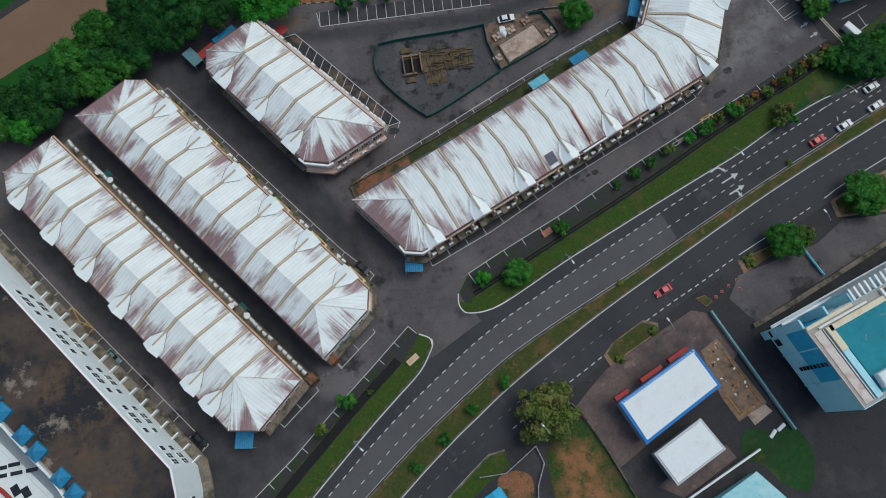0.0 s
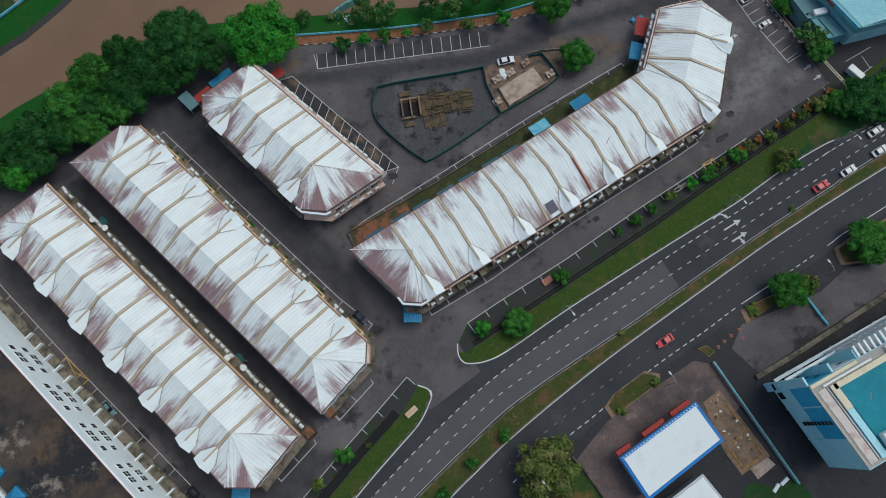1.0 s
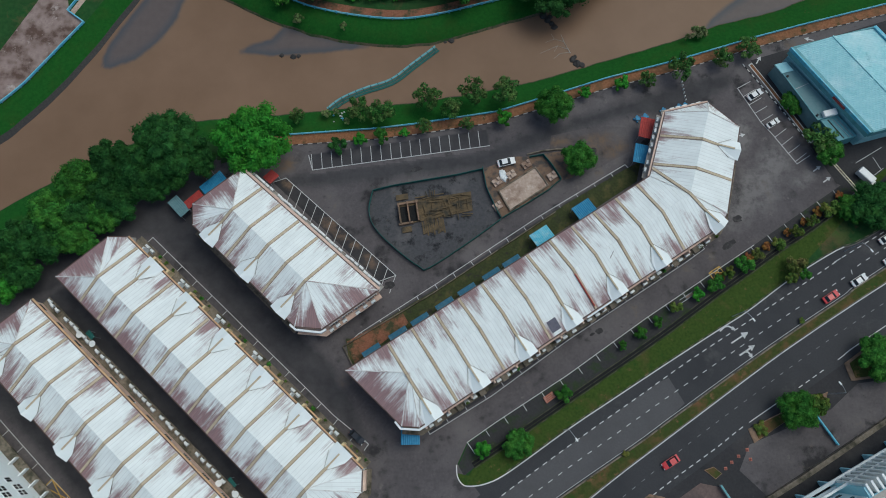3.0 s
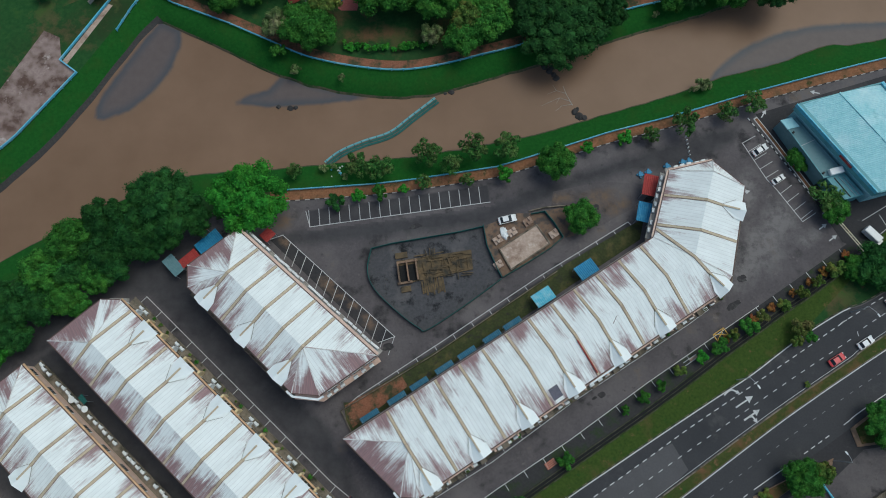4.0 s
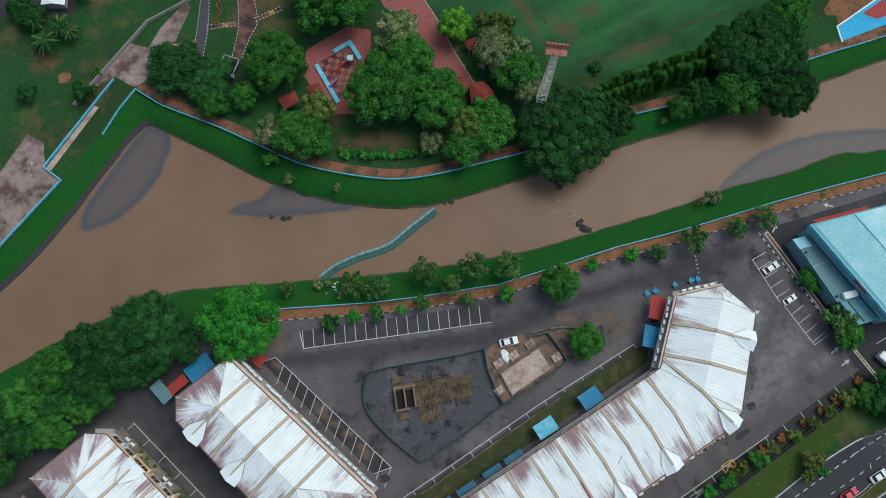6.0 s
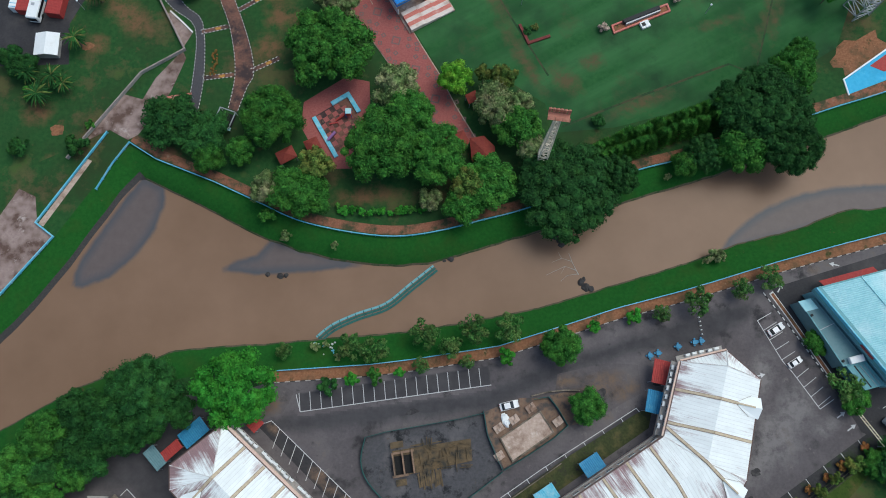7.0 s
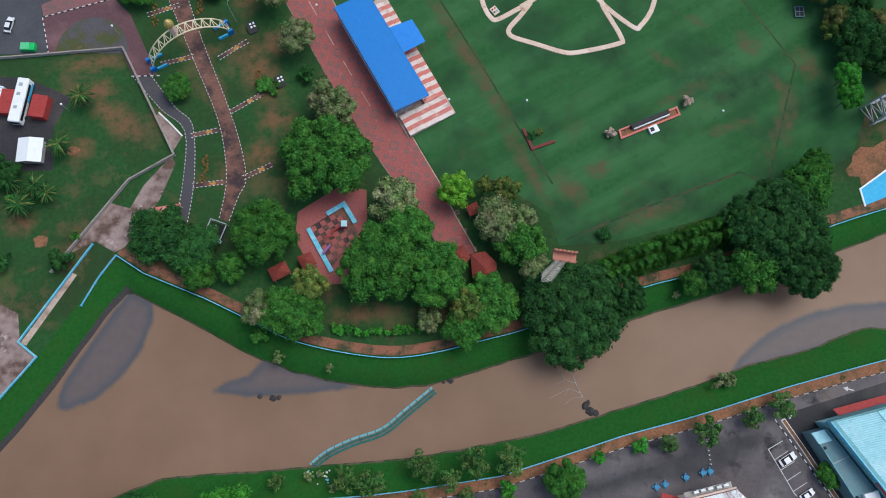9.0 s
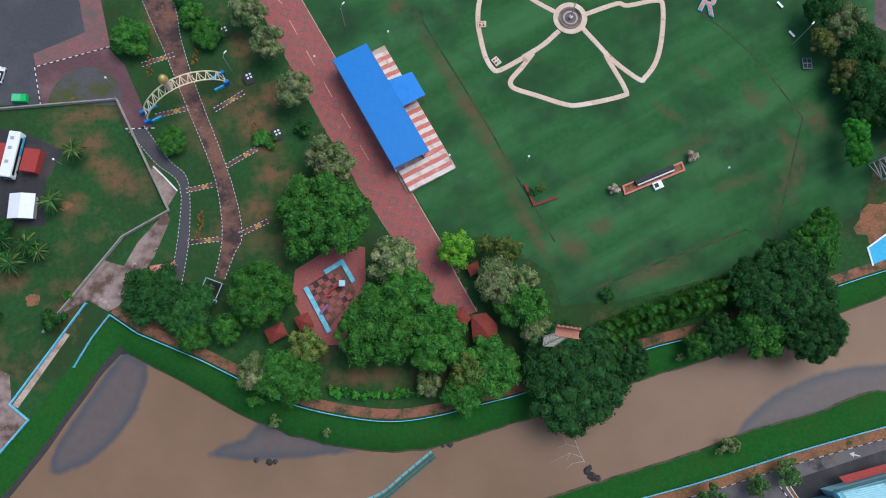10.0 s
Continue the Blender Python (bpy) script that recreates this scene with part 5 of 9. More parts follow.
def hoarding(pts, label):
    f = thing("net_fence", label, "fence")
    part("netting", ribbon(pts, 0.05, -0.05, 0.05, 1.3), M_TEAL, f)
    first = None
    for x, y, a in along(pts, 2.6):
        if first is None:
            first = part("post", box(Matrix.Identity(4), 0.1, 0.1, 1.4), M_TEAL, f)
            first.matrix_basis = turn(x, y, 0, a)
        else:
            again("post", first, turn(x, y, 0, a), f)


hoarding([(10.5, 103.6), (4.3, 102.2), (-12, 99.5)] + PIT, "green netting fence round the ruin")
hoarding([(10.4, 104.0), (11.2, 98.8), (13.7, 92.6), (14.6, 90.9)], "green netting fence between the plots")
hoarding([(14.9, 90.9), (20.1, 93.9), (26.5, 97.9), (29.8, 100.7), (27.6, 104.6), (25.6, 107.2), (22.2, 106.6)], "green netting fence round the slab")
plot_wall = thing("garden_wall", "low weathered tan plot wall", "wall")
part("wall", ribbon([(21.7, 107.4), (25.4, 108.3), (29.3, 108.7), (33.0, 108.6)], 0.14, -0.14, 0, 0.6), M_LEDGE, plot_wall)
tagged(part("bare_earth", prism([(27.6, 104.9), (30.2, 100.6), (32.6, 101.2), (34.6, 104.2), (33.2, 108.1), (29.3, 108.2), (26.0, 107.6)], -0.1, 0.045), M_DIRT), "bare brown earth beside the plot", "ground", kind="structure")
ruin = thing("ruin", "roofless weathered timber and concrete foundation", "ruin")
part("floor_slab", prism([(-10.6, 95.2), (7.4, 97.9), (7.7, 93.0), (-9.8, 89.4)], 0.0, 0.35), M_SCAFF, ruin, "timber-strewn floor slab")
# no hole is cut: a black sheet on the slab stands for the pit's darkness
part("pit_shade", prism([(-10.2, 94.0), (-6.4, 94.5), (-5.8, 90.5), (-9.6, 89.8)], 0.35, 0.37), M_DARK, ruin, "flat black sheet painted as the shade of a pit")
random.seed(5)
for k in range(3):
    part("wall_stub", box(turn(-10.2 + 2.2 * k, 92.2 + 0.4 * k, 0.3, radians(98)), 5.2, 0.35, 1.2), M_TANFLOOR, ruin)
for x, y, w, h in ((-8.1, 95.0, 5.0, 0.9), (-8.6, 89.8, 3.6, 0.9), (-9.6, 96.6, 3.0, 0.4), (-8.4, 88.3, 2.4, 0.4)):
    part("wall_stub", box(turn(x, y, 0.1, radians(9)), w, 0.5 if h > 0.5 else 1.4, h), M_TANFLOOR if h > 0.5 else M_SCAFF, ruin)
first = None
for k in range(44):
    m = turn(random.uniform(-5.2, 7.0), random.uniform(91.4, 97.2), 0.36 + 0.02 * k % 0.3, radians(9) + random.choice((0, 0, math.pi / 2)) + random.gauss(0, 0.12))
    if first is None:
        first = part("beam", box(Matrix.Identity(4), 2.6, 0.22, 0.2), M_SCAFF, ruin)
        first.matrix_basis = m
    else:
        again("beam", first, m, ruin)
porch = thing("timber_deck", "weathered plank deck with loose boards", "deck")
for k in range(11):
    part("plank", box(turn(-4.4 + 0.5 * k, 88.9 + 0.07 * k + random.uniform(-0.4, 0.4), 0.2, radians(98) + random.gauss(0, 0.04)), 3.2 + 0.6 * (k % 3), 0.42, 0.12), M_SCAFF, porch)
slab = thing("concrete_slab", "pale screeded slab of an unbuilt house", "slab")
part("yard_floor", prism([(10.7, 103.9), (11.5, 98.8), (14.9, 91.3), (20.1, 94.0), (26.4, 98.0), (29.6, 100.7), (25.5, 106.9), (19.0, 107.0)], -0.1, 0.07), M_DIRT, slab, "trodden brown earth")
part("screed", prism([(14.2, 97.9), (23.5, 103.9), (26.5, 99.2), (16.9, 92.8)], 0.0, 0.45), M_SLAB, slab)
part("upstand", ribbon([(14.2, 97.9), (23.5, 103.9), (26.5, 99.2), (16.9, 92.8)], 0.15, -0.15, 0.4, 0.7, True), M_LEDGE, slab)
for x, y, a in ((13.9, 100.2, 0.6), (17.5, 102.1, 0.6), (21.4, 104.7, 0.6), (27.6, 101.6, 0.6), (13.9, 94.0, 0.6)):
    ob = thing("block_pallet", "pale stacked concrete blocks", "blocks", "block stacks", at=(x, y, 0.05))
    ob.rotation_euler.z = a
    for i in range(3):
        for j in range(2):
            part("block", box(Matrix.Translation((-0.75 + 0.75 * i, -0.45 + 0.9 * j, 0.0)), 0.72, 0.86, 0.5 + 0.35 * ((i + j) % 2)), M_SLAB, ob)
heap = thing("tarpaulin_heap", "white plastic sheet over a heap of sand", "tarpaulin", at=(15.5, 102.0, 0.05))
random.seed(31)
bm = bmesh.new()
bmesh.ops.create_uvsphere(bm, u_segments=14, v_segments=8, radius=1.0)
for v in bm.verts:
    n = 1 + random.uniform(-0.16, 0.16)
    v.co = Vector((v.co.x * 0.95 * n, v.co.y * 1.7 * n, max(0.0, v.co.z) * 0.7 * n))
part("sheet", bm, M_WHITE, heap)
heap.rotation_euler.z = 0.35


# ---- boom across the river, rocks ----
BOOM = smooth([(-28.6, 121.0), (-25.1, 123.8), (-19.5, 126.4), (-12.4, 128.9), (-6.7, 133.4), (-0.6, 138.3)], 5)
boom = thing("river_boom", "teal floating debris boom across the river", "boom")
for d in (0.75, 0.0, -0.75):
    part("float", ribbon(BOOM, d + 0.26, d - 0.26, WATER - 0.3, WATER + (0.22 if d else 0.12)), M_FASCIA if d > 0 else M_TEAL, boom, "" if d else "dark green netting")
for i, (x, y, a) in enumerate(along(BOOM, 2.0, 0.5)):
    part("crossbar", box(turn(x, y, WATER + 0.1, a), 0.18, 1.9, 0.18), M_TEAL, boom)


def rock(x, y, z, s, seed):
    bm = bmesh.new()
    bmesh.ops.create_icosphere(bm, subdivisions=2, radius=s)
    for v in bm.verts:
        v.co *= 1 + 0.45 * noise.noise(v.co * (1.1 / s) + Vector((seed, 0, 0)))
        v.co.z *= 0.55
    ob = tagged(part("rock", bm, M_ROCK), "dark wet boulder at the river's edge", "rock", "boulders in the river")
    ob.location = (x, y, z)


for k, (x, y, s) in enumerate(((27.8, 147.6, 1.1), (28.9, 146.2, 0.9), (29.9, 145.2, 0.8), (30.6, 144.2, 0.9), (29.6, 147.2, 0.7), (34.9, 134.6, 0.9), (36.0, 133.4, 1.1), (37.2, 133.0, 0.8), (35.6, 135.4, 0.6), (-41.5, 136.9, 0.6), (-38.4, 136.4, 0.8), (-37.0, 136.6, 0.6), (3.2, 140.6, 0.8), (1.6, 140.2, 0.5))):
    rock(x, y, WATER, s, k * 3.7)


# ---- flat-roofed row at the west ----
long_b = thing("apartment_row", "five-storey white row with a stained flat roof", "building")
LH = 19.7
L_FRONT = [(-50, -45), (-53.4, -10.3), (-54.9, -5.2), (-95.9, 34.7), (-140, 77)]
L_BACK = [(-160, 66), (-96.0, 9.4), (-90.0, 4.2), (-84.3, -1.2), (-78.4, -6.4), (-72, -14), (-66, -45)]
part("wall", prism(L_FRONT + L_BACK, 0, LH - 0.2), M_FRONT, long_b)
part("roof_deck", prism(offset(L_FRONT, 0.4) + offset(L_BACK, 0.4), LH - 0.3, LH), M_BROWNROOF, long_b, "dark brown stained flat roof")
part("parapet", ribbon(L_FRONT, 0.35, -0.05, LH - 0.2, LH + 0.35), M_FRONT, long_b)
part("parapet_line", ribbon(L_FRONT, 0.42, 0.34, LH, LH + 0.4), M_PINK, long_b, "red line inside the parapet")
part("parapet", ribbon(L_BACK, 0.4, -0.3, LH - 0.2, LH + 0.7), M_CONC, long_b)
wp, wq = (-54.9, -5.2), (-95.9, 34.7)
for k in range(6):
    s0 = 2.4 + 11.8 * k
    for z in (8.0, 13.9):
        for d in (-0.85, 0.85):
            windows(long_b, wp, wq, z, 1.3, 1.05, 99, s0 + d)
            windows(long_b, wp, wq, z + 1.45, 1.3, 1.05, 99, s0 + d)
    for z in (9.5, 14.4):
        windows(long_b, wp, wq, z, 1.25, 1.8, 99, s0 + 3.0)
        windows(long_b, wp, wq, z, 1.25, 1.8, 99, s0 + 8.2)
ledge(long_b, [(-51.5, -25), (-53.4, -10.3), wp, (-140, 77)], 2.4, 4.0)
fins(long_b, wp, wq, [1.0 + 3.5 * k for k in range(17)], 2.0, 4.2, 5.6, M_WHITE, 0.3)
for z in (9.6, 14.4):
    windows(long_b, (-51.0, -35), (-53.4, -10.3), z, 0.9, 2.0, 3.0, 20.5)
part("parapet_wall", ribbon([(-112, 23.6), (-96.0, 9.2), (-90.0, 4.0), (-84.3, -1.4), (-78.4, -6.6), (-72, -14.2), (-69, -30)], 0.25, -0.25, LH + 0.3, LH + 0.9), M_WHITE, long_b, "white parapet rail")
for x, y in ((-92.4, 8.6), (-89.9, 6.0), (-85.0, 1.4), (-81.8, -1.8), (-76.4, -6.8), (-73.4, -9.8)):
    bm = bmesh.new()
    ring = [[bm.verts.new((x + 2.2 * math.cos(a), y + 2.2 * math.sin(a), z)) for a in (0.1, 1.67, 3.24, 4.81)] for z in (LH - 0.1, LH + 0.9)]
    top = bm.verts.new((x, y, LH + 2.3))
    for i in range(4):
        bm.faces.new((ring[1][i], ring[1][(i + 1) % 4], top))
        bm.faces.new((ring[0][i], ring[0][(i + 1) % 4], ring[1][(i + 1) % 4], ring[1][i]))
    part("turret_roof", bm, M_BLUE, long_b, "small blue pyramid roof")
white_b = thing("white_building", "white building with a low roof and roof lights", "building")
part("wall", prism([(-95.0, 1.6), (-80.8, -10.6), (-84, -34), (-130, -30), (-125, 24)], 0, 13.6), M_WHITE, white_b)
part("roof", prism([(-95.6, 1.0), (-81.6, -11.0), (-84.6, -33.6), (-129.6, -29.6), (-124.6, 23)], 13.6, 13.9), M_WHITE, white_b, "white roof slab")
for x, y in ((-92.0, -5.2), (-88.9, -4.6), (-85.8, -4.0), (-92.2, -3.6), (-89.6, -2.9)):
    part("roof_light", box(turn(x, y - 1.4, 13.9, 0.19), 2.4, 0.8, 0.12), M_GLASS, white_b, "dark roof light")
for k in range(2):
    part("roof_light", box(turn(-88.6 + 2.2 * k, -9.4 - 0.4 * k, 13.9, 0.6), 1.6, 2.2, 0.12), M_GLASS, white_b, "dark roof light")
part("roof_edge", ribbon([(-104, -2.4), (-91.4, -9.4), (-86.6, -13.4)], 0.4, -0.4, 13.9, 14.3), M_RED, white_b, "dark red roof edge")

# ---- tall blue building at the east ----
tall = thing("office_block", "tall pale blue office block with blue bands and teal roof", "building")
U0, UE, UW = Vector((72.4, 22.8)), Vector((0.888, 0.46)), Vector((0.52, -0.854))
UH = 19.6


def at_u(e, w):
    q = U0 + UE * e + UW * w
    return (q.x, q.y)


ue, ua = math.atan2(UE.y, UE.x), math.atan2(UW.y, UW.x)
part("wall", prism([at_u(0.3, 2.2), at_u(44, 2.2), at_u(44, 21.5), at_u(0.3, 21.5)], 3.3, UH), M_SKYBLUE, tall)
part("ground_storey", prism([at_u(3.2, 3.6), at_u(43.6, 3.6), at_u(43.6, 21), at_u(3.2, 21)], 0, 3.3), M_SLATE, tall, "dark set-back ground storey")
part("roof_ledge", prism([at_u(0.2, 2.3), at_u(44, 2.3), at_u(44, 21.3), at_u(0.2, 21.3)], UH, UH + 0.15), M_CONC, tall, "weathered grey roof ledge")
part("roof_slab", prism([at_u(5.4, 5.2), at_u(18.6, 5.2), at_u(24, 20.2), at_u(5.4, 20.2)], UH + 0.1, UH + 0.5), M_TEALROOF, tall, "flat teal roof")
part("roof_slab", prism([at_u(18.7, 3.0), at_u(44, 3.0), at_u(44, 20.2), at_u(24.1, 20.2), at_u(18.7, 5.2)], UH + 0.1, UH + 0.3), M_BROWNROOF, tall, "stained brown lower roof")
part("parapet", ribbon([at_u(0.2, 2.5), at_u(11.5, 2.5)], 0.35, -0.35, UH, UH + 0.8), M_CREAM, tall, "cream parapet")
part("parapet", ribbon([at_u(2.6, 3.5), at_u(14.5, 3.5)], 0.22, -0.22, UH, UH + 0.6), M_WHITE, tall, "white gutter kerb")
part("parapet", ribbon([at_u(4.3, 4.6), at_u(18.0, 4.6)], 0.6, -0.6, UH, UH + 1.0), M_CREAM, tall, "cream parapet")
part("parapet", ribbon([at_u(4.3, 4.0), at_u(4.3, 9.6)], 0.75, -0.75, UH, UH + 1.0), M_CREAM, tall, "cream parapet")
part("parapet", ribbon([at_u(4.3, 9.7), at_u(4.3, 20.6)], 0.7, -0.7, UH, UH + 0.8), M_SKYBLUE, tall)
part("parapet", ribbon([at_u(2.0, 4.0), at_u(2.0, 20.6)], 0.9, -0.9, UH, UH + 0.3), M_TERRACE, tall, "weathered pinkish roof gutter")
part("end_wall", ribbon([at_u(18.6, 2.6), at_u(18.6, 5.6)], 0.3, -0.3, UH, UH + 1.0), M_WHITE, tall, "white end wall of the parapet")
part("edge_line", ribbon([at_u(0.3, 2.5), at_u(0.3, 21)], 0.1, -0.1, UH, UH + 0.3), M_PEACH, tall, "thin faded edge line")
part("pipe", ribbon([at_u(3.2, 4), at_u(3.2, 20.5)], 0.14, -0.14, UH + 0.1, UH + 0.5), M_STEEL, tall)
part("water_tank", box(turn(*at_u(8, 18), UH + 0.4, ue), 4.6, 3.2, 2.0, 0.2), M_WHITE, tall)
for k in range(5):
    part("roof_stain", box(turn(*at_u(6.5 + 3.1 * k, 5 + 2.3 * (k * 7 % 5)), UH + 0.49, ue + k), 1.5, 0.25, 0.03), M_SLATE, tall, "dark stain on the roof")
part("band", box(turn(*at_u(0.24, 8.3), 11.0, ua), 12.0, 0.12, UH - 11.1), M_MIDBLUE, tall, "mid-blue painted wall field")
for w in (6.8, 14.5):
    part("joint", box(turn(*at_u(0.2, w), 3.4, ua), 0.26, 0.24, UH - 3.6), M_SKYBLUE, tall)
first = None
for k in range(8):
    m = turn(*at_u(0.16, 10.6), 6.4 + 1.6 * k, ua)
    if first is None:
        first = part("window", box(Matrix.Identity(4), 0.9, 0.16, 1.1), M_GLASS, tall)
        first.matrix_basis = m
    else:
        again("window", first, m, tall)
part("window", box(turn(*at_u(0.16, 3.5), 4.4, ua), 1.6, 0.16, 2.2), M_GLASS, tall)
# road front: deep fins, slab bands, blue bays at the corner and upright louvres beyond
first = None
for k in range(8):
    m = turn(*at_u(0.55 + 6.1 * k, 1.2), 0.0, ue)
    if first is None:
        first = part("fin", box(Matrix.Identity(4), 0.45, 2.0, UH - 0.4), M_SKYBLUE, tall)
        first.matrix_basis = m
    else:
        again("fin", first, m, tall)
part("slab_band", box(turn(*at_u(22, -0.3), 7.4, ue), 44, 0.7, 0.5), M_WHITE, tall)
part("slab_band", box(turn(*at_u(22, 0.9), 7.4, ue), 44, 0.6, 0.5), M_WHITE, tall)
# black box added for the shade under the slabs
part("painted_slab_shade", box(turn(*at_u(22, 1.2), 4.6, ue), 44, 1.4, 0.4), M_DARK, tall, "black box painted as the shade under the slabs")
part("slab_band", box(turn(*at_u(22, -0.1), 12.6, ue), 44, 0.5, 0.4), M_WHITE, tall)

part("bay_field", box(turn(*at_u(3.4, 2.14), 8.0, ue), 5.6, 0.12, UH - 8.6), M_MIDBLUE, tall, "mid-blue painted bay")
part("bay_field", box(turn(*at_u(9.4, 2.14), 8.0, ue), 5.6, 0.12, UH - 8.6), M_FRONT, tall, "white painted bay")
for k in range(4):
    for z in (9.4, 14.4):
        part("window", box(turn(*at_u(2.2 + 2.9 * k, 2.04), z, ue), 1.2, 0.14, 1.0), M_GLASS, tall)
# slate-coloured sheet over the pale wall paints in the shade between the louvres
part("shade_recess", box(turn(*at_u(28.2, 2.14), 8.4, ue), 31.4, 0.14, UH - 9.0), M_SLATE, tall, "dark slate sheet painted as the shade behind the louvres")
first = None
for k in range(23):
    m = turn(*at_u(13.2 + 1.35 * k, 0.95), 8.0, ue)
    if first is None:
        first = part("louvre", box(Matrix.Identity(4), 0.5, 2.6, UH - 8.0), M_WHITE, tall)
        first.matrix_basis = m
    else:
        again("louvre", first, m, tall)
lower_wall = tagged(part("boundary_wall", ribbon([(71.3, 24.4), (80, 29.1), (88.5, 34.1), (103.1, 42.8), (140, 64)], 0.55, -0.55, 0, 1.1), M_LEDGE), "stained tan boundary wall before the office block", "wall", kind="structure")

# ---- yards beyond the road ----
south = paved("south_yard", [q for q in offset(LANE_4, 0.6) if -30 < q[0] < 150] + [(150, 40), (140, -60), (-30, -60)], M_LANE, "patched dark asphalt yard beyond the road", "yard", 0.015)
part("worn_patch", prism([(29, 6.5), (36.4, 14.8), (49.6, 23.4), (57.5, 28.4), (62.2, 27.4), (67.5, 18.5), (60.0, 9.8), (50, 4), (46, -1), (38.2, -7.0), (32.5, 1)], 0, 0.03), M_PINKPAVE, south, "worn pinkish paving round the shed")
part("worn_patch", prism([(54.7, -4.1), (62.4, -2.2), (64.4, -5.0), (52, -13.5), (46.5, -11)], 0, 0.03), M_PINKPAVE, south, "worn pinkish paving behind the shed")
part("worn_patch", prism([(69.4, 36.6), (89, 44.2), (96, 50), (112, 52), (120, 60), (122, 53), (103.5, 43.6), (87.5, 34.4), (72.2, 25.4), (66.6, 31)], 0, 0.028), M_LOT, south, "grey forecourt asphalt")
rough = smooth([(22.4, -1.6), (27.5, 3.4), (31, 3.0), (35.2, -2.9), (39.0, -9.4), (45, -19), (40, -30), (26, -30), (23.4, -13), (22.4, -7)], 4, True)
part("rough_grass", gridded([p[:2] for p in rough], 0.035, 1.0, ((29.5, -6, 5, 6, 0.4), (30, -12, 6, 7, 0), (34, -14, 4, 7, 0.5), (27, -5, 3, 4, 0), (36, -20, 6, 7, 0))), surf("rough_grass", (0.025, 0.06, 0.016), (0.055, 0.09, 0.024), (0.1, 0.07, 0.035), 0.15, 1.4, 0.95, 0.7, (0.5, 0.66), 0.1, worn=(0.3, 0.14, 0.07)), south, "rough grass round bare orange earth")
part("lawn", prism(smooth([(66, -0.5), (68.5, 1.2), (74, 0.2), (78, 1.6), (81.6, -4), (80, -12), (74, -10.5), (70.6, -7), (66.4, -5)], 4, True), 0, 0.035), M_GRASS, south)
for pts in ([(36.1, 18.0), (37.6, 15.6), (49.3, 23.4), (49.3, 25.5), (45.9, 26.2), (38.3, 21.0)], [(69.5, 40.1), (77.4, 43.6), (88.8, 48.2), (88.0, 45.8), (78, 41.5), (70.5, 36.9)], [(93.5, 54.6), (98.4, 57.9), (108.2, 62.6), (112, 54), (106.8, 51.9), (94.6, 50.6)], [(58.6, 31.2), (60.8, 31.9), (62.6, 30.4), (61.0, 29.2)]):
    isl = thing("traffic_island", "planted island with a pale kerb beside the road", "island", kind="structure")
    part("kerb", prism(pts, 0, 0.2), M_TANFLOOR, isl)
    part("soil", prism([(0.86 * x + 0.14 * sum(p[0] for p in pts) / len(pts), 0.86 * y + 0.14 * sum(p[1] for p in pts) / len(pts)) for x, y in pts], 0.1, 0.26), M_MEDIAN, isl)


def flat_shed(name, poly, z, border, top, label, border_w=0.7):
    ob = thing(name, label, "shed")
    part("wall", prism(offset(poly, 0.6, True), 0, z - 0.5), M_STEEL, ob)
    part("roof_edge", prism(poly, z - 0.5, z), border, ob)
    part("roof_sheet", prism(offset(poly, border_w, True), z - 0.1, z + 0.12), top, ob, "smooth white roof sheet")
    return ob


shed_a = flat_shed("pump_canopy", [(43.0, -1.9), (60.5, 10.5), (55.1, 18.9), (37.5, 7.1)], 6.0, M_DEEPBLUE, M_WHITE, "flat white canopy with a bright blue edge")
for d in (-0.15, -0.6):
    bm = bmesh.new()
    for x, y, a in along([(55.1, 18.9), (37.5, 7.1)], 0.8, 0.5):
        q = offset([(x, y), (x + math.cos(a), y + math.sin(a))], -d + 0.25)[0]
        add_box(bm, turn(*q, 6.0 + (0.0 if d < -0.5 else 0.05), a), 0.4, 0.18, 0.16)
    part("edge_trim", bm, M_WHITE if d > -0.5 else M_SKYBLUE, shed_a, "small pale blocks on the edge", "stuff")
for a, b in (((54.2, 18.7), (49.9, 15.8)), ((48.2, 14.7), (43.4, 11.5)), ((40.4, 9.5), (37.4, 7.5))):
    part("signboard", ribbon([a, b], 0.1, -0.9, 3.2, 4.9), M_RED, shed_a, "red signboard below the canopy edge")
flat_shed("white_shed", [(49.0, -10.5), (60.1, -3.0), (55.2, 3.6), (44.4, -3.8)], 6.0, M_STEEL, M_WHITE, "flat white roofed shed with a grey edge", 0.5)
for a, b, h, lab in (((61.6, 28.0), (77.8, 1.0), 2.2, "white capped wall down to the road"), ((52.4, -13.6), (69.3, -3.2), 2.4, "white capped wall between the plots")):
    w = thing("white_wall", lab, "wall")
    part("wall", ribbon([a, b], 0.12, -0.12, 0, h * 0.6), M_CONC, w)
    part("coping", ribbon([a, b], 0.22, -0.22, h * 0.6, h * 0.6 + 0.2), M_FASCIA if h < 2.3 else M_WHITE, w)
found = thing("demolished_floor", "tan remains of a demolished floor", "slab")
part("floor", prism([(58.7, 18.9), (62.7, 21.7), (72.6, 6.9), (65.8, 2.9), (62.3, 8.3)], 0, 0.1), M_TANFLOOR, found)
part("edge", ribbon([(64.2, 18.0), (65.8, 15.6), (70.9, 7.3), (66.4, 4.3), (63.4, 8.8)], 0.13, -0.13, 0.1, 0.3), M_HUMP, found, "yellowish kerb of a vanished wall")
part("edge", ribbon([(67.9, 12.2), (64.6, 10.2)], 0.1, -0.1, 0.1, 0.22), M_HUMP, found)
part("step", prism([(67.8, 4.2), (69.3, 2.0), (73.6, 5.1), (72.0, 6.6)], 0.0, 0.16), M_SLAB, found)
random.seed(17)
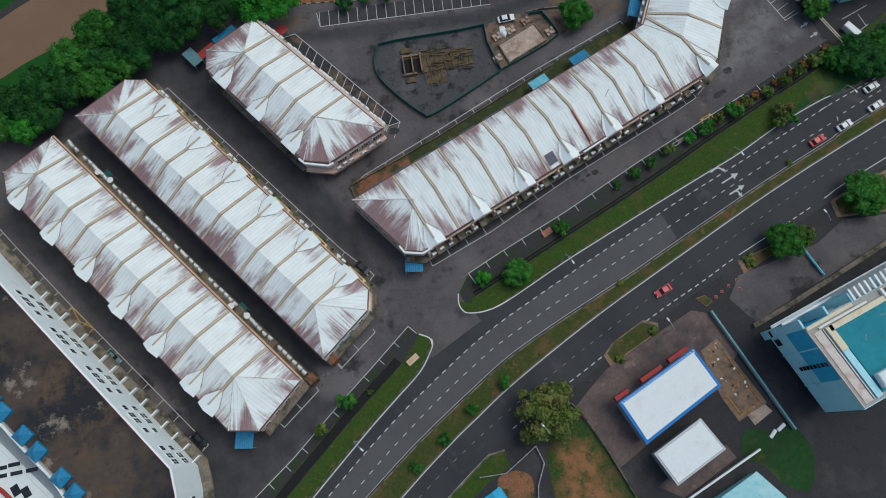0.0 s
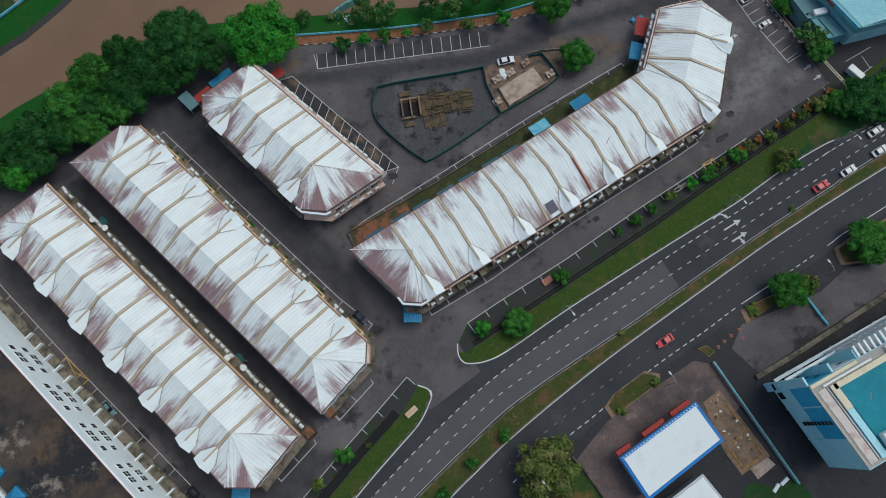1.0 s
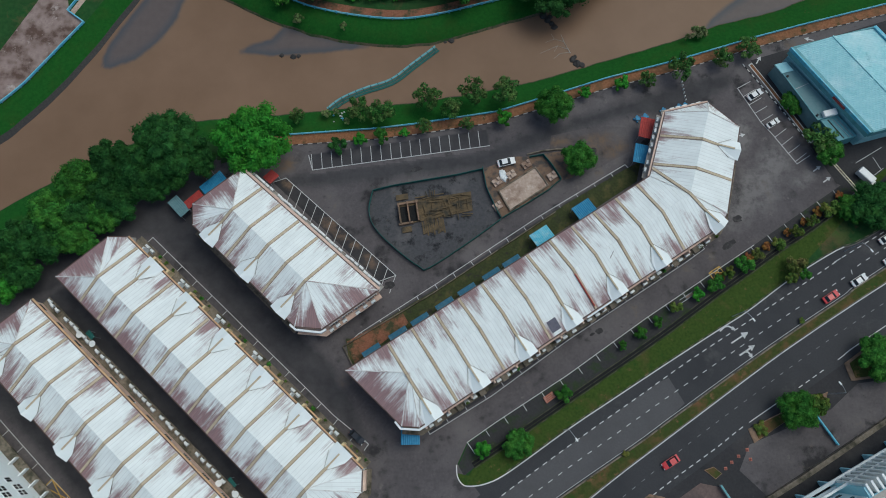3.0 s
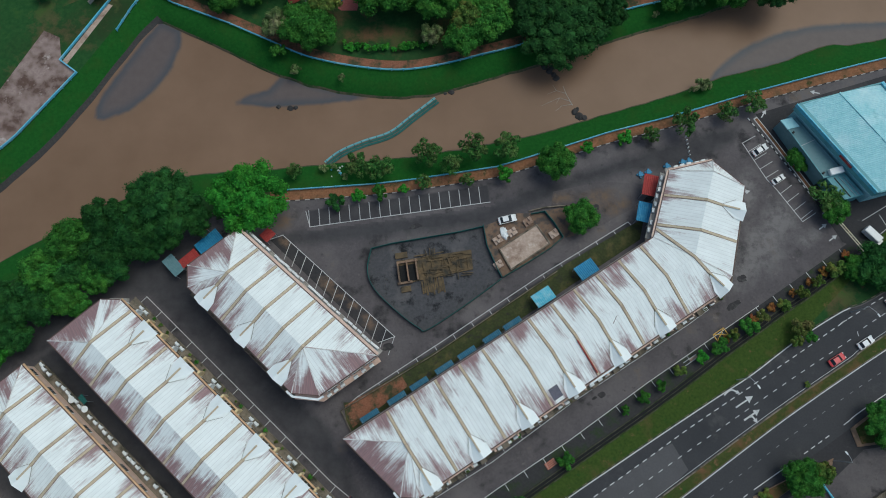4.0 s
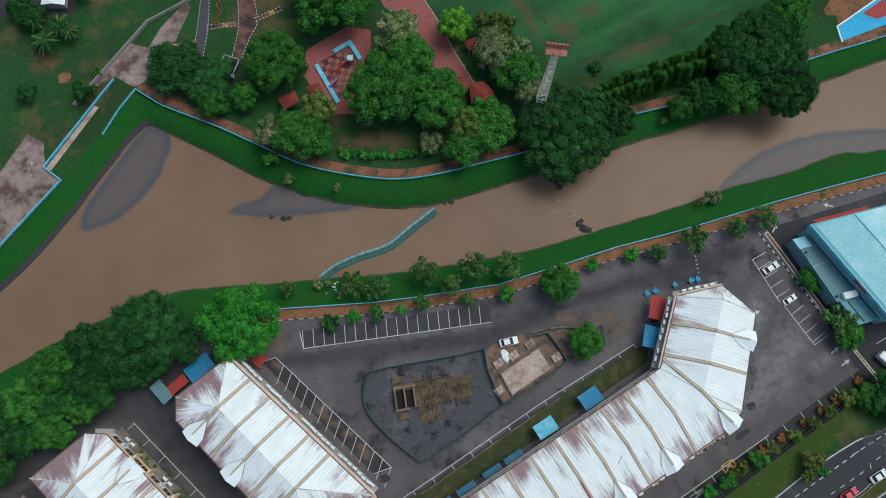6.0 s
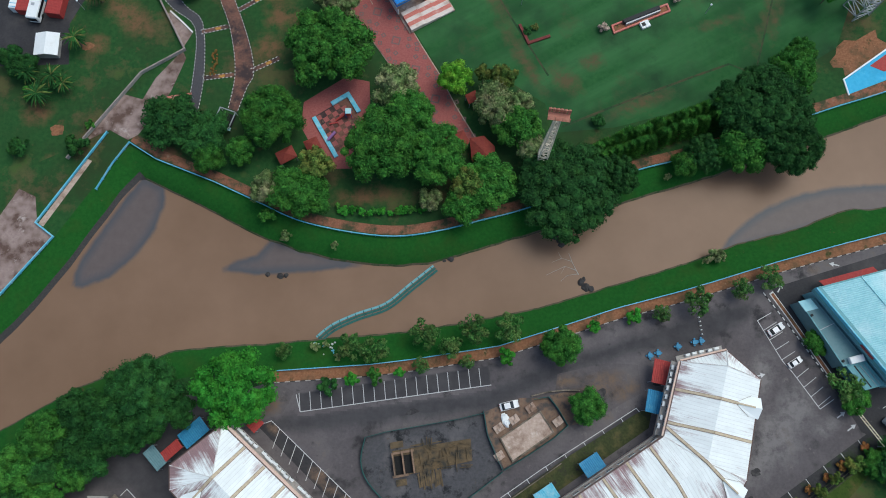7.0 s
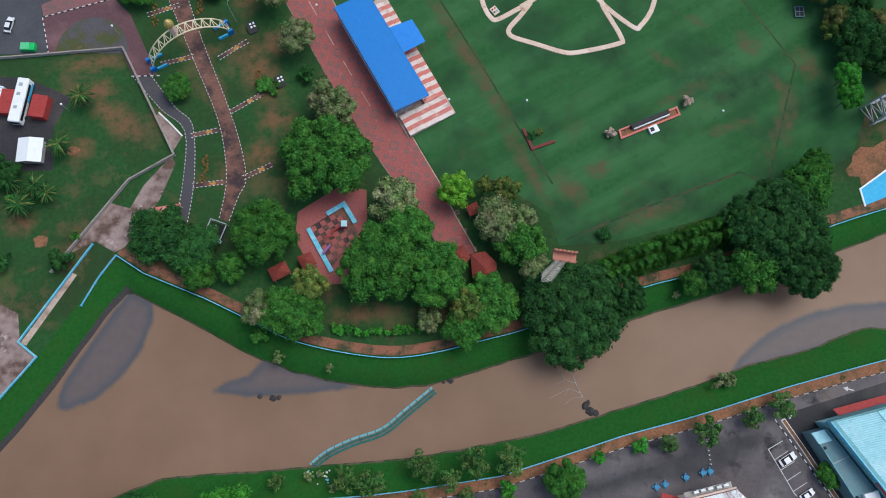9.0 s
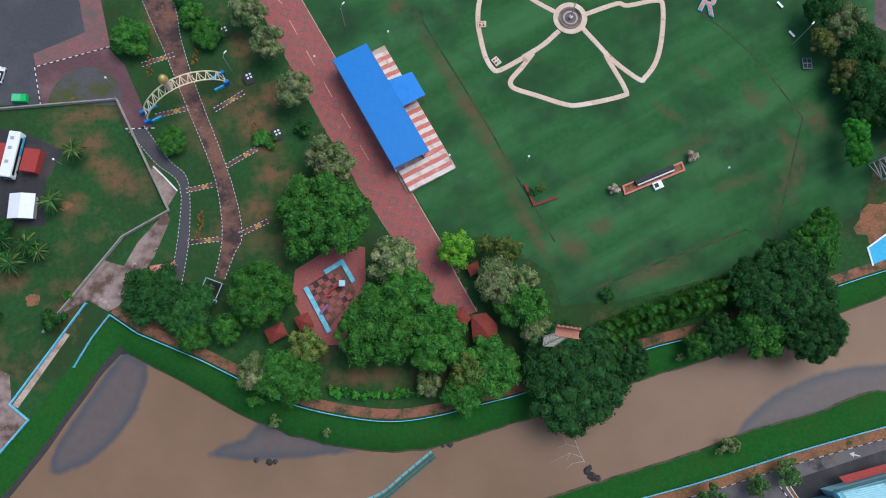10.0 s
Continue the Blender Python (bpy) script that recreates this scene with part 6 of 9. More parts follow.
for k in range(26):
    q = random.random()
    x, y = 59.5 + 8 * q + random.uniform(-1.8, 3.2), 19.4 - 12.5 * q + random.uniform(-2.0, 2.0)
    part("rubble", box(turn(x, y, 0.08, random.uniform(0, 3)), random.uniform(0.25, 0.8), random.uniform(0.2, 0.5), random.uniform(0.12, 0.3), 0.04), random.choice((M_WHITE, M_SLAB, M_KERBB, M_LEDGE)), found, "loose rubble")
for x, y, a in ((73.0, 0.1, 0.9), (75.0, 1.5, 0.7)):
    tagged(part("bench", box(turn(x, y, 0, a), 2.2, 0.8, 0.6, 0.06), M_WHITE), "white concrete bench on the grass", "bench", "benches")
low_b = thing("low_house", "low pale roofed house at the yard's end", "house")
part("wall", prism([(57.5, -14), (67, -8.4), (74, -15), (66, -24)], 0, 3.6), M_PALEBLUE, low_b)
part("roof", prism([(57, -14.2), (67, -7.8), (74.6, -15), (66, -24.6)], 3.6, 3.9), M_PALEBLUE, low_b, "pale blue sheet roof")

rail_fence("boundary_fence", [(28.2, 7.2), (31.0, 4.0), (35.1, -2.2), (38.5, -8.1), (41.2, -13.1), (48, -25)], M_LEDGE, "low stained fence beside the bare earth", 1.0, 2.6, 0.18)
rail_fence("pipe_fence", [(85.0, 43.2), (89.3, 36.3)], M_CYAN, "pale blue pipe barrier across the forecourt", 1.0, 2.6, 0.3)
rail_fence("pipe_fence", [(7.0, -8.6), (12.7, -7.8), (19.6, -2.0), (21.3, -5.7), (19.8, -10.5), (19.4, -22)], M_STEEL, "thin grey pipe fence round a bare plot", 1.0, 2.4, 0.1)
part("bare_earth", prism(smooth([(11.2, -8.6), (15, -7.2), (18.4, -8.6), (18.9, -13.0), (18.6, -22), (6, -22), (8.6, -14), (10.6, -11.4)], 3, True), 0, 0.04), M_SOIL, south, "bare red earth plot")
strip_s = thing("planted_strip", "green planted strip behind a stained roadside kerb", "verge", kind="structure")
part("grass", prism([(-26, -41), (-15, -29.2), (0.7, -12.4), (9.2, -4.0), (12.6, -3.0), (13.6, -6.4), (9.5, -9.2), (4.4, -14), (-8, -30), (-18, -41)], -0.1, 0.16), M_VERGE, strip_s)
part("kerb", ribbon([(-15, -29.0), (0.7, -12.2), (9.2, -3.8), (12.6, -2.8)], 0.2, -0.2, -0.1, 0.22), M_LEDGE, strip_s)
tarp = thing("tarpaulin", "bright blue tarpaulin over stacked goods", "tarpaulin", at=(10.4, -13.2, 0.04))
tarp.rotation_euler.z = radians(35)
bm = bmesh.new()
rows = [[bm.verts.new((-2.2 + 0.55 * i, -1.7 + 0.68 * j, max(0.05, 1.3 - 0.22 * abs(i - 4) - 0.3 * abs(j - 2.5) + 0.25 * noise.noise((i * 0.8, j * 0.8, 2.0))))) for j in range(6)] for i in range(9)]
for r, q in zip(rows, rows[1:]):
    for j in range(5):
        bm.faces.new((r[j], q[j], q[j + 1], r[j + 1]))
part("sheet", bm, M_MIDBLUE, tarp)
for x, y in ((63.5, 31.5), (65.0, 32.8), (66.7, 34.1), (68.8, 35.5), (69.3, 33.4)):
    bm = bmesh.new()
    tube(bm, (0, 0, 0.08), (0, 0, 0.85), 0.28, 0.06, 10)
    add_box(bm, Matrix.Identity(4), 0.7, 0.7, 0.08)
    tagged(part("traffic_cone", bm, M_ORANGE), "faded orange traffic cone on the asphalt", "cone", "traffic cones").location = (x, y, 0.03)


# ---- pale blue hall at the north-east ----
hall = thing("hall", "large hall under pale blue ribbed roof sheets", "building")
HA = math.atan2(-21.6, 15.6)
H0 = Vector((87.4, 130.9))
HX, HY = Vector((math.cos(HA), math.sin(HA))), Vector((0.969, 0.249))


def at_h(u, v):
    q = H0 + HX * u + HY * v
    return (q.x, q.y)


part("wall", prism([at_h(0, 0.2), at_h(27.2, 0.2), at_h(27.2, 21.4), at_h(0, 21.4)], 0, 8.5), M_PALEBLUE, hall)
bm = bmesh.new()
rows = []
for k in range(108):
    u, h = -0.1 + 0.256 * k, 0.07 * (k % 2)
    rows.append([bm.verts.new((*at_h(u, v), z + h)) for v, z in ((0.5, 8.8), (9.7, 10.3), (21.2, 8.7))])
for r, q in zip(rows, rows[1:]):
    for j in range(2):
        bm.faces.new((r[j], q[j], q[j + 1], r[j + 1]))
part("roof", bm, M_PALEBLUE, hall, "ribbed pale blue roof sheets")
bm = bmesh.new()
for u0, u1 in ((-0.2, 13.8), (14.2, 27.3)):
    bar(bm, (*at_h(u0, 9.7), 10.36), (*at_h(u1, 9.7), 10.36), 0.34)
part("ridge_cap", bm, M_PALEBLUE, hall)
part("fascia", ribbon([at_h(-0.5, 0.2), at_h(27.4, 0.0)], 0.4, -0.6, 6.4, 9.1), M_FASCIA, hall, "teal gutter fascia")
part("gutter", ribbon([at_h(-0.5, -0.4), at_h(27.4, -0.6)], 0.16, -0.16, 8.0, 9.2), M_CYAN, hall)
part("parapet", prism([at_h(-0.5, 0.3), at_h(-0.1, 0.3), at_h(-0.1, 21.9), at_h(-0.5, 21.9)], 6.4, 9.2), M_FASCIA, hall)
part("parapet", prism([at_h(-0.5, 21.3), at_h(27.4, 21.3), at_h(27.4, 22.1), at_h(-0.5, 22.1)], 6.0, 9.3), M_CYAN, hall)
part("parapet", prism([at_h(27.25, 0.0), at_h(27.65, 0.0), at_h(27.65, 21.9), at_h(27.25, 21.9)], 6.4, 9.0), M_FASCIA, hall)
part("name_board", ribbon([at_h(15.4, -0.75), at_h(19.4, -0.77)], 0.1, -0.14, 7.9, 8.6), M_RED, hall, "narrow red board on the fascia")
part("annex", prism([at_h(1.6, -4.1), at_h(19.5, -6.2), at_h(19.5, -0.6), at_h(1.6, -0.4)], 0, 5.0), M_ANNEX, hall, "grey-teal flat-roofed lean-to")
part("annex_coping", ribbon([at_h(19.35, -0.8), at_h(19.35, -6.05), at_h(1.75, -3.95), at_h(1.75, -0.6)], 0.12, -0.12, 5.0, 5.16), M_FASCIA, hall)
part("roof_seam", ribbon([at_h(9.6, -4.8), at_h(8.9, -0.7)], 0.07, -0.07, 5.0, 5.04), M_STEEL, hall)
part("annex", prism([at_h(19.5, -5.3), at_h(26.3, -5.6), at_h(26.3, -0.6), at_h(19.5, -0.6)], 0, 4.7), M_FASCIA, hall, "teal lean-to")
part("roof_drain", ribbon([at_h(20.0, -3.7), at_h(26.0, -3.9)], 0.16, -0.16, 4.7, 4.74), M_KERBB, hall, "dark roof drain")
bm = bmesh.new()
for v in (-2.6, -1.6):
    bar(bm, (*at_h(20.2, v), 4.8), (*at_h(26.0, v), 4.8), 0.1)
part("pipe", bm, M_STEEL, hall)
part("porch_roof", prism([at_h(1.5, -4.4), at_h(4.4, -4.6), at_h(4.4, -1.5), at_h(1.5, -1.4)], 5.0, 5.35), M_PALEBLUE, hall)
bm = bmesh.new()
quad = [bm.verts.new(p) for p in ((*at_h(-2.2, 4.6), 3.0), (*at_h(-0.5, 4.6), 3.5), (*at_h(-0.5, 18.4), 3.5), (*at_h(-2.2, 18.4), 3.0))]
top = [bm.verts.new(v.co + Vector((0, 0, 0.12))) for v in quad]
for f in (quad[::-1], top, *[[quad[k], quad[(k + 1) % 4], top[(k + 1) % 4], top[k]] for k in range(4)]):
    bm.faces.new(f)
part("awning", bm, M_RED, hall, "red awning over the entrance")
part("cooling_unit", box(turn(*at_h(18.6, -2.6), 5.0, radians(14)), 3.4, 1.6, 1.1, 0.1), M_WHITE, hall)
for u, v in ((5.6, -4.0), (18.2, -5.4)):
    part("vent", box(turn(*at_h(u, v), 5.0, HA), 0.5, 0.5, 0.5), M_KERBB, hall)
east_yard = paved("east_yard", [(80.5, 132.6), (118, 143.8), (150, 150), (150, 110), (103, 96.4), (98.0, 98.8), (84.3, 125.6)], M_LANE, "dark asphalt yard round the hall", "yard", 0.045)
hedge_strip = thing("planted_strip", "kerbed planting strip between the yards", "verge", kind="structure")
part("kerb", ribbon([(80.2, 131.6), (84.4, 124.9), (93.4, 109.8)], 0.55, -0.55, 0, 0.18), M_KERBW, hedge_strip)
part("soil", ribbon([(80.4, 131.3), (84.4, 124.9), (93.2, 110.1)], 0.35, -0.35, 0.1, 0.24), M_SOIL, hedge_strip)
gantry = thing("gate_beam", "long tan height barrier beam over the entrance", "barrier")
bm = bmesh.new()
for d in (-0.35, 0.35):
    bar(bm, (94.0 + d, 106.0, 3.4), (101.2 + d, 95.6, 3.4), 0.14)
for k in range(12):
    t = k / 11
    bar(bm, (93.65 + 7.2 * t, 106.0 - 10.4 * t, 3.4), (94.35 + 7.2 * t, 106.0 - 10.4 * t, 3.4), 0.1)
part("beam", bm, M_CREAM, gantry)
for x, y in ((94.0, 106.0), (101.2, 95.6)):
    part("post", box(Matrix.Translation((x, y, 0)), 0.25, 0.25, 3.4), M_STEEL, gantry)



# ---- park paving ----
def edged(pts_l, pts_r, mat, name, label, kerb=True, z=0.05):
    """A path between two lines with black and white kerb stones along both."""
    ob = thing(name, label, "path", kind="structure")
    part("surface", prism(pts_l + pts_r[::-1], -0.2, z), mat, ob)
    if kerb:
        for k, km in ((0, M_KERBW), (1, M_KERBB)):
            bm = bmesh.new()
            for line in (pts_l, pts_r):
                for x, y, a in along(line, 1.0, 0.5 * k):
                    add_box(bm, turn(x, y, 0, a), 0.5, 0.13, 0.15)
            part("kerb_stones", bm, km, ob, ("white painted kerb stones", "black painted kerb stones")[k], "stuff")
    return ob


DW = smooth([(-88, 277), (-76.2, 251.5), (-69.4, 237.4), (-62.6, 222.3), (-55.3, 206.1), (-52.6, 196.1), (-51.8, 187.7), (-53.0, 179.4)], 4)
DE = smooth([(-80, 277), (-68.2, 251.6), (-65.2, 240.0), (-59.7, 225.3), (-52.7, 209.0), (-48.6, 197.5), (-47.0, 189.1), (-48.6, 184.9), (-50.6, 178.4)], 4)
edged(DW, DE, M_DRIVE, "drive", "reddish brown drive between striped kerbs")
edged(smooth([(-76.9, 216.2), (-69.2, 207.5), (-62.9, 201.8), (-62.4, 189.0), (-63.6, 177.3)], 4), smooth([(-72.7, 217.0), (-65.8, 208.2), (-61.0, 203.2), (-59.7, 189.1), (-60.8, 176.7)], 4), surf("path_asphalt", (0.06, 0.058, 0.064), (0.08, 0.076, 0.082), (0.1, 0.09, 0.09), 0.2, 2.0, 0.85, 0.3), "footpath", "grey asphalt footpath between striped kerbs")
for a, b in (((-61.0, 200.6), (-54.2, 202.2)), ((-59.8, 187.6), (-52.0, 188.6)), ((-47.4, 189.8), (-40.6, 193.2)), ((-51.6, 207.0), (-44.0, 211.8)), ((-55.4, 221.6), (-48.6, 226.2)), ((-70.0, 219.8), (-61.8, 222.0)), ((-74.5, 233.5), (-66.5, 236.4))):
    n = Vector((-(b[1] - a[1]), b[0] - a[0])).normalized() * 0.55
    edged([(a[0] + n.x, a[1] + n.y), (b[0] + n.x, b[1] + n.y)], [(a[0] - n.x, a[1] - n.y), (b[0] - n.x, b[1] - n.y)], M_DRIVE, "footpath", "short brown link path between striped kerbs", z=0.062)
    m = (Vector(a) * 0.4 + Vector(b) * 0.6)
    bm = box(turn(m.x, m.y, 0.02, math.atan2(b[1] - a[1], b[0] - a[0])), 1.5, 0.85, 0.07)
    tagged(part("speed_hump", bm, M_HUMP), "yellow painted speed hump on the path", "speed hump", "speed humps")
BRICK_L = [(-61, 277), (-47.2, 251.7), (-27.1, 215.0), (-18.4, 200.5), (-9.9, 187.8), (0.0, 173.4), (1.5, 168)]
BRICK_R = [(-49, 277), (-35.1, 251.8), (-24.9, 233.9), (-10.2, 207.8), (-3.8, 196.3), (0.7, 188.5), (2.0, 185.5), (4.7, 179.9), (9.6, 171.2)]
promenade = paved("promenade", BRICK_L + BRICK_R[::-1], M_PLAZA, "wide red paver promenade with grey square inlays", "promenade", 0.06)
part("edge", ribbon(BRICK_R, 0.12, -0.12, 0, 0.16), M_SLAB, promenade)
part("edge", ribbon(BRICK_L, 0.12, -0.12, 0, 0.16), M_LEDGE, promenade)
mid = [((a[0] + b[0]) / 2, (a[1] + b[1]) / 2) for a, b in zip([(-54.5, 264), (-41.2, 251.7), (-26.0, 224.4), (-14.3, 204.2), (-6.9, 192.0), (1.0, 179.5), (5.0, 171)], [(-54.5, 264), (-41.2, 251.7), (-26.0, 224.4), (-14.3, 204.2), (-6.9, 192.0), (1.0, 179.5), (5.0, 171)])]


def inlay(x, y, s, a, hole):
    o = [(s / 2 * math.cos(a + k * math.pi / 2), s / 2 * math.sin(a + k * math.pi / 2)) for k in range(4)]
    bm = bmesh.new()
    add_ribbon(bm, [(x + p, y + q) for p, q in o], hole / 2, -hole / 2, 0.03, 0.075, True)
    part("inlay", bm, M_PAVEGREY, promenade)


for i, (x, y, a) in enumerate(along(mid, 9.6, 3.0)):
    inlay(x, y, 2.6, a, 0.35)
    n = (-math.sin(a), math.cos(a))
    for s in (-1, 1):
        for j, (fw, sd) in enumerate(((-4.6, 3.4), (-1.6, 3.9), (1.4, 3.2), (3.6, 4.1), (-3.0, 2.0), (3.0, 1.9))):
            inlay(x + math.cos(a) * fw + n[0] * sd * s, y + math.sin(a) * fw + n[1] * sd * s, 1.1, a + 0.2 * j, 0.3)
for k in range(7):
    x, y, a = along(mid, 9.6, 7.8)[k]
    part("inlay_line", box(turn(x, y, 0.03, a), 4.6, 0.22, 0.045), M_SLAB, promenade)
FIELD = [(-48.6, 277), (-35.0, 252.2), (-10.0, 207.8), (1.2, 188.9), (14.0, 189.5), (27.5, 180.5), (29.7, 172.6), (45, 174), (62, 178.5), (84, 184), (104, 196), (112, 215), (116, 277)]
WORN_F = ((33, 187, 5.0, 3.0, -0.8), (80.5, 226, 4.0, 2.6, -0.7), (22, 193, 12, 1.8, -1.05), (8, 222, 26, 2.2, -1.05), (40, 192, 4, 2, 0.4), (73, 203, 7, 1.2, 0.3), (86.6, 206, 11, 1.2, 1.2), (52, 180.6, 10, 2.0, 0.38),
          (88, 214, 5, 1.6, -0.9), (-11, 250, 3.2, 2.4, 0.4), (95.0, 220.3, 3.0, 5.0, 0.5), (89.1, 204.0, 1.2, 8, -0.25), (67.4, 232.4, 3.5, 1.2, -0.5), (58, 221.5, 5, 1.2, -0.6), (64, 213, 12, 1.0, 0.45))
field = tagged(part("field", gridded(FIELD, 0.03, 1.6, WORN_F), M_FIELD), "broad mown parade field with worn patches", "lawn", kind="structure")
M_DRAIN = surf("field_drain", (0.02, 0.05, 0.02), (0.03, 0.066, 0.026), (0.075, 0.065, 0.032), 0.2, 2.0, 0.95, 0.4, (0.45, 0.6))
for pts, w in (([(-5.7, 249), (11.7, 219.3), (18.2, 207), (28.6, 188.2)], 0.5), ([(31.5, 174.2), (54.2, 183.4), (75.5, 191.4)], 0.6), ([(75.5, 191.4), (82.5, 188.4)], 0.4), ([(92.0, 220.4), (82, 188.4)], 0.5), ([(68.3, 249), (80, 238), (92.0, 220.4)], 0.4)):
    part("drain", ribbon(smooth(pts, 3), w / 2, -w / 2, 0.0, 0.05), M_DRAIN, field, "shallow dark field drain")
M_WORN = surf("worn_turf", (0.075, 0.06, 0.026), (0.105, 0.075, 0.032), (0.03, 0.075, 0.022), 0.35, 1.2, 0.95, 0.6, (0.42, 0.62), 0.1)
random.seed(21)
patches = 0


def patch(x, y, rx, ry, a, mat=M_WORN, owner=None, lab="worn earth patch in the grass", z=0.045):
    global patches
    patches += 1
    z += 0.004 * (patches % 12)
    pts = []
    for k in range(18):
        t = k * math.tau / 18
        r = 1 + 0.45 * noise.noise((x + 1.7 * math.cos(t), y + 1.7 * math.sin(t), 3.0))
        u, v = rx * r * math.cos(t), ry * r * math.sin(t)
        pts.append((x + u * math.cos(a) - v * math.sin(a), y + u * math.sin(a) + v * math.cos(a)))
    part("bare_patch", prism(pts, 0, z), mat, owner or field, lab)


WORN_L = ((-45, 217, 5, 10, 0.5), (-41, 226, 5, 4, 0.3), (-40, 205, 5, 4, 0.2), (-43.5, 196, 4.5, 4, 0.4), (-87, 220, 10, 2.4, 0.1), (-80, 205, 9, 4, -0.7), (-85, 212, 4, 4, 0), (-96, 165, 2.4, 2.2, 0), (-88, 197, 3.4, 3, 0),
          (-18, 156, 9, 2.2, 0.1), (-69, 168.6, 7, 2, -0.4), (-101, 178, 4, 3, 0.3), (-72, 245, 3, 6, 0.4), (-50, 238, 3, 5, 0.3), (45, 165, 7, 2, 0.35), (60, 171.5, 7, 2, 0.35), (-56, 214, 2, 6, 0.4), (-35, 232, 3, 4, 0.4))
LAWN = [(x, n_top(x) + 2.2) for x in range(-72, 121, 6)]
lawn = tagged(part("park_lawn", gridded([(-82, 173.5)] + LAWN + [(120, 277), (-130, 277), (-130, 150)], 0.014, 1.6, WORN_L), M_GRASS), "park lawn with bare brown earth patches", "lawn", kind="structure")
walkway = paved("landing", [(-65.8, 195.6), (-64.6, 193.2), (-67.8, 184.0), (-71.0, 178.6), (-75.2, 172.2), (-77.6, 170.9), (-82.4, 173.6), (-88.2, 170.6), (-79.6, 183.2), (-74.8, 181.8), (-72.0, 187.6), (-67.3, 193.4)], M_STONEWALK, "bleached pinkish concrete walkway", "path", 0.07)
paved("landing", [(-97.8, 149.6), (-93.4, 145.9), (-106.5, 128.8), (-112, 123.4), (-118, 132), (-103.2, 158.2), (-99.0, 156.2)], M_STONEWALK, "cracked bleached concrete landing by the river", "path", 0.05)
paved("landing", [(-65.7, 196.0), (-63.5, 200.2), (-69.5, 206.2), (-70.7, 206.0)], M_STONEWALK, "bleached concrete wedge beside the footpath", "path", 0.066)
tagged(part("kerb_line", ribbon([(-69.7, 206.7), (-66.4, 203.6), (-63.4, 200.5)], 0.2, -0.2, 0, 0.2), M_KERBW), "broad white painted kerb beside the footpath", "kerb", kind="structure")
tagged(part("ramp", prism([(-97.6, 149.2), (-87.2, 165.9), (-86.0, 165.4), (-96.2, 148.6)], -0.6, 0.05), M_SLAB), "tan concrete ramp inside the railing", "ramp", kind="structure")
plaza = paved("playground_floor", [(-33.9, 181.0), (-23.4, 187.9), (-17.3, 186.6), (-16.9, 177.2), (-20.6, 167.4), (-21.4, 163.2), (-25.6, 163.2), (-30.6, 167.6), (-34.4, 174.3)], M_PLAZA, "red paved playground floor", "playground", 0.06)
part("soft_floor", prism([(-31.2, 177.0), (-22.9, 182.4), (-18.8, 175.4), (-25.6, 166.8)], 0, 0.08), M_DRIVE, plaza, "dark brown soft play floor")
for i in range(6):
    for j in range(7):
        if (i + j) % 2 == 0:
            q = Vector((-30.4, 176.6)) + Vector((0.83, 0.55)) * (1.35 * i + 0.5) + Vector((0.52, -0.85)) * (1.35 * j + 0.2)
            part("tile", box(turn(q.x, q.y, 0.07, radians(33)), 1.3, 1.3, 0.025), M_PLAZA, plaza)
for pts in ([(-26.8, 180.4), (-22.7, 183.0), (-19.8, 178.2)], [(-31.2, 176.8), (-25.2, 166.2)]):
    w = thing("play_wall", "low bright blue seat wall of the playground", "wall", "playground walls")
    part("seat", ribbon(pts, 0.55, -0.55, 0, 0.55), M_CYAN, w)
play = thing("play_frame", "red and blue climbing frame with a slide", "play frame", at=(-23.0, 176.8, 0.08))
for u, v in ((0, 0), (1.4, 0), (0, 1.4), (1.4, 1.4)):
    part("post", box(Matrix.Translation((u, v, 0)), 0.15, 0.15, 2.4), M_DEEPBLUE, play)
part("roof", box(Matrix.Translation((0.7, 0.7, 2.4)), 1.5, 1.5, 0.2, 0.08), M_PALEBLUE, play)
part("platform", box(Matrix.Translation((0.7, 0.7, 1.1)), 1.5, 1.5, 0.12), M_RED, play)
bm = bmesh.new()
bar(bm, (0, 0.6, 1.2), (-2.6, -1.0, 0.3), 0.5)
part("slide", bm, M_RED, play)
bm = bmesh.new()
bar(bm, (-1.8, -2.0, 1.6), (-4.0, -2.4, 1.6), 0.35)
for u in (-1.9, -3.9):
    bar(bm, (u, -2.2, 0), (u, -2.2, 1.6), 0.14)
part("swing_beam", bm, M_RED, play)
bm = bmesh.new()
bar(bm, (-2.6, -4.2, 0.8), (-4.4, -6.4, 0.8), 0.6)
part("tunnel", bm, surf("purple_plastic", (0.2, 0.09, 0.25), (0.26, 0.13, 0.32), None, 0.5, 2.0, 0.5, 0.1), play)


def hip_roof(name, poly, z, rise, mat, label, category="pavilion"):
    ob = thing(name, label, category)
    c = Vector((sum(p[0] for p in poly) / len(poly), sum(p[1] for p in poly) / len(poly)))
    bm = bmesh.new()
    top = bm.verts.new((c.x, c.y, z + rise))
    vs = [bm.verts.new((*p, z)) for p in poly]
    lo = [bm.verts.new((*p, z - 0.2)) for p in poly]
    for i in range(len(vs)):
        bm.faces.new((vs[i], vs[(i + 1) % len(vs)], top))
        bm.faces.new((lo[i], lo[(i + 1) % len(vs)], vs[(i + 1) % len(vs)], vs[i]))
    bmesh.ops.recalc_face_normals(bm, faces=bm.faces[:])
    part("roof", bm, mat, ob)
    for p in poly:
        q = c + (Vector(p) - c) * 0.85
        part("post", box(Matrix.Translation((q.x, q.y, 0)), 0.2, 0.2, z), M_STEEL, ob)
    return ob


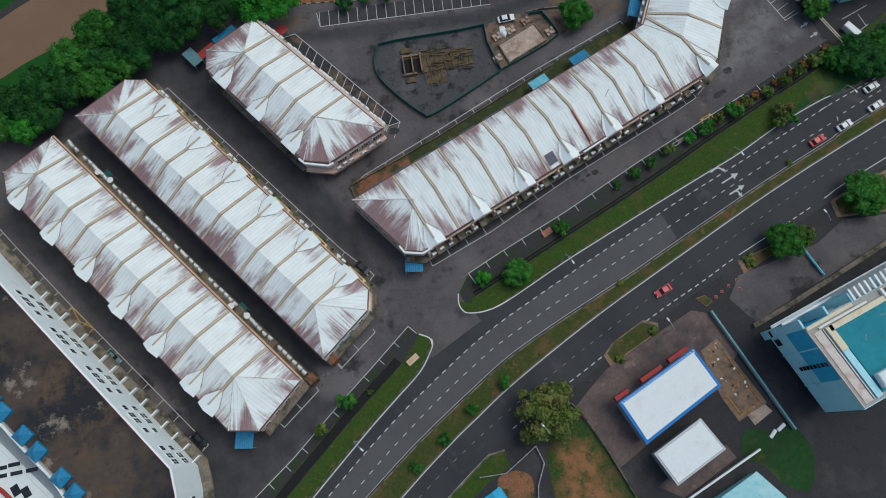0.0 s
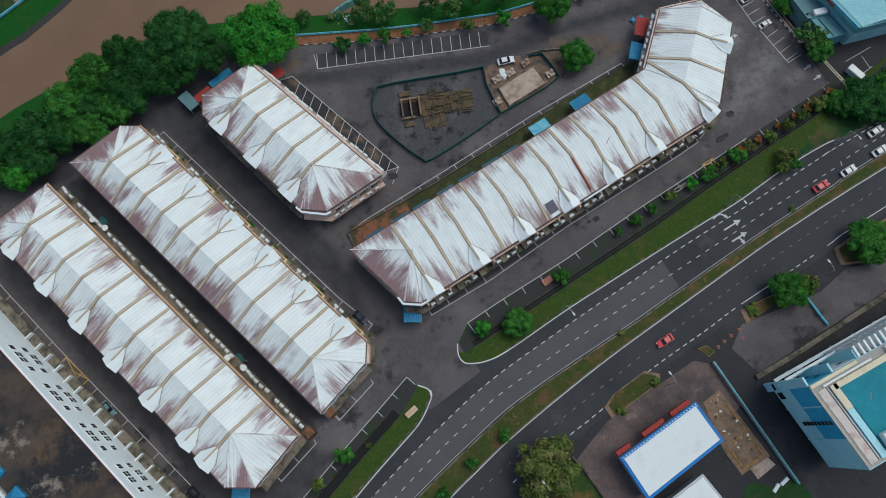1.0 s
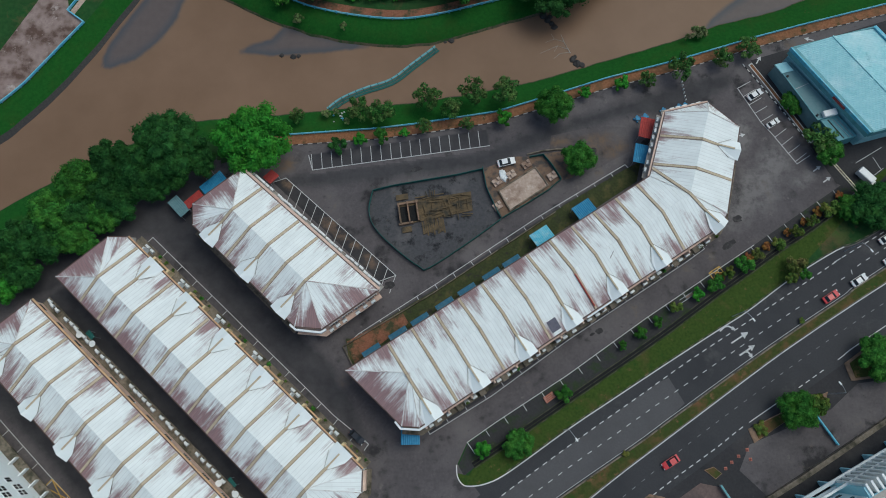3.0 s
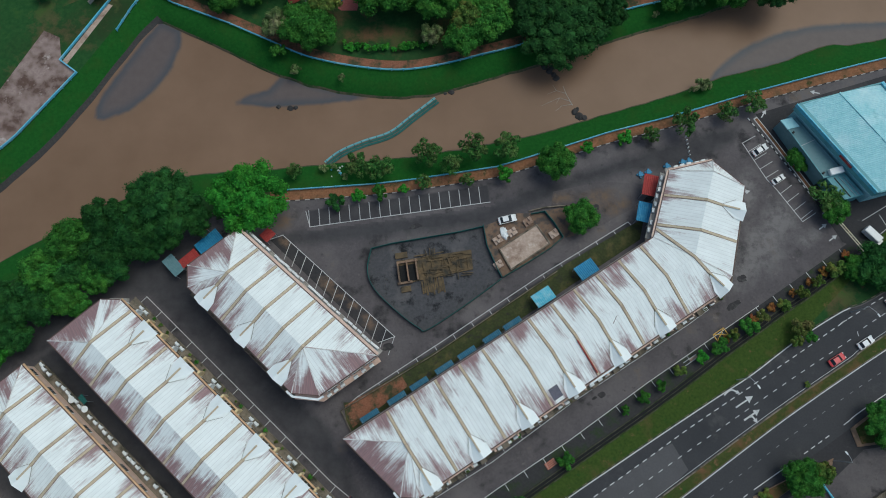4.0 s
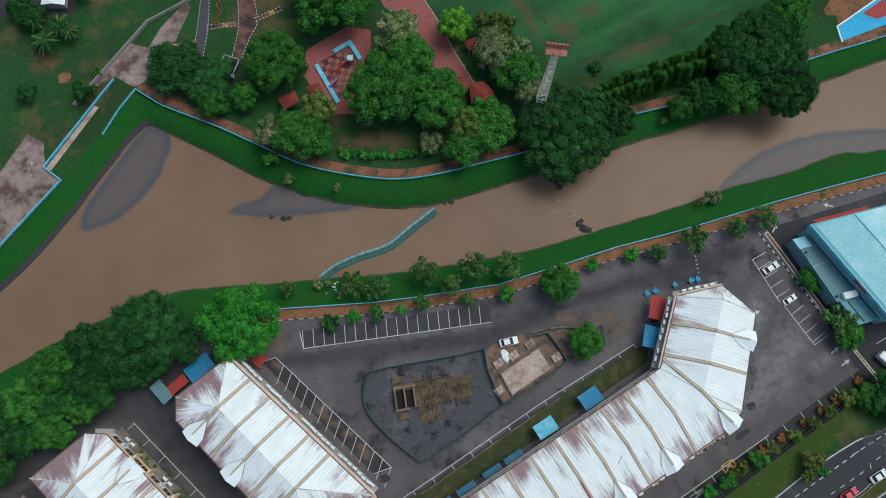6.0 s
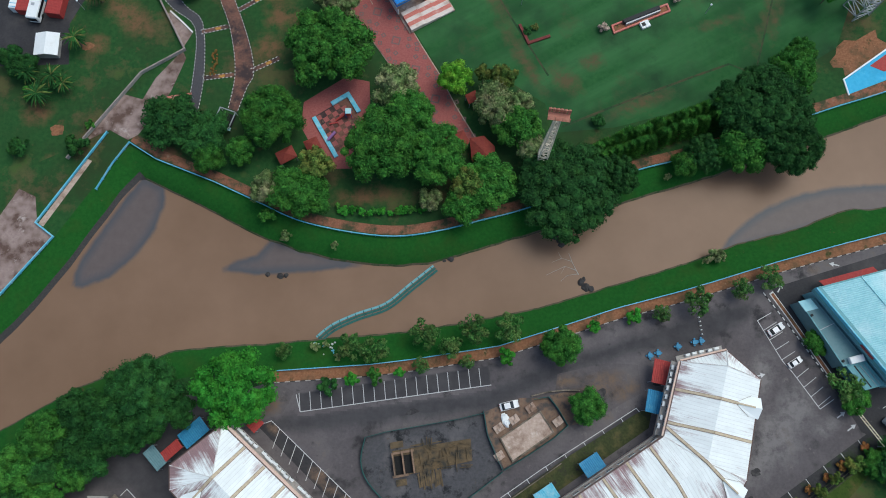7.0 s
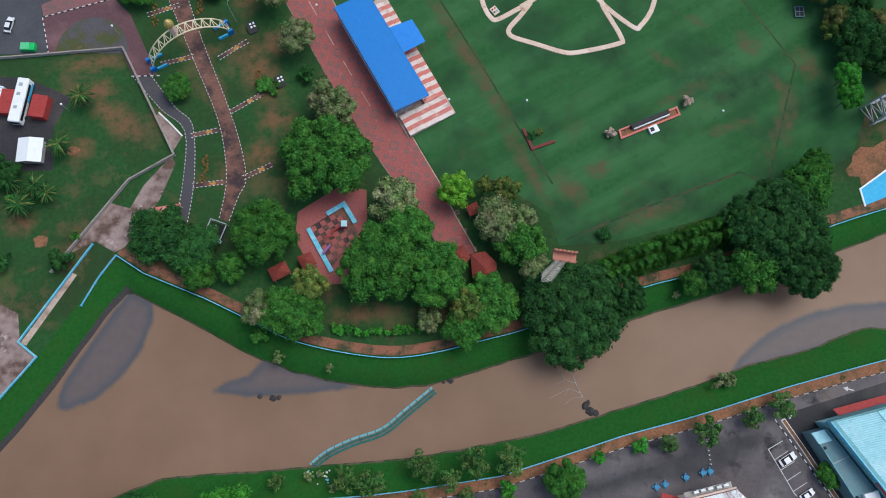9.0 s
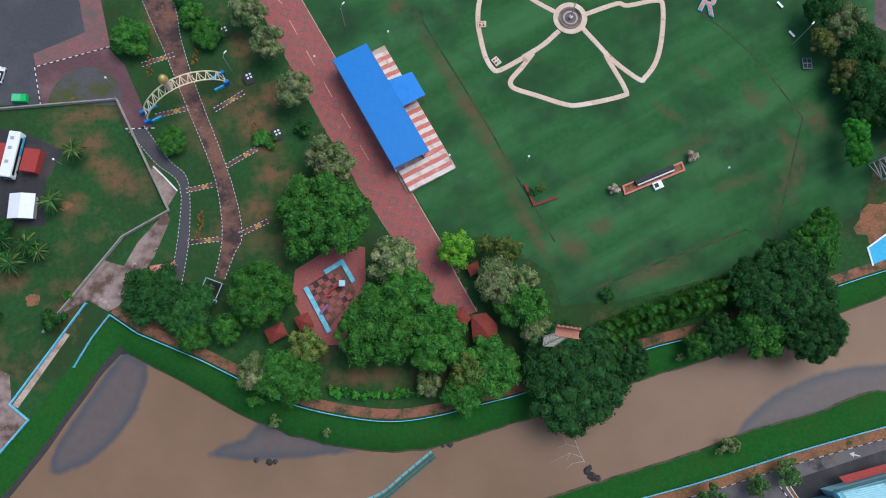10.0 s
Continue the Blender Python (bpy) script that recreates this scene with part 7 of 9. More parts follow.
hip_roof("pavilion", [(8.0, 170.0), (11.5, 170.6), (14.2, 167.8), (14.0, 162.8), (11.4, 161.4), (8.4, 164.3)], 3.2, 1.6, M_DARKRED, "dark red hipped pavilion roof under the trees")
hip_roof("pavilion", [(3.0, 171.0), (6.4, 172.2), (8.0, 169.2), (6.2, 166.6), (3.6, 167.6)], 3.0, 1.2, M_DARKRED, "smaller dark red hipped pavilion roof")
hip_roof("pergola", [(7.0, 181.6), (9.6, 183.0), (10.6, 180.6), (8.0, 179.2)], 2.8, 0.4, M_DARKRED, "small rust-red pergola by the promenade")
hip_roof("pavilion", [(-40.0, 166.2), (-36.0, 168.4), (-34.4, 165.4), (-38.4, 163.2)], 3.0, 1.2, M_DARKRED, "small red hipped shelter under the trees")
hip_roof("pavilion", [(-33.2, 169.2), (-30.0, 170.6), (-28.4, 167.6), (-31.6, 166.2)], 3.0, 1.0, M_DARKRED, "small red hipped shelter under the trees")
hip_roof("kiosk", [(-67.6, 181.4), (-61.6, 182.4), (-62.0, 178.0), (-66.6, 177.6)], 2.8, 0.7, M_PINK, "small pink-roofed kiosk by the footpath", "kiosk")

# ---- stand with the blue roof ----
stand = thing("grandstand", "grandstand with a bright blue roof and striped terraces", "grandstand")
SA = math.atan2(-27.5, 15.5)
S0, SX = Vector((-25.7, 232.2)), Vector((math.cos(SA), math.sin(SA)))
SY = Vector((-SX.y, SX.x))


def at_s(u, v):
    q = S0 + SX * u + SY * v
    return (q.x, q.y)


bm = bmesh.new()
rows = []
for k in range(121):
    h = 0.05 * (k % 2)
    rows.append([bm.verts.new((*at_s(31.6 * k / 120, v), z + 0.3 * h)) for v, z in ((0, 6.4), (9.3, 5.7))])
for r, s in zip(rows, rows[1:]):
    bm.faces.new((r[0], s[0], s[1], r[1]))
part("roof", bm, M_DEEPBLUE, stand, "bright blue sheet roof")
part("roof_edge", ribbon([at_s(0, 0), at_s(31.6, 0), at_s(31.6, 9.3), at_s(0, 9.3)], 0.0, -0.14, 5.4, 5.75, True), M_DEEPBLUE, stand)
for k in range(7):
    for v in (0.5, 8.8):
        part("post", box(Matrix.Translation((*at_s(0.8 + 5 * k, v), 0)), 0.25, 0.25, 5.7), M_STEEL, stand)
part("back_wall", prism([at_s(0.5, 0.4), at_s(31.0, 0.4), at_s(31.0, 0.7), at_s(0.5, 0.7)], 0, 2.6), M_WHITE, stand)
part("terrace_base", prism([at_s(0, 0.6), at_s(37.2, 0.4), at_s(37.2, 14.0), at_s(0, 14.0)], 0, 0.4), M_SLAB, stand, "tan terrace base")
for k in range(31):
    u0 = 1.6 + 1.15 * k
    if 9.5 < u0 < 15.0:
        continue
    for s in range(3):
        v0 = (8.2 if u0 < 31 else 1.0) + s * (1.9 if u0 < 31 else 4.2)
        w = 1.9 if u0 < 31 else 4.2
        part("terrace", prism([at_s(u0, v0), at_s(u0 + 1.15, v0), at_s(u0 + 1.15, v0 + w), at_s(u0, v0 + w)], 0.3, 1.5 - 0.35 * s), M_PINK if k % 2 else M_TERRACE, stand)
annex = [(-12.3, 227.6), (-6.3, 230.0), (-2.9, 224.0), (-8.6, 220.8)]
part("porch_roof", prism(annex, 4.4, 4.6), surf("lighter_blue_roof", (0.02, 0.20, 0.62), (0.03, 0.24, 0.68), None, 0.2, 0.8, 0.5, 0.1), stand, "lighter blue porch roof")
for p in annex:
    q = Vector(p) * 0.92 + Vector((-7.5, 225.6)) * 0.08
    part("post", box(Matrix.Translation((q.x, q.y, 0)), 0.2, 0.2, 4.4), M_STEEL, stand)

# ---- path rings, fountain, letter, beds on the field ----
ring_path = thing("garden_path", "cream garden path looping round the fountain", "path", kind="structure")
RING = [
    smooth([(13.5, 258), (10.9, 252.1), (10.4, 245.8), (11.1, 241.1), (12.2, 236.4), (13.9, 233.2), (15.8, 232.6), (21.8, 236.0), (24.4, 237.4)], 4),
    smooth([(24.4, 237.4), (21.6, 233.6), (18.9, 230.4), (18.6, 228.6), (20.2, 227.4), (25.2, 225.8), (32.3, 223.5), (36.5, 223.5), (46.4, 225.8), (47.6, 227.6), (43.6, 235.6), (42.9, 238.0)], 4),
    smooth([(37.3, 244.4), (40.7, 240.3), (44.9, 235.4), (51.1, 230.4), (52.8, 231.0), (55.7, 235.1), (57.5, 241.4), (58.4, 250.0), (57.0, 252.3), (49.3, 250.8), (46.4, 251.3), (38.1, 248.2)], 4),
    smooth([(31.2, 243.6), (27.0, 239.6), (21.8, 236.2)], 4),
    smooth([(30.2, 248.9), (24.4, 252.4), (18, 258), (13.5, 258)], 4),
]
for i, pts in enumerate(RING):
    part("surface", ribbon(pts, 0.55, -0.55, 0, 0.13 + 0.013 * i), M_TRACK, ring_path)
    part("edging", ribbon(pts, 0.66, 0.55, 0, 0.08 + 0.007 * i), M_SLAB, ring_path)
    part("edging", ribbon(pts, -0.55, -0.66, 0, 0.084 + 0.007 * i), M_SLAB, ring_path)
fountain = thing("fountain", "round fountain basin with a cream rim", "fountain", at=(34.2, 247.1, 0))
for name, r0, r1, z, mat in (("rim", 3.0, 4.4, 0.22, M_TRACK), ("basin_wall", 2.5, 3.0, 0.5, M_LEDGE), ("basin_floor", 0.0, 2.5, 0.25, M_PAVEGREY), ("inner_ring", 1.5, 1.9, 0.4, M_CONC)):
    bm = bmesh.new()
    add_ribbon(bm, [(((r0 + r1) / 2) * math.cos(k * math.tau / 40), ((r0 + r1) / 2) * math.sin(k * math.tau / 40)) for k in range(40)], (r1 - r0) / 2 * 0.999, -(r1 - r0) / 2 * 0.999, -0.1, z, True)
    part(name, bm, mat, fountain)
bm = bmesh.new()
tube(bm, (0, 0, 0), (0, 0, 14), 0.16, 0.07)
part("mast", bm, M_STEEL, fountain, "tall thin steel mast")
bm = bmesh.new()
bmesh.ops.create_uvsphere(bm, u_segments=14, v_segments=8, radius=0.5, matrix=Matrix.Translation((0, 0, 0.9)))
part("finial", bm, M_WHITE, fountain)
for x, y, a in ((11.4, 245.2, 0.0), (15.0, 235.0, -0.9)):
    b = thing("flower_box", "small pale planter with coloured flowers", "planter", "flower boxes", at=(x, y, 0.03))
    b.rotation_euler.z = a
    part("tray", box(Matrix.Identity(4), 2.2, 1.7, 0.3), M_TRACK, b)
    for k, m in enumerate((M_RED, M_TEAL, M_PINK, M_CYAN)):
        bm = bmesh.new()
        bmesh.ops.create_icosphere(bm, subdivisions=1, radius=0.28, matrix=Matrix.Translation((-0.5 + 0.9 * (k % 2), -0.4 + 0.8 * (k // 2), 0.4)))
        part("flowers", bm, m, b)
font = bpy.data.curves.new("letter", "FONT")
font.body, font.size, font.extrude = "R", 7.6, 0.25
for k, (off, mat, z) in enumerate(((0.22, M_CYAN, 0.2), (0.0, M_PINK, 0.32))):
    font.offset = off
    tmp = bpy.data.objects.new("letter", font)
    scene.collection.objects.link(tmp)
    bpy.context.view_layer.update()
    me = bpy.data.meshes.new_from_object(tmp.evaluated_get(bpy.context.evaluated_depsgraph_get()))
    bpy.data.objects.remove(tmp)
    me.materials.clear()
    me.materials.append(mat)
    if k == 0:
        letter = thing("letter_sign", "flat pink letter R with a pale blue outline", "sign", at=(67.0, 250.0, 0.05))
        letter.rotation_euler.z = radians(-27)
    o = new("outline" if k == 0 else "letter_face", me)
    o.parent = letter
    o.location = (0, 0, z)
bed = thing("flower_bed", "long pink-walled planter with a dark signboard", "planter")
part("rim", ribbon([(45.7, 202.1), (60.5, 208.3), (61.1, 206.4), (46.2, 200.1)], 0.22, -0.22, 0, 0.6, True), M_PINK, bed)
part("soil", prism([(45.9, 201.9), (60.4, 208.0), (60.9, 206.5), (46.3, 200.4)], 0, 0.25), M_SOIL, bed)
part("signboard", box(turn(53.4, 204.9, 0.2, radians(23)), 10.5, 1.0, 1.3), M_KERBB, bed, "dark signboard")
part("sign_edge", box(turn(53.8, 204.2, 0.2, radians(23)), 10.0, 0.35, 1.0), M_STEEL, bed)
part("plinth", box(turn(54.3, 202.4, 0, radians(23)), 2.4, 1.9, 0.8), M_WHITE, bed)
part("plinth_top", box(turn(53.9, 202.3, 0.8, radians(23)), 1.0, 1.0, 0.05), M_KERBB, bed)
hedge_v = thing("low_hedge", "low clipped reddish hedge in an angle", "hedge")
part("leaves", ribbon([(21.6, 202.6), (23.8, 197.3), (29.4, 199.3)], 0.35, -0.35, 0, 0.5), surf("red_hedge", (0.14, 0.03, 0.03), (0.2, 0.06, 0.05), None, 0.5, 3.0, 0.9, 0.8), hedge_v)

# ---- forecourt at the north-west ----
paved("car_park", [(-150, 221.2), (-99.1, 222.6), (-101.6, 232.6), (-102.2, 236.2), (-89.8, 242.2), (-92.4, 252), (-98, 277), (-150, 277)], surf("blue_grey_asphalt", (0.055, 0.057, 0.064), (0.072, 0.074, 0.082), (0.10, 0.10, 0.11), 0.05, 1.6, 0.85, 0.3, (0.5, 0.75)), "blue-grey asphalt car park", "car park", 0.04)
paved("pavement", [(-102.2, 236.2), (-89.8, 242.2), (-92.4, 252), (-98, 277), (-92, 277), (-86.6, 251.0), (-83.0, 238.2), (-101.4, 232.8)], surf("pink_paving", (0.19, 0.085, 0.085), (0.26, 0.12, 0.12), (0.13, 0.11, 0.09), 0.15, 1.5, 0.9, 0.3, (0.46, 0.62)), "weathered pink paving round the car park", "pavement", 0.06)
paved("pavement", [(-101.4, 232.6), (-83.6, 238.0), (-79.0, 233.4), (-73.2, 221.4), (-70.8, 216.6), (-77.2, 216.6), (-80.0, 222.6), (-99.0, 222.6)], surf("maroon_paving", (0.10, 0.05, 0.055), (0.135, 0.07, 0.075), (0.2, 0.11, 0.11), 0.1, 1.5, 0.9, 0.3, (0.5, 0.72)), "maroon paved forecourt", "pavement", 0.05)
half = thing("half_round_bed", "half-round asphalt bed with a mossy rim", "bed", kind="structure")
for r, mat, z in ((9.0, surf("mossy_asphalt", (0.075, 0.07, 0.075), (0.1, 0.095, 0.1), (0.07, 0.08, 0.025), 0.14, 1.6, 0.9, 0.4, (0.45, 0.58), more=(((0.16, 0.1, 0.06), 0.3, 0.58, 0.7),)), 0.09),):
    part("floor", prism([(-88.0 + 1.02 * r * math.cos(math.pi * k / 20), 222.6 + 1.12 * r * math.sin(math.pi * k / 20)) for k in range(21)], 0, z), mat, half)
bound = thing("garden_wall", "low grey concrete wall round the lawn", "wall")
WALL = [(-150, 218.2), (-108.2, 221.2), (-79.9, 223.9), (-64.9, 195.4), (-75.5, 188.9), (-88.7, 170.6), (-92, 165.8)]
part("wall", ribbon(WALL, 0.15, -0.15, 0, 1.1), M_CONC, bound)
part("coping", ribbon(WALL, 0.17, -0.17, 1.1, 1.2), surf("pinkish_coping", (0.24, 0.2, 0.18), (0.36, 0.31, 0.28), (0.13, 0.1, 0.08), 0.3, 2.0, 0.85, 0.2), bound)
yard_w = paved("lorry_yard", [(-150, 190), (-94.5, 191.5), (-95.5, 203), (-92.0, 210.4), (-95, 212), (-104, 216), (-150, 217)], M_LANE, "dark asphalt yard with parked vehicles", "yard", 0.035)
coach = thing("coach", "white coach with blue side glass and orange wheels", "coach", at=(-103.4, 208.8, 0.04))
coach.rotation_euler.z = radians(83)
part("body", box(Matrix.Translation((0, 0, 0.4)), 11.6, 2.9, 2.7, 0.2), M_WHITE, coach)
part("side_glass", box(Matrix.Translation((-0.3, -1.44, 1.6)), 9.5, 0.1, 0.9), M_GLASS, coach)
part("side_band", box(Matrix.Translation((2.6, -1.46, 0.7)), 5.0, 0.1, 0.8), M_MIDBLUE, coach)
part("windscreen", box(Matrix.Translation((-5.78, 0, 1.2)), 0.1, 2.4, 1.3), M_GLASS, coach)
for u in (-2, 1.5, 4):
    part("roof_hatch", box(Matrix.Translation((u, 0.2, 3.1)), 0.8, 0.9, 0.12, 0.03), M_STEEL, coach)
for u in (-3.8, 3.4):
    for v in (-1.35, 1.35):
        bm = bmesh.new()
        tube(bm, (u, v - 0.15, 0.5), (u, v + 0.15, 0.5), 0.5, 0.5, 12)
        part("wheel", bm, M_KERBB, coach)
for x, y, w, d, a, lab in ((-98.7, 207.4, 3.9, 5.8, -8, "red steel container beside the coach"), (-106.6, 208.6, 3.6, 6.4, -6, "faded red container beside the coach"), (-109.2, 209.4, 2.0, 6.6, -6, "blue and white striped lorry body")):
    b = thing("container", lab, "container", "containers", at=(x, y, 0.04))
    b.rotation_euler.z = radians(a)
    part("shell", box(Matrix.Identity(4), w, d, 2.5, 0.08), M_RED if w > 2.5 else M_WHITE, b)
    for k in range(7):
        part("roof_rib", box(Matrix.Translation((0, -d / 2 + 0.4 + (d - 0.8) * k / 6, 2.5)), w - 0.3, 0.16, 0.06), M_RED if w > 2.5 else M_MIDBLUE, b)
hut = thing("white_hut", "small hut with a white sheet roof", "hut", at=(-99.4, 195.9, 0.03))
part("wall", box(Matrix.Identity(4), 5.0, 5.4, 2.5), M_CONC, hut)
bm = bmesh.new()
for s in (-1, 1):
    vs = [bm.verts.new((x, y, z)) for x, y, z in ((0, -3.1, 3.3), (0, 3.1, 3.3), (s * 3.1, 3.1, 2.5), (s * 3.1, -3.1, 2.5))]
    bm.faces.new(vs if s < 0 else vs[::-1])
part("roof", bm, M_WHITE, hut)
bin_box = thing("skip", "bright green rubbish skip by the wall", "skip", at=(-103.8, 223.9, 0.05))
part("tub", box(Matrix.Identity(4), 3.6, 2.0, 1.4, 0.1), surf("bright_green", (0.02, 0.42, 0.09), (0.04, 0.5, 0.14), None, 0.5, 2.0, 0.5, 0.1), bin_box)
part("lid", box(Matrix.Translation((-0.6, 0, 1.4)), 2.2, 1.9, 0.15, 0.04), surf("pale_green", (0.1, 0.5, 0.2), (0.14, 0.56, 0.26), None, 0.5, 2.0, 0.5, 0.1), bin_box)

# ---- gateway arch ----
arch = thing("gateway_arch", "cream lattice arch with a gold dome over the drive", "arch")
AA, AB = Vector((-72.2, 219.2, 0)), Vector((-53.4, 229.6, 0))
ad = (AB - AA).normalized()
an = Vector((-ad.y, ad.x, 0))


def on_arch(t, side, up):
    h = (7.4 + up) * (1 - (2 * t - 1) ** 2) ** 0.75 + 1.2
    return AA + (AB - AA) * t + an * side + Vector((0, 0, h))


M_LATTICE = surf("cream_steel", (0.66, 0.58, 0.38), (0.74, 0.66, 0.46), (0.5, 0.44, 0.3), 0.5, 3.0, 0.6, 0.1)
for side in (-1.25, 1.25):
    bm = bmesh.new()
    n = 22
    for k in range(n):
        bar(bm, on_arch(k / n, side, 0.6), on_arch((k + 1) / n, side, 0.6), 0.24)
    part("chord", bm, M_LATTICE, arch)
bm = bmesh.new()
for k in range(n + 1):
    s = 1.25 if k % 2 else -1.25
    bar(bm, on_arch(k / n, s, 0.6), on_arch(min(1, (k + 1) / n), -s, 0.6), 0.15)
    if k % 2:
        bar(bm, on_arch(k / n, 1.25, 0.6), on_arch(k / n, -1.25, 0.6), 0.15)
part("lattice", bm, M_LATTICE, arch)
mid_a = on_arch(0.44, 0, 0.6)
bm = bmesh.new()
tube(bm, mid_a, mid_a + Vector((0, 0, 3.2)), 1.0, 0.8, 8)
part("turret", bm, M_PEACH, arch)
bm = bmesh.new()
bmesh.ops.create_uvsphere(bm, u_segments=20, v_segments=12, radius=1.15, matrix=Matrix.Translation(mid_a + Vector((0, 0, 4.0))))
for v in bm.verts:
    if v.co.z > mid_a.z + 4.6:
        v.co.z += (v.co.z - mid_a.z - 4.6) * 0.7
part("dome", bm, surf("gold_paint", (0.55, 0.40, 0.12), (0.66, 0.5, 0.18), (0.4, 0.3, 0.12), 0.5, 2.0, 0.35, 0.1, metal=0.5), arch, "gold onion dome")
for p, s in ((AA, 1), (AB, -1)):
    for side in (-1.4, 1.4):
        b = p + an * side
        part("pier", box(turn(b.x, b.y, 0, math.atan2(ad.y, ad.x)), 1.3, 0.7, 1.8), M_DEEPBLUE, arch, "blue painted pier")
    b = p + ad * s * 2.2
    part("rail_wall", box(turn(b.x + an.x * 1.6, b.y + an.y * 1.6, 0, math.atan2(ad.y, ad.x)), 2.6, 0.4, 1.0), M_MIDBLUE, arch)
    part("rail_wall", box(turn(b.x - an.x * 1.6, b.y - an.y * 1.6, 0, math.atan2(ad.y, ad.x)), 2.6, 0.4, 1.0), M_MIDBLUE, arch)
gate = thing("lookout_frame", "pale steel lookout frame over a dark pool", "frame", at=(-53.2, 176.0, 0))
gate.rotation_euler.z = radians(-20)
gate.scale = (0.86, 0.72, 1.0)
part("pool_floor", box(Matrix.Translation((0, 0, 0)), 4.2, 5.4, 0.1), M_DARK, gate)
for u, v, w, d in ((-2.4, 0, 0.25, 6.4), (2.4, 0, 0.25, 6.4), (0, 3.1, 5.0, 0.25), (0, -3.1, 5.4, 1.1)):
    part("rail", box(Matrix.Translation((u, v, 1.9 if v > -3 else 1.2)), w, d, 0.25), M_STEEL if v > -3 else M_PALEBLUE, gate)
for u in (-2.4, 2.4):
    for v in (-3.1, 3.1):
        part("post", box(Matrix.Translation((u, v, 0)), 0.2, 0.2, 2.0), M_STEEL, gate)
for x, y, a in ((-47.4, 229.6, 25), (-39.6, 214.8, 25), (-54.4, 242.2, 25)):
    s = thing("info_panel", "tilted dark board with pale squares", "board", "tilted boards", at=(x, y, 0))
    s.rotation_euler.z = radians(a)
    part("board", box(Matrix.Translation((0, 0, 0.9)) @ Matrix.Rotation(radians(25), 4, "X"), 2.4, 2.9, 0.12), M_KERBB, s)
    for k in range(2):
        for j in range(1, 3):
            part("square", box(Matrix.Translation((-0.1 + 0.85 * k, (-0.8 + 0.8 * j) * 0.906, 0.9 + 0.14 + 0.42 * (-0.8 + 0.8 * j))) @ Matrix.Rotation(radians(25), 4, "X"), 0.5, 0.45, 0.05), M_WHITE, s)
    for u in (-1, 1):
        part("leg", box(Matrix.Translation((u, 0, 0)), 0.12, 0.12, 0.9), M_STEEL, s)


# ---- floodlight towers ----
def tower(x, y, base, top, h, legs, head, label, a=0.0):
    ob = thing("floodlight_tower", label, "tower", at=(x, y, 0))
    ob.rotation_euler.z = a
    for sx in (-1, 1):
        for sy in (-1, 1):
            bm = bmesh.new()
            bar(bm, (sx * base / 2, sy * base / 2, 0), (sx * top / 2, sy * top / 2, h), 0.26)
            part("leg", bm, legs, ob)
    n = int(h / 1.9)
    for face in range(4):
        bm = bmesh.new()
        c, s = (1, 0, -1, 0)[face], (0, 1, 0, -1)[face]
        for k in range(n):
            z0, z1 = h * k / n, h * (k + 1) / n
            r0, r1 = (base + (top - base) * z0 / h) / 2, (base + (top - base) * z1 / h) / 2
            f = lambda u, r, z: (r * u * -s + r * c, r * u * c + r * s, z)
            sg = 1 if k % 2 else -1
            bar(bm, f(sg, r0, z0), f(-sg, r1, z1), 0.17)
            bar(bm, f(-1, r1, z1), f(1, r1, z1), 0.2)
        part("lattice", bm, legs, ob)
    part("platform", box(Matrix.Translation((0, 0, h)), 4.6, 1.8, 0.15), head, ob)
    bm = bmesh.new()
    for z in (0.9, 1.7):
        for v in (-0.9, 0.9):
            bar(bm, (-2.3, v, h + z), (2.3, v, h + z), 0.12)
    for u in (-2.3, -0.75, 0.75, 2.3):
        for v in (-0.9, 0.9):
            bar(bm, (u, v, h), (u, v, h + 1.8), 0.12)
    part("cage", bm, head, ob)
    for k in range(6):
        for z in (0.5, 1.4):
            bm = bmesh.new()
            tube(bm, (-2.0 + 0.8 * k, 0.8, h + z), (-2.0 + 0.8 * k, 1.2, h + z), 0.26, 0.36, 10)
            part("lamp", bm, head, ob)
    return ob


M_RUSTSTEEL = surf("red_oxide_steel", (0.42, 0.16, 0.11), (0.5, 0.22, 0.15), (0.3, 0.12, 0.08), 0.5, 3.0, 0.7, 0.2)
M_PALESTEEL = surf("cream_white_steel", (0.78, 0.66, 0.5), (0.84, 0.74, 0.6), None, 0.5, 3.0, 0.6, 0.1)
tower(25.2, 163.5, 2.5, 0.95, 31.8, M_PALESTEEL, M_RUSTSTEEL, "tall cream lattice floodlight tower with a rust-red head", radians(-8))
tower(110.5, 206.8, 5.0, 3.4, 22, M_STEEL, M_STEEL, "grey lattice floodlight tower among trees", radians(20))
pool = thing("swimming_pool", "blue painted pool floor with a white edge", "pool")
part("floor", prism([(104.9, 186.8), (118, 196.0), (120, 188.5), (105.6, 182.9)], 0, 0.1), M_MIDBLUE, pool)
part("edge", ribbon([(118, 196.2), (104.7, 187.0), (105.5, 182.6)], 0.2, -0.2, 0, 0.3), M_WHITE, pool)
part("deck", prism([(112.0, 190.8), (118, 195.0), (119.5, 190.6), (115.5, 189.2)], 0.05, 0.14), M_RED, pool)
patch(110, 194.5, 8, 4.5, 0.5, M_SOIL, ground, "bare orange earth by the pool")
patch(113, 184.5, 9, 1.2, 0.33, M_SOIL, ground, "bare orange earth by the pool")

patch(-95.5, 173.6, 1.7, 1.5, 0.3, M_SOIL, lawn, "ring of bare orange earth in the lawn")
patch(-90.2, 196.6, 1.5, 1.2, 0.3, M_SOIL, lawn, "bare orange earth under a palm")
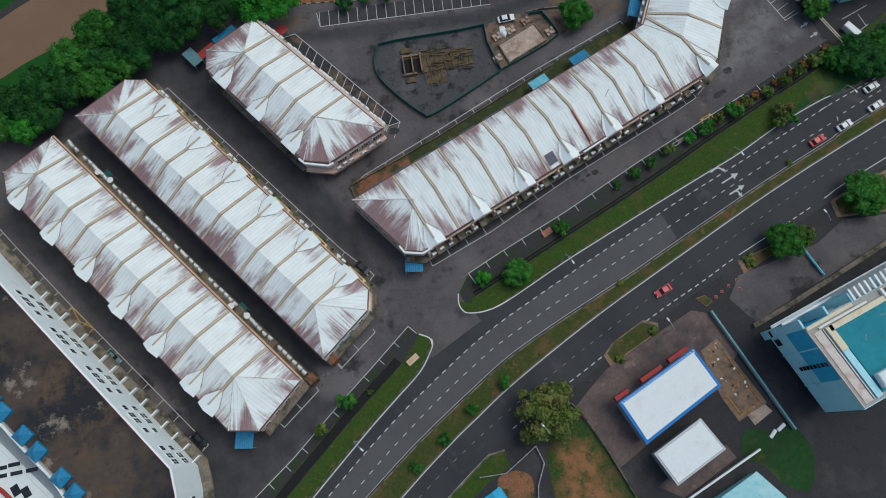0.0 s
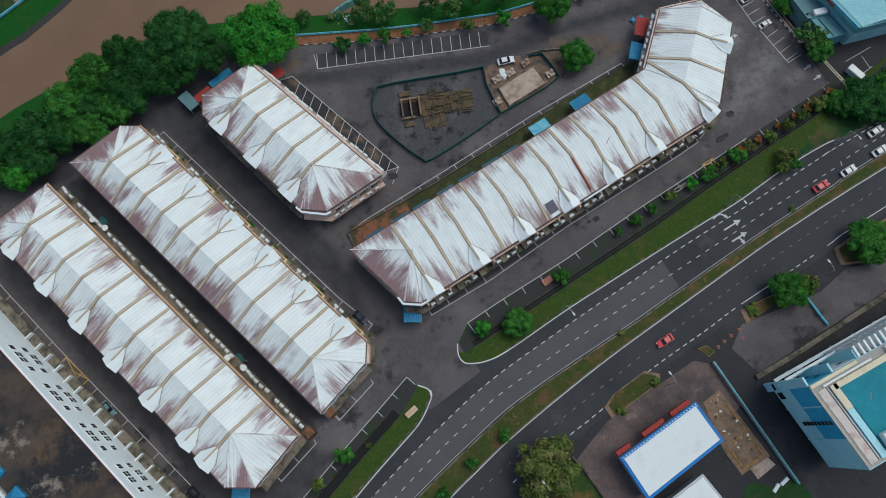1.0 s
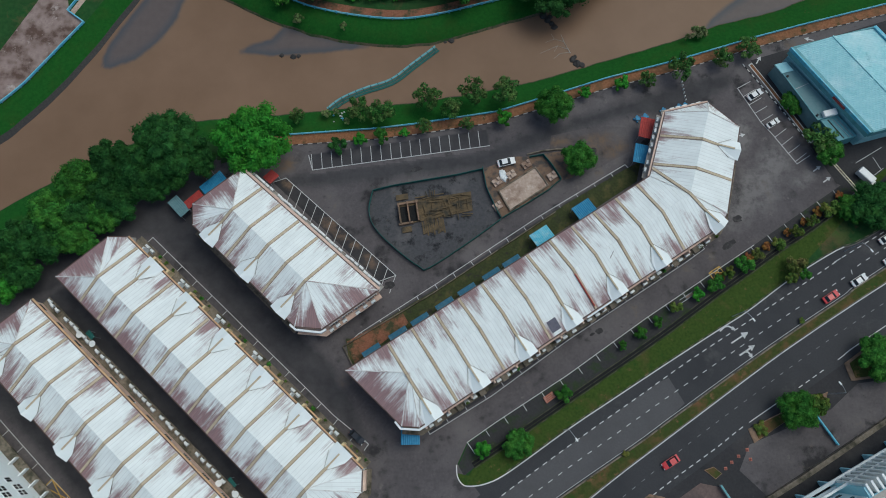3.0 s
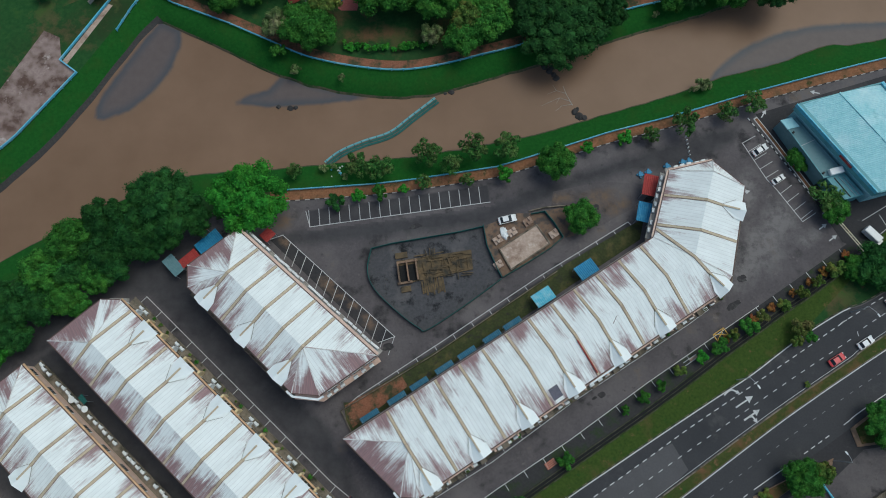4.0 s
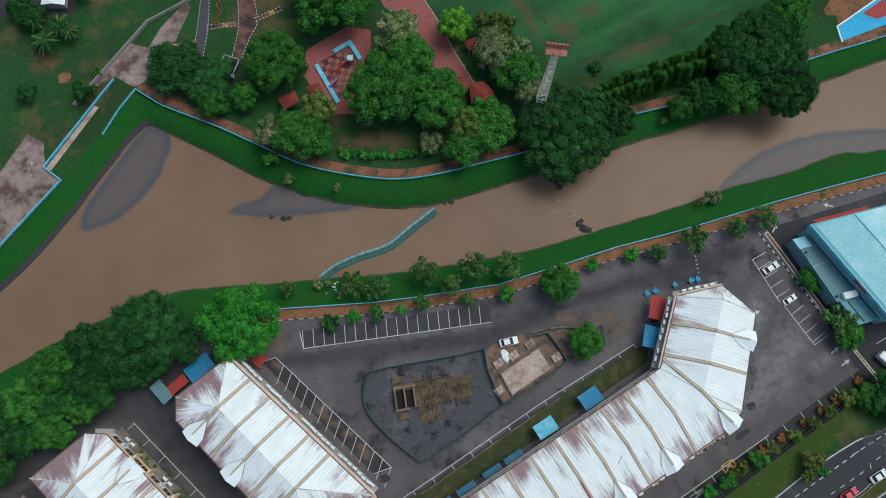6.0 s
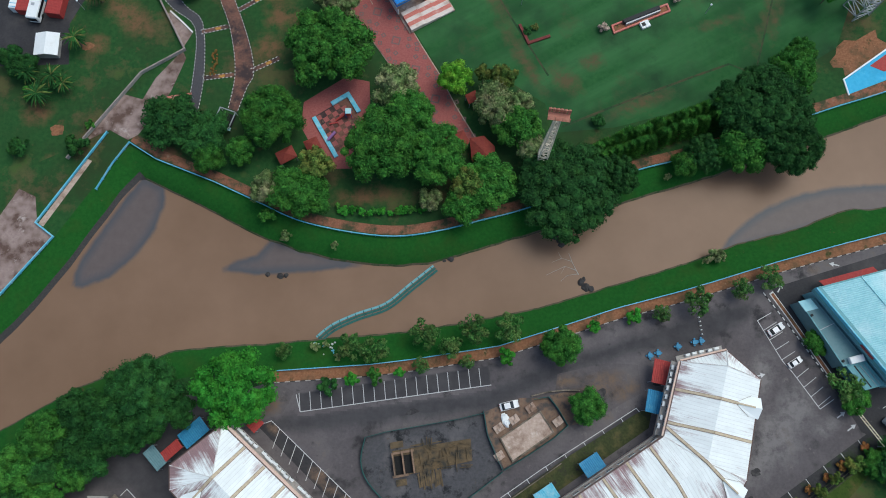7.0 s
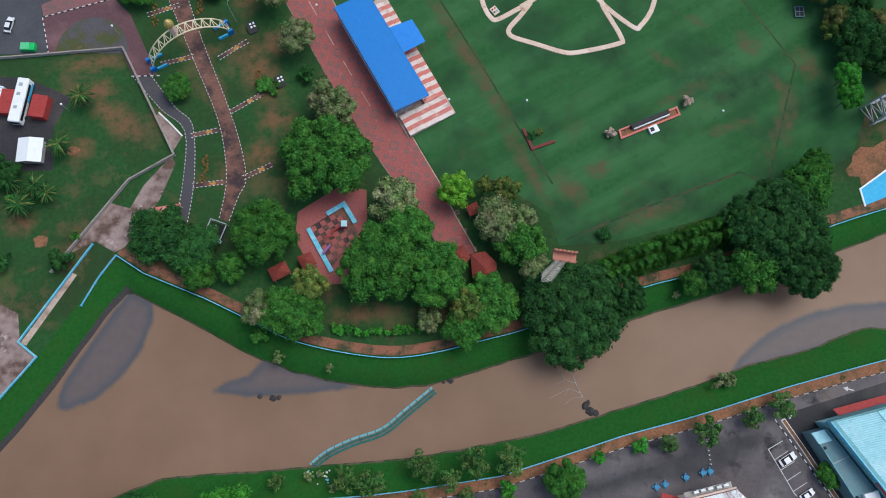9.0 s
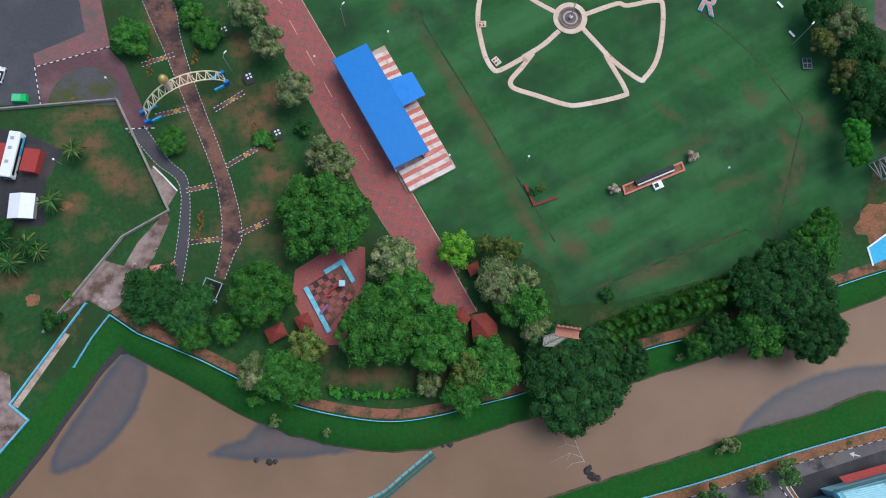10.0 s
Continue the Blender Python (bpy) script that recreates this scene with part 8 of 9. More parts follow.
# pale dead branches caught by the rocks
drift = thing("driftwood", "bleached dead branches caught in the river", "driftwood")
for a, b, r in (((34.4, 136.5), (33.1, 139.2), 0.2), ((33.1, 139.2), (32.2, 141.9), 0.15), ((33.8, 137.6), (31.2, 138.6), 0.14), ((31.2, 138.6), (29.2, 137.7), 0.12), ((32.9, 139.8), (30.4, 140.6), 0.12), ((30.4, 140.6), (28.0, 139.6), 0.1), ((34.2, 136.7), (31.6, 136.3), 0.13), ((31.6, 136.3), (30.0, 134.9), 0.1), ((29.2, 137.7), (26.4, 136.4), 0.1), ((30.4, 140.6), (29.6, 142.2), 0.08), ((31.2, 138.6), (30.2, 136.9), 0.08)):
    bm = bmesh.new()
    tube(bm, (*a, WATER + 0.04), (*b, WATER + 0.12), r * 0.6, r * 0.3, 6)
    part("branch", bm, M_CONC, drift)
paved("pavement", [(113.6, 262), (113.8, 252.9), (113.0, 245.7), (118, 243), (130, 250), (130, 262)], M_PINKPAVE, "pinkish paving beyond the trees", "pavement", 0.05)
for k, km in ((0, M_KERBW), (1, M_KERBB)):
    bm = bmesh.new()
    for line in ([(-99.0, 222.8), (-101.5, 232.6), (-83.4, 238.2)], [(-77.0, 216.4), (-70.6, 216.6)]):
        for x, y, a in along(line, 1.6, 0.8 * k):
            add_box(bm, turn(x, y, 0, a), 0.8, 0.2, 0.2)
    tagged(part("kerb_stones", bm, km), ("white painted kerb stones round the forecourt", "black painted kerb stones round the forecourt")[k], "kerb", kind="stuff")


# ---- trees ----
def crown_mesh(seed, lobes, leaves, leaf, flat=0.55, spread=0.72, droop=0.0, core=0.82):
    """A crown of radius 1: uneven lobes, each of many small leaves round a dark core."""
    rnd = random.Random(seed)
    verts, faces = [], []
    centres = []
    for k in range(lobes):
        a, r = k * 2.4 + rnd.uniform(-0.5, 0.5), spread * math.sqrt((k + 0.3) / lobes) * rnd.uniform(0.85, 1.12)
        z = flat * math.sqrt(max(0.05, 1 - (r / 1.0) ** 2)) * rnd.uniform(0.5, 1.2)
        centres.append((Vector((r * math.cos(a), r * math.sin(a), z)), rnd.uniform(0.13, 0.34) * (1.15 - 0.3 * r) * (0.55 if lobes > 140 else 0.72 if lobes > 60 else 1)))
    for c, rad in centres:
        base = len(verts)
        bmk = bmesh.new()
        bmesh.ops.create_icosphere(bmk, subdivisions=1, radius=rad * core)
        bmk.verts.ensure_lookup_table()
        verts += [c + v.co * rnd.uniform(0.85, 1.1) for v in bmk.verts]
        faces += [[base + v.index for v in f.verts] for f in bmk.faces]
        bmk.free()
        for j in range(leaves):
            z = rnd.uniform(-0.45, 1.0)
            a = rnd.uniform(0, math.tau)
            n = Vector((math.sqrt(1 - z * z) * math.cos(a), math.sqrt(1 - z * z) * math.sin(a), z))
            p = c + n * rad * rnd.uniform(0.72, 1.12)
            n = (n + Vector((rnd.gauss(0, 0.5), rnd.gauss(0, 0.5), rnd.gauss(0.25 - droop, 0.4)))).normalized()
            t = n.orthogonal().normalized()
            t.rotate(Matrix.Rotation(rnd.uniform(0, math.tau), 3, n))
            b = n.cross(t)
            s = leaf * rnd.uniform(0.6, 1.35)
            i = len(verts)
            verts += [p - t * s, p + b * s * 0.55 - n * s * 0.15, p + t * s, p - b * s * 0.55 - n * s * 0.15]
            faces.append((i, i + 1, i + 2, i + 3))
    me = bpy.data.meshes.new("crown")
    me.from_pydata([tuple(v) for v in verts], [], [tuple(f) for f in faces])
    return me


def trunk_mesh(seed, limbs):
    """A tapered trunk one high, with limbs that reach into a crown of radius 1."""
    rnd = random.Random(seed)
    bm = bmesh.new()
    tube(bm, (0, 0, 0), (0.01, 0.01, 0.55), 0.05, 0.035, 8)
    for k in range(limbs):
        a = k * math.tau / limbs + rnd.uniform(-0.4, 0.4)
        r = rnd.uniform(0.35, 0.6)
        tube(bm, (0.01, 0.01, rnd.uniform(0.38, 0.55)), (r * math.cos(a), r * math.sin(a), rnd.uniform(0.7, 0.85)), 0.025, 0.008, 6)
    me = bpy.data.meshes.new("trunk")
    bm.to_mesh(me)
    bm.free()
    me.materials.append(M_BARK)
    return me


CROWNS, TRUNKS = {}, [trunk_mesh(s, 5) for s in range(3)]
SHAPES = {  # species: lobes, leaves per lobe, leaf, flatness, spread, droop
    "rain": (150, 130, 0.03, 0.5, 0.86, 0.1), "rusty": (30, 140, 0.06, 0.65, 0.76, 0.0),
    "deep": (46, 210, 0.045, 0.6, 0.8, 0.0), "bright": (40, 190, 0.052, 0.62, 0.78, 0.0), "green": (44, 210, 0.047, 0.6, 0.8, 0.0),
    "dull": (30, 170, 0.05, 0.7, 0.76, 0.2), "airy": (20, 70, 0.085, 0.8, 0.8, 0.2), "dry": (24, 150, 0.05, 0.7, 0.74, 0.1), "khaki": (36, 170, 0.05, 0.6, 0.78, 0.1), "lime": (30, 140, 0.06, 0.65, 0.76, 0.0), "olive": (26, 130, 0.06, 0.7, 0.74, 0.1),
}
WORDS = {"rain": "very dark green spreading", "rusty": "rusty orange and green", "deep": "dark green dense", "bright": "bright green", "green": "mid-green broad", "dull": "dull grey-green feathery", "olive": "yellowish olive green", "dry": "dry pale tan", "airy": "thin airy olive green", "khaki": "brownish khaki green", "lime": "bright yellow-green"}
planted = 0


def ground_z(x, y):
    """Height of the river banks under a place."""
    s1, s0, n0, n1 = s_top(x), s_edge(x), n_edge(x), n_top(x)
    if s1 < y < s0:
        return float(np.interp(y, [s1, s1 + (s0 - s1) * 0.3, s0], [0, -0.35, WATER + 0.3]))
    if n0 < y < n1:
        return float(np.interp(y, [n0, n0 + (n1 - n0) * 0.7, n1], [WATER + 0.5, -0.35, 0]))
    return 0.0


def plant(sp, x, y, r, h, where, group, stand_on=None):
    """A tree or shrub of crown radius r and height h."""
    global planted
    planted += 1
    size = 0 if r < 3.2 else 1 if r < 7.5 else 2
    r *= 1.08
    key = (sp, size, planted % 3)
    if key not in CROWNS:
        lobes, leaves, leaf, flat, spread, droop = SHAPES[sp]
        if size == 0:
            lobes, leaves, leaf = 11, 90, 0.15
        elif size == 2:
            lobes, leaves, leaf = (lobes + 80, 190, 0.025) if sp == "deep" else (240, 120, 0.023) if sp == "rain" else (lobes + 45, 220, 0.03)
        if sp == "airy":
            lobes, leaves, leaf = 20, 70, 0.085
        CROWNS[key] = crown_mesh(hash_of(key), lobes, leaves, leaf, flat, spread, droop, 0.3 if sp == "airy" else 0.82)
        CROWNS[key].materials.append(LEAVES[sp])
    shrub = h <= 3.2
    ob = thing("shrub" if shrub else "tree", WORDS[sp] + (" round shrub " if shrub else " tree ") + where, "shrub" if shrub else "tree", group, at=(x, y, ground_z(x, y) if stand_on is None else stand_on))
    ob.rotation_euler.z = planted * 1.7
    c = new("crown", CROWNS[key])
    t = new("trunk", TRUNKS[planted % 3])
    c.parent = t.parent = ob
    deep_z = min(0.55 * h, 0.8 * r)
    c.location.z, c.scale = h - 0.95 * deep_z - 0.15 * h, (r, r, max(0.5, deep_z * 1.5))
    t.scale = (r * 0.75, r * 0.75, h * 0.95)


def hash_of(key):
    return sum(ord(ch) for ch in key[0]) * 7 + 13 * key[1] + key[2]


for item in (
    ("deep", -65.6, 107.6, 9.0, 13),
    ("deep", -79.2, 104.6, 5.4, 11),
    ("deep", -72.2, 103.2, 5.8, 11),
    ("deep", -58.2, 104.4, 3.8, 9),
    ("deep", -64.5, 100.6, 3.6, 8),
    ("deep", -73.0, 98.8, 5.0, 9),
    ("deep", -77.2, 93.6, 4.2, 8),
    ("deep", -68.2, 98.6, 3.6, 7),
    ("green", -80.6, 90.4, 3.6, 7),
    ("green", -86.3, 99.4, 5.8, 11),
    ("deep", -80.0, 96.8, 5.0, 10),
    ("green", -82.2, 93.0, 4.0, 8),
    ("green", -92.0, 92.0, 5.8, 10),
    ("deep", -86.8, 92.4, 4.2, 9),
    ("green", -87.4, 86.4, 4.4, 9),
    ("green", -84.6, 84.9, 3.2, 7),
    ("deep", -98.0, 85.3, 6.0, 10),
    ("deep", -92.4, 84.6, 4.4, 9),
    ("deep", -104.4, 80.4, 5.6, 9),
    ("deep", -98.2, 77.6, 4.6, 8),
    ("bright", -102.1, 74.2, 3.9, 8),
    ("green", -109.5, 75.0, 5.0, 9),
    ("bright", -45.6, 109.0, 9.4, 13),
):
    plant(*item, "by the river bank", "riverside trees")
for item in (
    ("green", -27.0, 192.4, 11.1, 13),
    ("green", -40.6, 174.5, 8.1, 11),
    ("green", -13.6, 166.8, 9.6, 13),
    ("green", -0.8, 164.7, 8.0, 12),
    ("green", -6.6, 175.0, 5.8, 12),
    ("green", -31.0, 154.6, 5.6, 8),
    ("deep", -65.6, 174.2, 7.3, 7),
    ("deep", -57.1, 171.0, 6.0, 6),
    ("dull", -10.0, 182.5, 6.5, 10),
    ("dull", -26.5, 207.3, 5.5, 9),
    ("dull", -23.2, 205.4, 3.9, 8),
    ("dull", -34.6, 224.6, 5.0, 9),
    ("dull", -42.0, 236.5, 4.7, 9),
    ("dull", -47.3, 244.8, 4.7, 9),
):
    plant(*item, "in the park", "park trees")
for item in (
    ("lime", 4.5, 185.0, 4.7, 8),
    ("olive", 11.6, 186.2, 2.6, 7),
    ("olive", 16.2, 184.7, 3.9, 8),
    ("dull", 14.3, 177.2, 6.3, 9),
    ("green", 19.4, 172.0, 5.9, 9),
    ("dull", 20.3, 178.0, 3.4, 8),
    ("dull", 22.6, 166.2, 3.9, 8),
    ("green", 12.7, 158.5, 6.8, 9),
    ("olive", 6.9, 157.2, 4.7, 9),
    ("green", 6.2, 152.2, 5.0, 8),
    ("dull", -1.8, 154.1, 3.2, 5),
    ("dull", -41.0, 156.6, 4.4, 7),
    ("green", -34.6, 156.0, 6.2, 9),
    ("olive", -29.5, 162.5, 4.6, 8),
    ("green", -41.4, 150.8, 2.1, 4),
    ("green", -56.1, 165.1, 4.0, 6),
    ("green", -48.4, 166.4, 3.7, 6),
):
    plant(*item, "beside the promenade", "park trees")
for item in (
    ("rain", 31.2, 155.8, 12.4, 12),
    ("rain", 27.4, 159.7, 6.3, 10),
    ("rain", 43.4, 159.6, 5.2, 10),
    ("rain", 80.5, 176.1, 11.3, 14),
    ("rain", 85.7, 167.1, 7.8, 13),
    ("rain", 72.7, 177.6, 5.8, 12),
    ("green", 74.8, 166.0, 6.5, 10),
    ("green", 88.5, 185.7, 5.9, 10),
    ("green", 91.4, 191.3, 4.2, 9),
    ("rain", 65.5, 165.5, 5.0, 8),
    ("green", 60.5, 163.0, 3.4, 6),
    ("bright", 101.3, 214.5, 3.4, 9),
    ("bright", 101.4, 208.8, 3.4, 9),
    ("khaki", 96.5, 238.5, 3.8, 8),
    ("dull", 101.4, 243.2, 5.4, 9),
    ("deep", 105.0, 236.7, 6.0, 9),
    ("khaki", 101.2, 231.0, 3.6, 8),
    ("deep", 106.6, 226.1, 6.0, 9),
    ("deep", 104.4, 220.6, 3.4, 7),
    ("deep", 96.5, 246.8, 5.0, 9),
    ("deep", 112.0, 220.0, 5.5, 9),
    ("khaki", 111.5, 229.5, 4.0, 8),
    ("olive", 99.6, 227.8, 2.9, 6),
):
    plant(*item, "on the far river bank", "far bank trees")
for item in (
    ("green", -64.6, 212.6, 3.7, 4),
    ("deep", -104.2, 189.2, 3.6, 5),
    ("deep", -107.5, 192.0, 3.4, 5),
    ("green", -102.0, 182.6, 2.4, 3),
    ("deep", -89.3, 168.6, 3.0, 4),
    ("green", -87.0, 174.4, 1.3, 2),
    ("deep", -103.4, 168.4, 2.6, 4),
    ("green", -42.6, 213.8, 3.0, 2),
    ("green", -76.6, 239.3, 5.0, 6),
    ("green", -62.4, 245.7, 3.5, 4),
    ("green", -57.8, 241.0, 4.3, 4),
    ("deep", -32.9, 216.5, 2.4, 3),
    ("deep", 40.7, 175.1, 1.9, 2),
    ("deep", -64.3, 249.6, 2.7, 3),
    ("deep", 23.6, 200.6, 1.3, 1),
    ("khaki", 25.4, 201.6, 1.1, 1),
):
    plant(*item, "on the park lawn", "lawn shrubs")
for item in (
    ("airy", -20.2, 118.9, 3.4, 6),
    ("airy", -14.4, 118.2, 3.4, 6),
    ("airy", -3.0, 121.4, 3.6, 7),
    ("airy", 3.1, 118.6, 2.9, 6),
    ("airy", 8.6, 122.5, 3.7, 8),
    ("airy", 16.5, 122.6, 3.6, 7),
    ("green", 28.3, 118.6, 4.7, 8),
    ("deep", -25.7, 110.0, 2.4, 3),
    ("bright", -20.0, 111.3, 1.7, 3),
    ("green", -14.5, 112.2, 2.1, 4),
    ("bright", -9.0, 112.9, 1.3, 3),
    ("airy", -4.1, 114.4, 2.1, 4),
    ("airy", 6.5, 115.3, 1.9, 3),
    ("bright", 15.9, 116.4, 2.1, 4),
    ("airy", -36.1, 118.1, 2.1, 4),
):
    plant(*item, "along the river fence", "fence trees")
for item in (
    ("bright", 36.6, 123.2, 1.7, 3),
    ("bright", 46.3, 125.7, 2.0, 3),
    ("airy", 52.7, 126.4, 2.3, 4),
    ("airy", 61.0, 129.1, 3.6, 6),
    ("airy", 72.2, 132.1, 2.7, 4),
    ("airy", 79.2, 134.6, 3.2, 4),
    ("dull", 67.6, 140.8, 2.1, 3),
    ("green", 33.9, 105.1, 4.2, 6),
    ("green", 88.8, 119.4, 3.2, 4),
    ("airy", 94.0, 109.1, 4.4, 5),
):
    plant(*item, "along the river fence", "fence trees")
for item in (
    ("khaki", 21.8, 5.3, 7.2, 9),
    ("green", 16.5, 37.4, 3.5, 4),
    ("bright", 8.7, 36.2, 2.1, 3),
    ("green", 27.7, 48.7, 2.0, 3),
    ("olive", -28.5, 2.0, 1.7, 3),
    ("green", -22.8, 8.0, 2.3, 4),
    ("green", 80.0, 44.0, 4.5, 6),
    ("olive", 84.5, 45.5, 2.9, 5),
    ("green", 100.3, 55.5, 5.6, 6),
    ("khaki", 84.2, 77.6, 2.6, 4),
    ("green", 86.0, 75.6, 1.7, 3.5),
    ("olive", 82.5, 74.6, 1.7, 3.5),
    ("deep", 104.6, 92.0, 6.2, 6),
    ("green", 99.4, 91.2, 3.6, 4),
    ("green", 113.5, 95.5, 5.6, 6),
    ("deep", 109.0, 90.0, 4.0, 4),
    ("green", 95.5, 106.0, 3.5, 5),
):
    plant(*item, "beside the road", "roadside trees")
for item in (
    ("green", 42.1, 59.4, 1.2, 2),
    ("green", 46.3, 62.4, 1.6, 2.5),
    ("green", 50.4, 64.9, 1.5, 2.5),
    ("olive", 55.2, 68.1, 1.6, 2.5),
    ("bright", 60.5, 71.2, 1.6, 2.5),
    ("green", 65.0, 73.8, 2.3, 3),
    ("rusty", 66.8, 75.4, 1.1, 1.2),
    ("olive", 68.5, 76.3, 1.7, 2.5),
    ("green", 72.4, 78.2, 2.4, 3),
    ("rusty", 74.0, 80.2, 1.3, 1.4),
    ("khaki", 75.7, 80.7, 1.7, 2.5),
    ("rusty", 78.4, 82.9, 1.2, 1.3),
    ("olive", 80.9, 83.4, 1.8, 2.5),
    ("rusty", 83.8, 86.2, 1.1, 1.2),
    ("olive", 85.7, 86.1, 1.8, 3),
    ("rusty", 88.1, 88.9, 1.1, 1.2),
    ("olive", 89.6, 88.8, 1.7, 3),
    ("rusty", 92.0, 91.4, 1.3, 1.4),
    ("olive", 94.7, 91.8, 2.4, 3),
    ("green", 98.6, 94.4, 1.3, 2),
    ("rusty", 97.8, 95.6, 1.1, 1.2),
):
    plant(*item, "in the roadside strip", "roadside shrubs")
for item in (
    ("green", -7.2, -6.5, 1.5, 2),
    ("green", -0.5, -0.4, 1.6, 2),
    ("green", 5.7, 6.2, 1.6, 2.5),
    ("green", 12.8, 12.0, 1.6, 2.5),
    ("olive", -17.7, 10.3, 0.8, 1),
    ("olive", 48.1, 23.6, 1.3, 1),
    ("olive", 39.8, 17.2, 1.2, 1),
    ("olive", 72.2, 40.1, 1.9, 1),
    ("olive", 41.1, 35.0, 0.9, 1),
    ("olive", 84.7, 64.8, 0.8, 1),
):
    plant(*item, "on a planted strip", "strip shrubs")


random.seed(63)
for k in range(30):
    p, q, o = ((-17.6, 32.6), (-72.9, 85.1), 1.55) if k % 5 < 3 else ((-5.3, 41.3), (64.8, 85.8), 1.3)
    t = (k + random.uniform(0.1, 0.9)) / 30
    n = Vector((q[1] - p[1], p[0] - q[0])).normalized() * o
    plant("olive" if k % 3 else "green", p[0] + (q[0] - p[0]) * t + n.x, p[1] + (q[1] - p[1]) * t + n.y, random.uniform(0.3, 0.6), random.uniform(0.6, 1.1), "growing on a canopy ledge", "ledge plants", 3.95)


# a close row of slender conifers along the far bank
def conifer_mesh(seed):
    rnd = random.Random(seed)
    verts, faces = [], []
    for k in range(520):
        z = rnd.uniform(0.04, 1.0)
        rad = 0.5 * (1 - z) ** 0.8 + 0.03
        a = rnd.uniform(0, math.tau)
        p = Vector((rad * math.cos(a) * rnd.uniform(0.5, 1), rad * math.sin(a) * rnd.uniform(0.5, 1), z))
        d = Vector((math.cos(a), math.sin(a), 0.7)).normalized()
        w = Vector((-math.sin(a), math.cos(a), 0)) * 0.05
        i = len(verts)
        e = 0.17 * rnd.uniform(0.6, 1.2)
        verts += [p - w, p + d * e * 0.5 - w * 0.6, p + d * Vector((e, e, e * 0.5)).x, p + w]
        faces.append((i, i + 1, i + 2, i + 3))
    me = bpy.data.meshes.new("crown")
    me.from_pydata([tuple(v) for v in verts], [], faces)
    me.materials.append(LEAVES["green"])
    return me


CONIFERS = [conifer_mesh(s) for s in (1, 2, 3)]
random.seed(31)
for k in range(38):
    row, k = k % 2, k // 2
    ob = thing("conifer", "slender dark green conifer in a close row", "tree", "conifer row", at=(40.5 + 1.72 * k + random.uniform(-0.3, 0.3) - 0.9 * row, 164.6 + 0.62 * k + random.uniform(-0.4, 0.4) + 2.6 * row, 0))
    c = new("crown", CONIFERS[k % 3])
    t = new("trunk", TRUNKS[k % 3])
    c.parent = t.parent = ob
    h = random.uniform(6.5, 9.0)
    c.scale, t.scale = (4.6, 4.6, h), (1.2, 1.2, h * 0.5)
    ob.rotation_euler.z = k


def palm(x, y, h, r):
    ob = thing("palm", "palm tree with a rosette of arching fronds", "palm", "palms on the lawn", at=(x, y, 0))
    bm = bmesh.new()
    tube(bm, (0, 0, 0), (0.1, 0.1, h), 0.26, 0.17, 8)
    part("trunk", bm, M_BARK, ob)
    rnd = random.Random(int(x * 10))
    for k in range(28):
        a = k * math.tau / 28 + rnd.uniform(-0.12, 0.12)
        el = rnd.uniform(-0.1, 0.75)
        bm = bmesh.new()
        prev = None
        for s in range(7):
            t = s / 6
            d, z = r * t * math.cos(el * (1 - t)), h + r * (math.sin(el) * t - 0.55 * t * t)
            c = Vector((0.1 + d * math.cos(a), 0.1 + d * math.sin(a), z))
            w = Vector((-math.sin(a), math.cos(a), 0)) * (0.24 * math.sin(math.pi * min(1, t * 0.9 + 0.08)) * r / 3)
            row = [bm.verts.new(c + w - Vector((0, 0, 0.16))), bm.verts.new(c), bm.verts.new(c - w - Vector((0, 0, 0.16)))]
            if prev:
                bm.faces.new((prev[0], prev[1], row[1], row[0]))
                bm.faces.new((prev[1], prev[2], row[2], row[1]))
            prev = row
        part("frond", bm, LEAVES["deep"] if k % 4 else LEAVES["khaki"], ob)


for x, y, h, r in ((-87.6, 209.3, 5, 3.2), (-91.6, 196.6, 5, 3.4), (-96.5, 186.4, 4.5, 3.3), (-99.6, 181.6, 4.5, 3.6), (-93.6, 184.6, 4, 2.8), (-103, 187.5, 4, 3.0)):
    palm(x, y, h, r)
for x, y, r, h in ((62.9, 209.5, 1.7, 2.0), (43.4, 201.2, 1.5, 1.8)):
    plant("dry", x, y, r, h, "beside the pink planter", "planter shrubs")
# low planting along the far bank walk
random.seed(8)
for k in range(16):
    plant("bright" if k % 3 else "green", -24 + 1.5 * k + random.uniform(-0.5, 0.5), 151.4 + 0.15 * abs(k - 8) + random.uniform(-0.8, 0.8), random.uniform(0.7, 1.5), random.uniform(1.0, 2.4), "along the river walk", "walk shrubs")
for x, y, n in ((-72.6, 233.4, 7), (-61.2, 236.0, 5), (-57.4, 192.0, 8), (-45.6, 216.6, 4)):
    bm = bmesh.new()
    for k in range(3 * n):
        bmesh.ops.create_icosphere(bm, subdivisions=1, radius=random.uniform(0.2, 0.42), matrix=Matrix.Translation((x + random.uniform(-0.8, 0.8), y + (k / 3 - n / 2) * 0.9, 0.15)))
    tagged(part("flower_clump", bm, surf("orange_blooms", (0.3, 0.1, 0.025), (0.06, 0.09, 0.02), None, 0.5, 3.0, 0.9, 0.6)), "orange flowering border plants", "flowers", "flower clumps", "stuff")


# ---- vehicles ----
CARS = {}


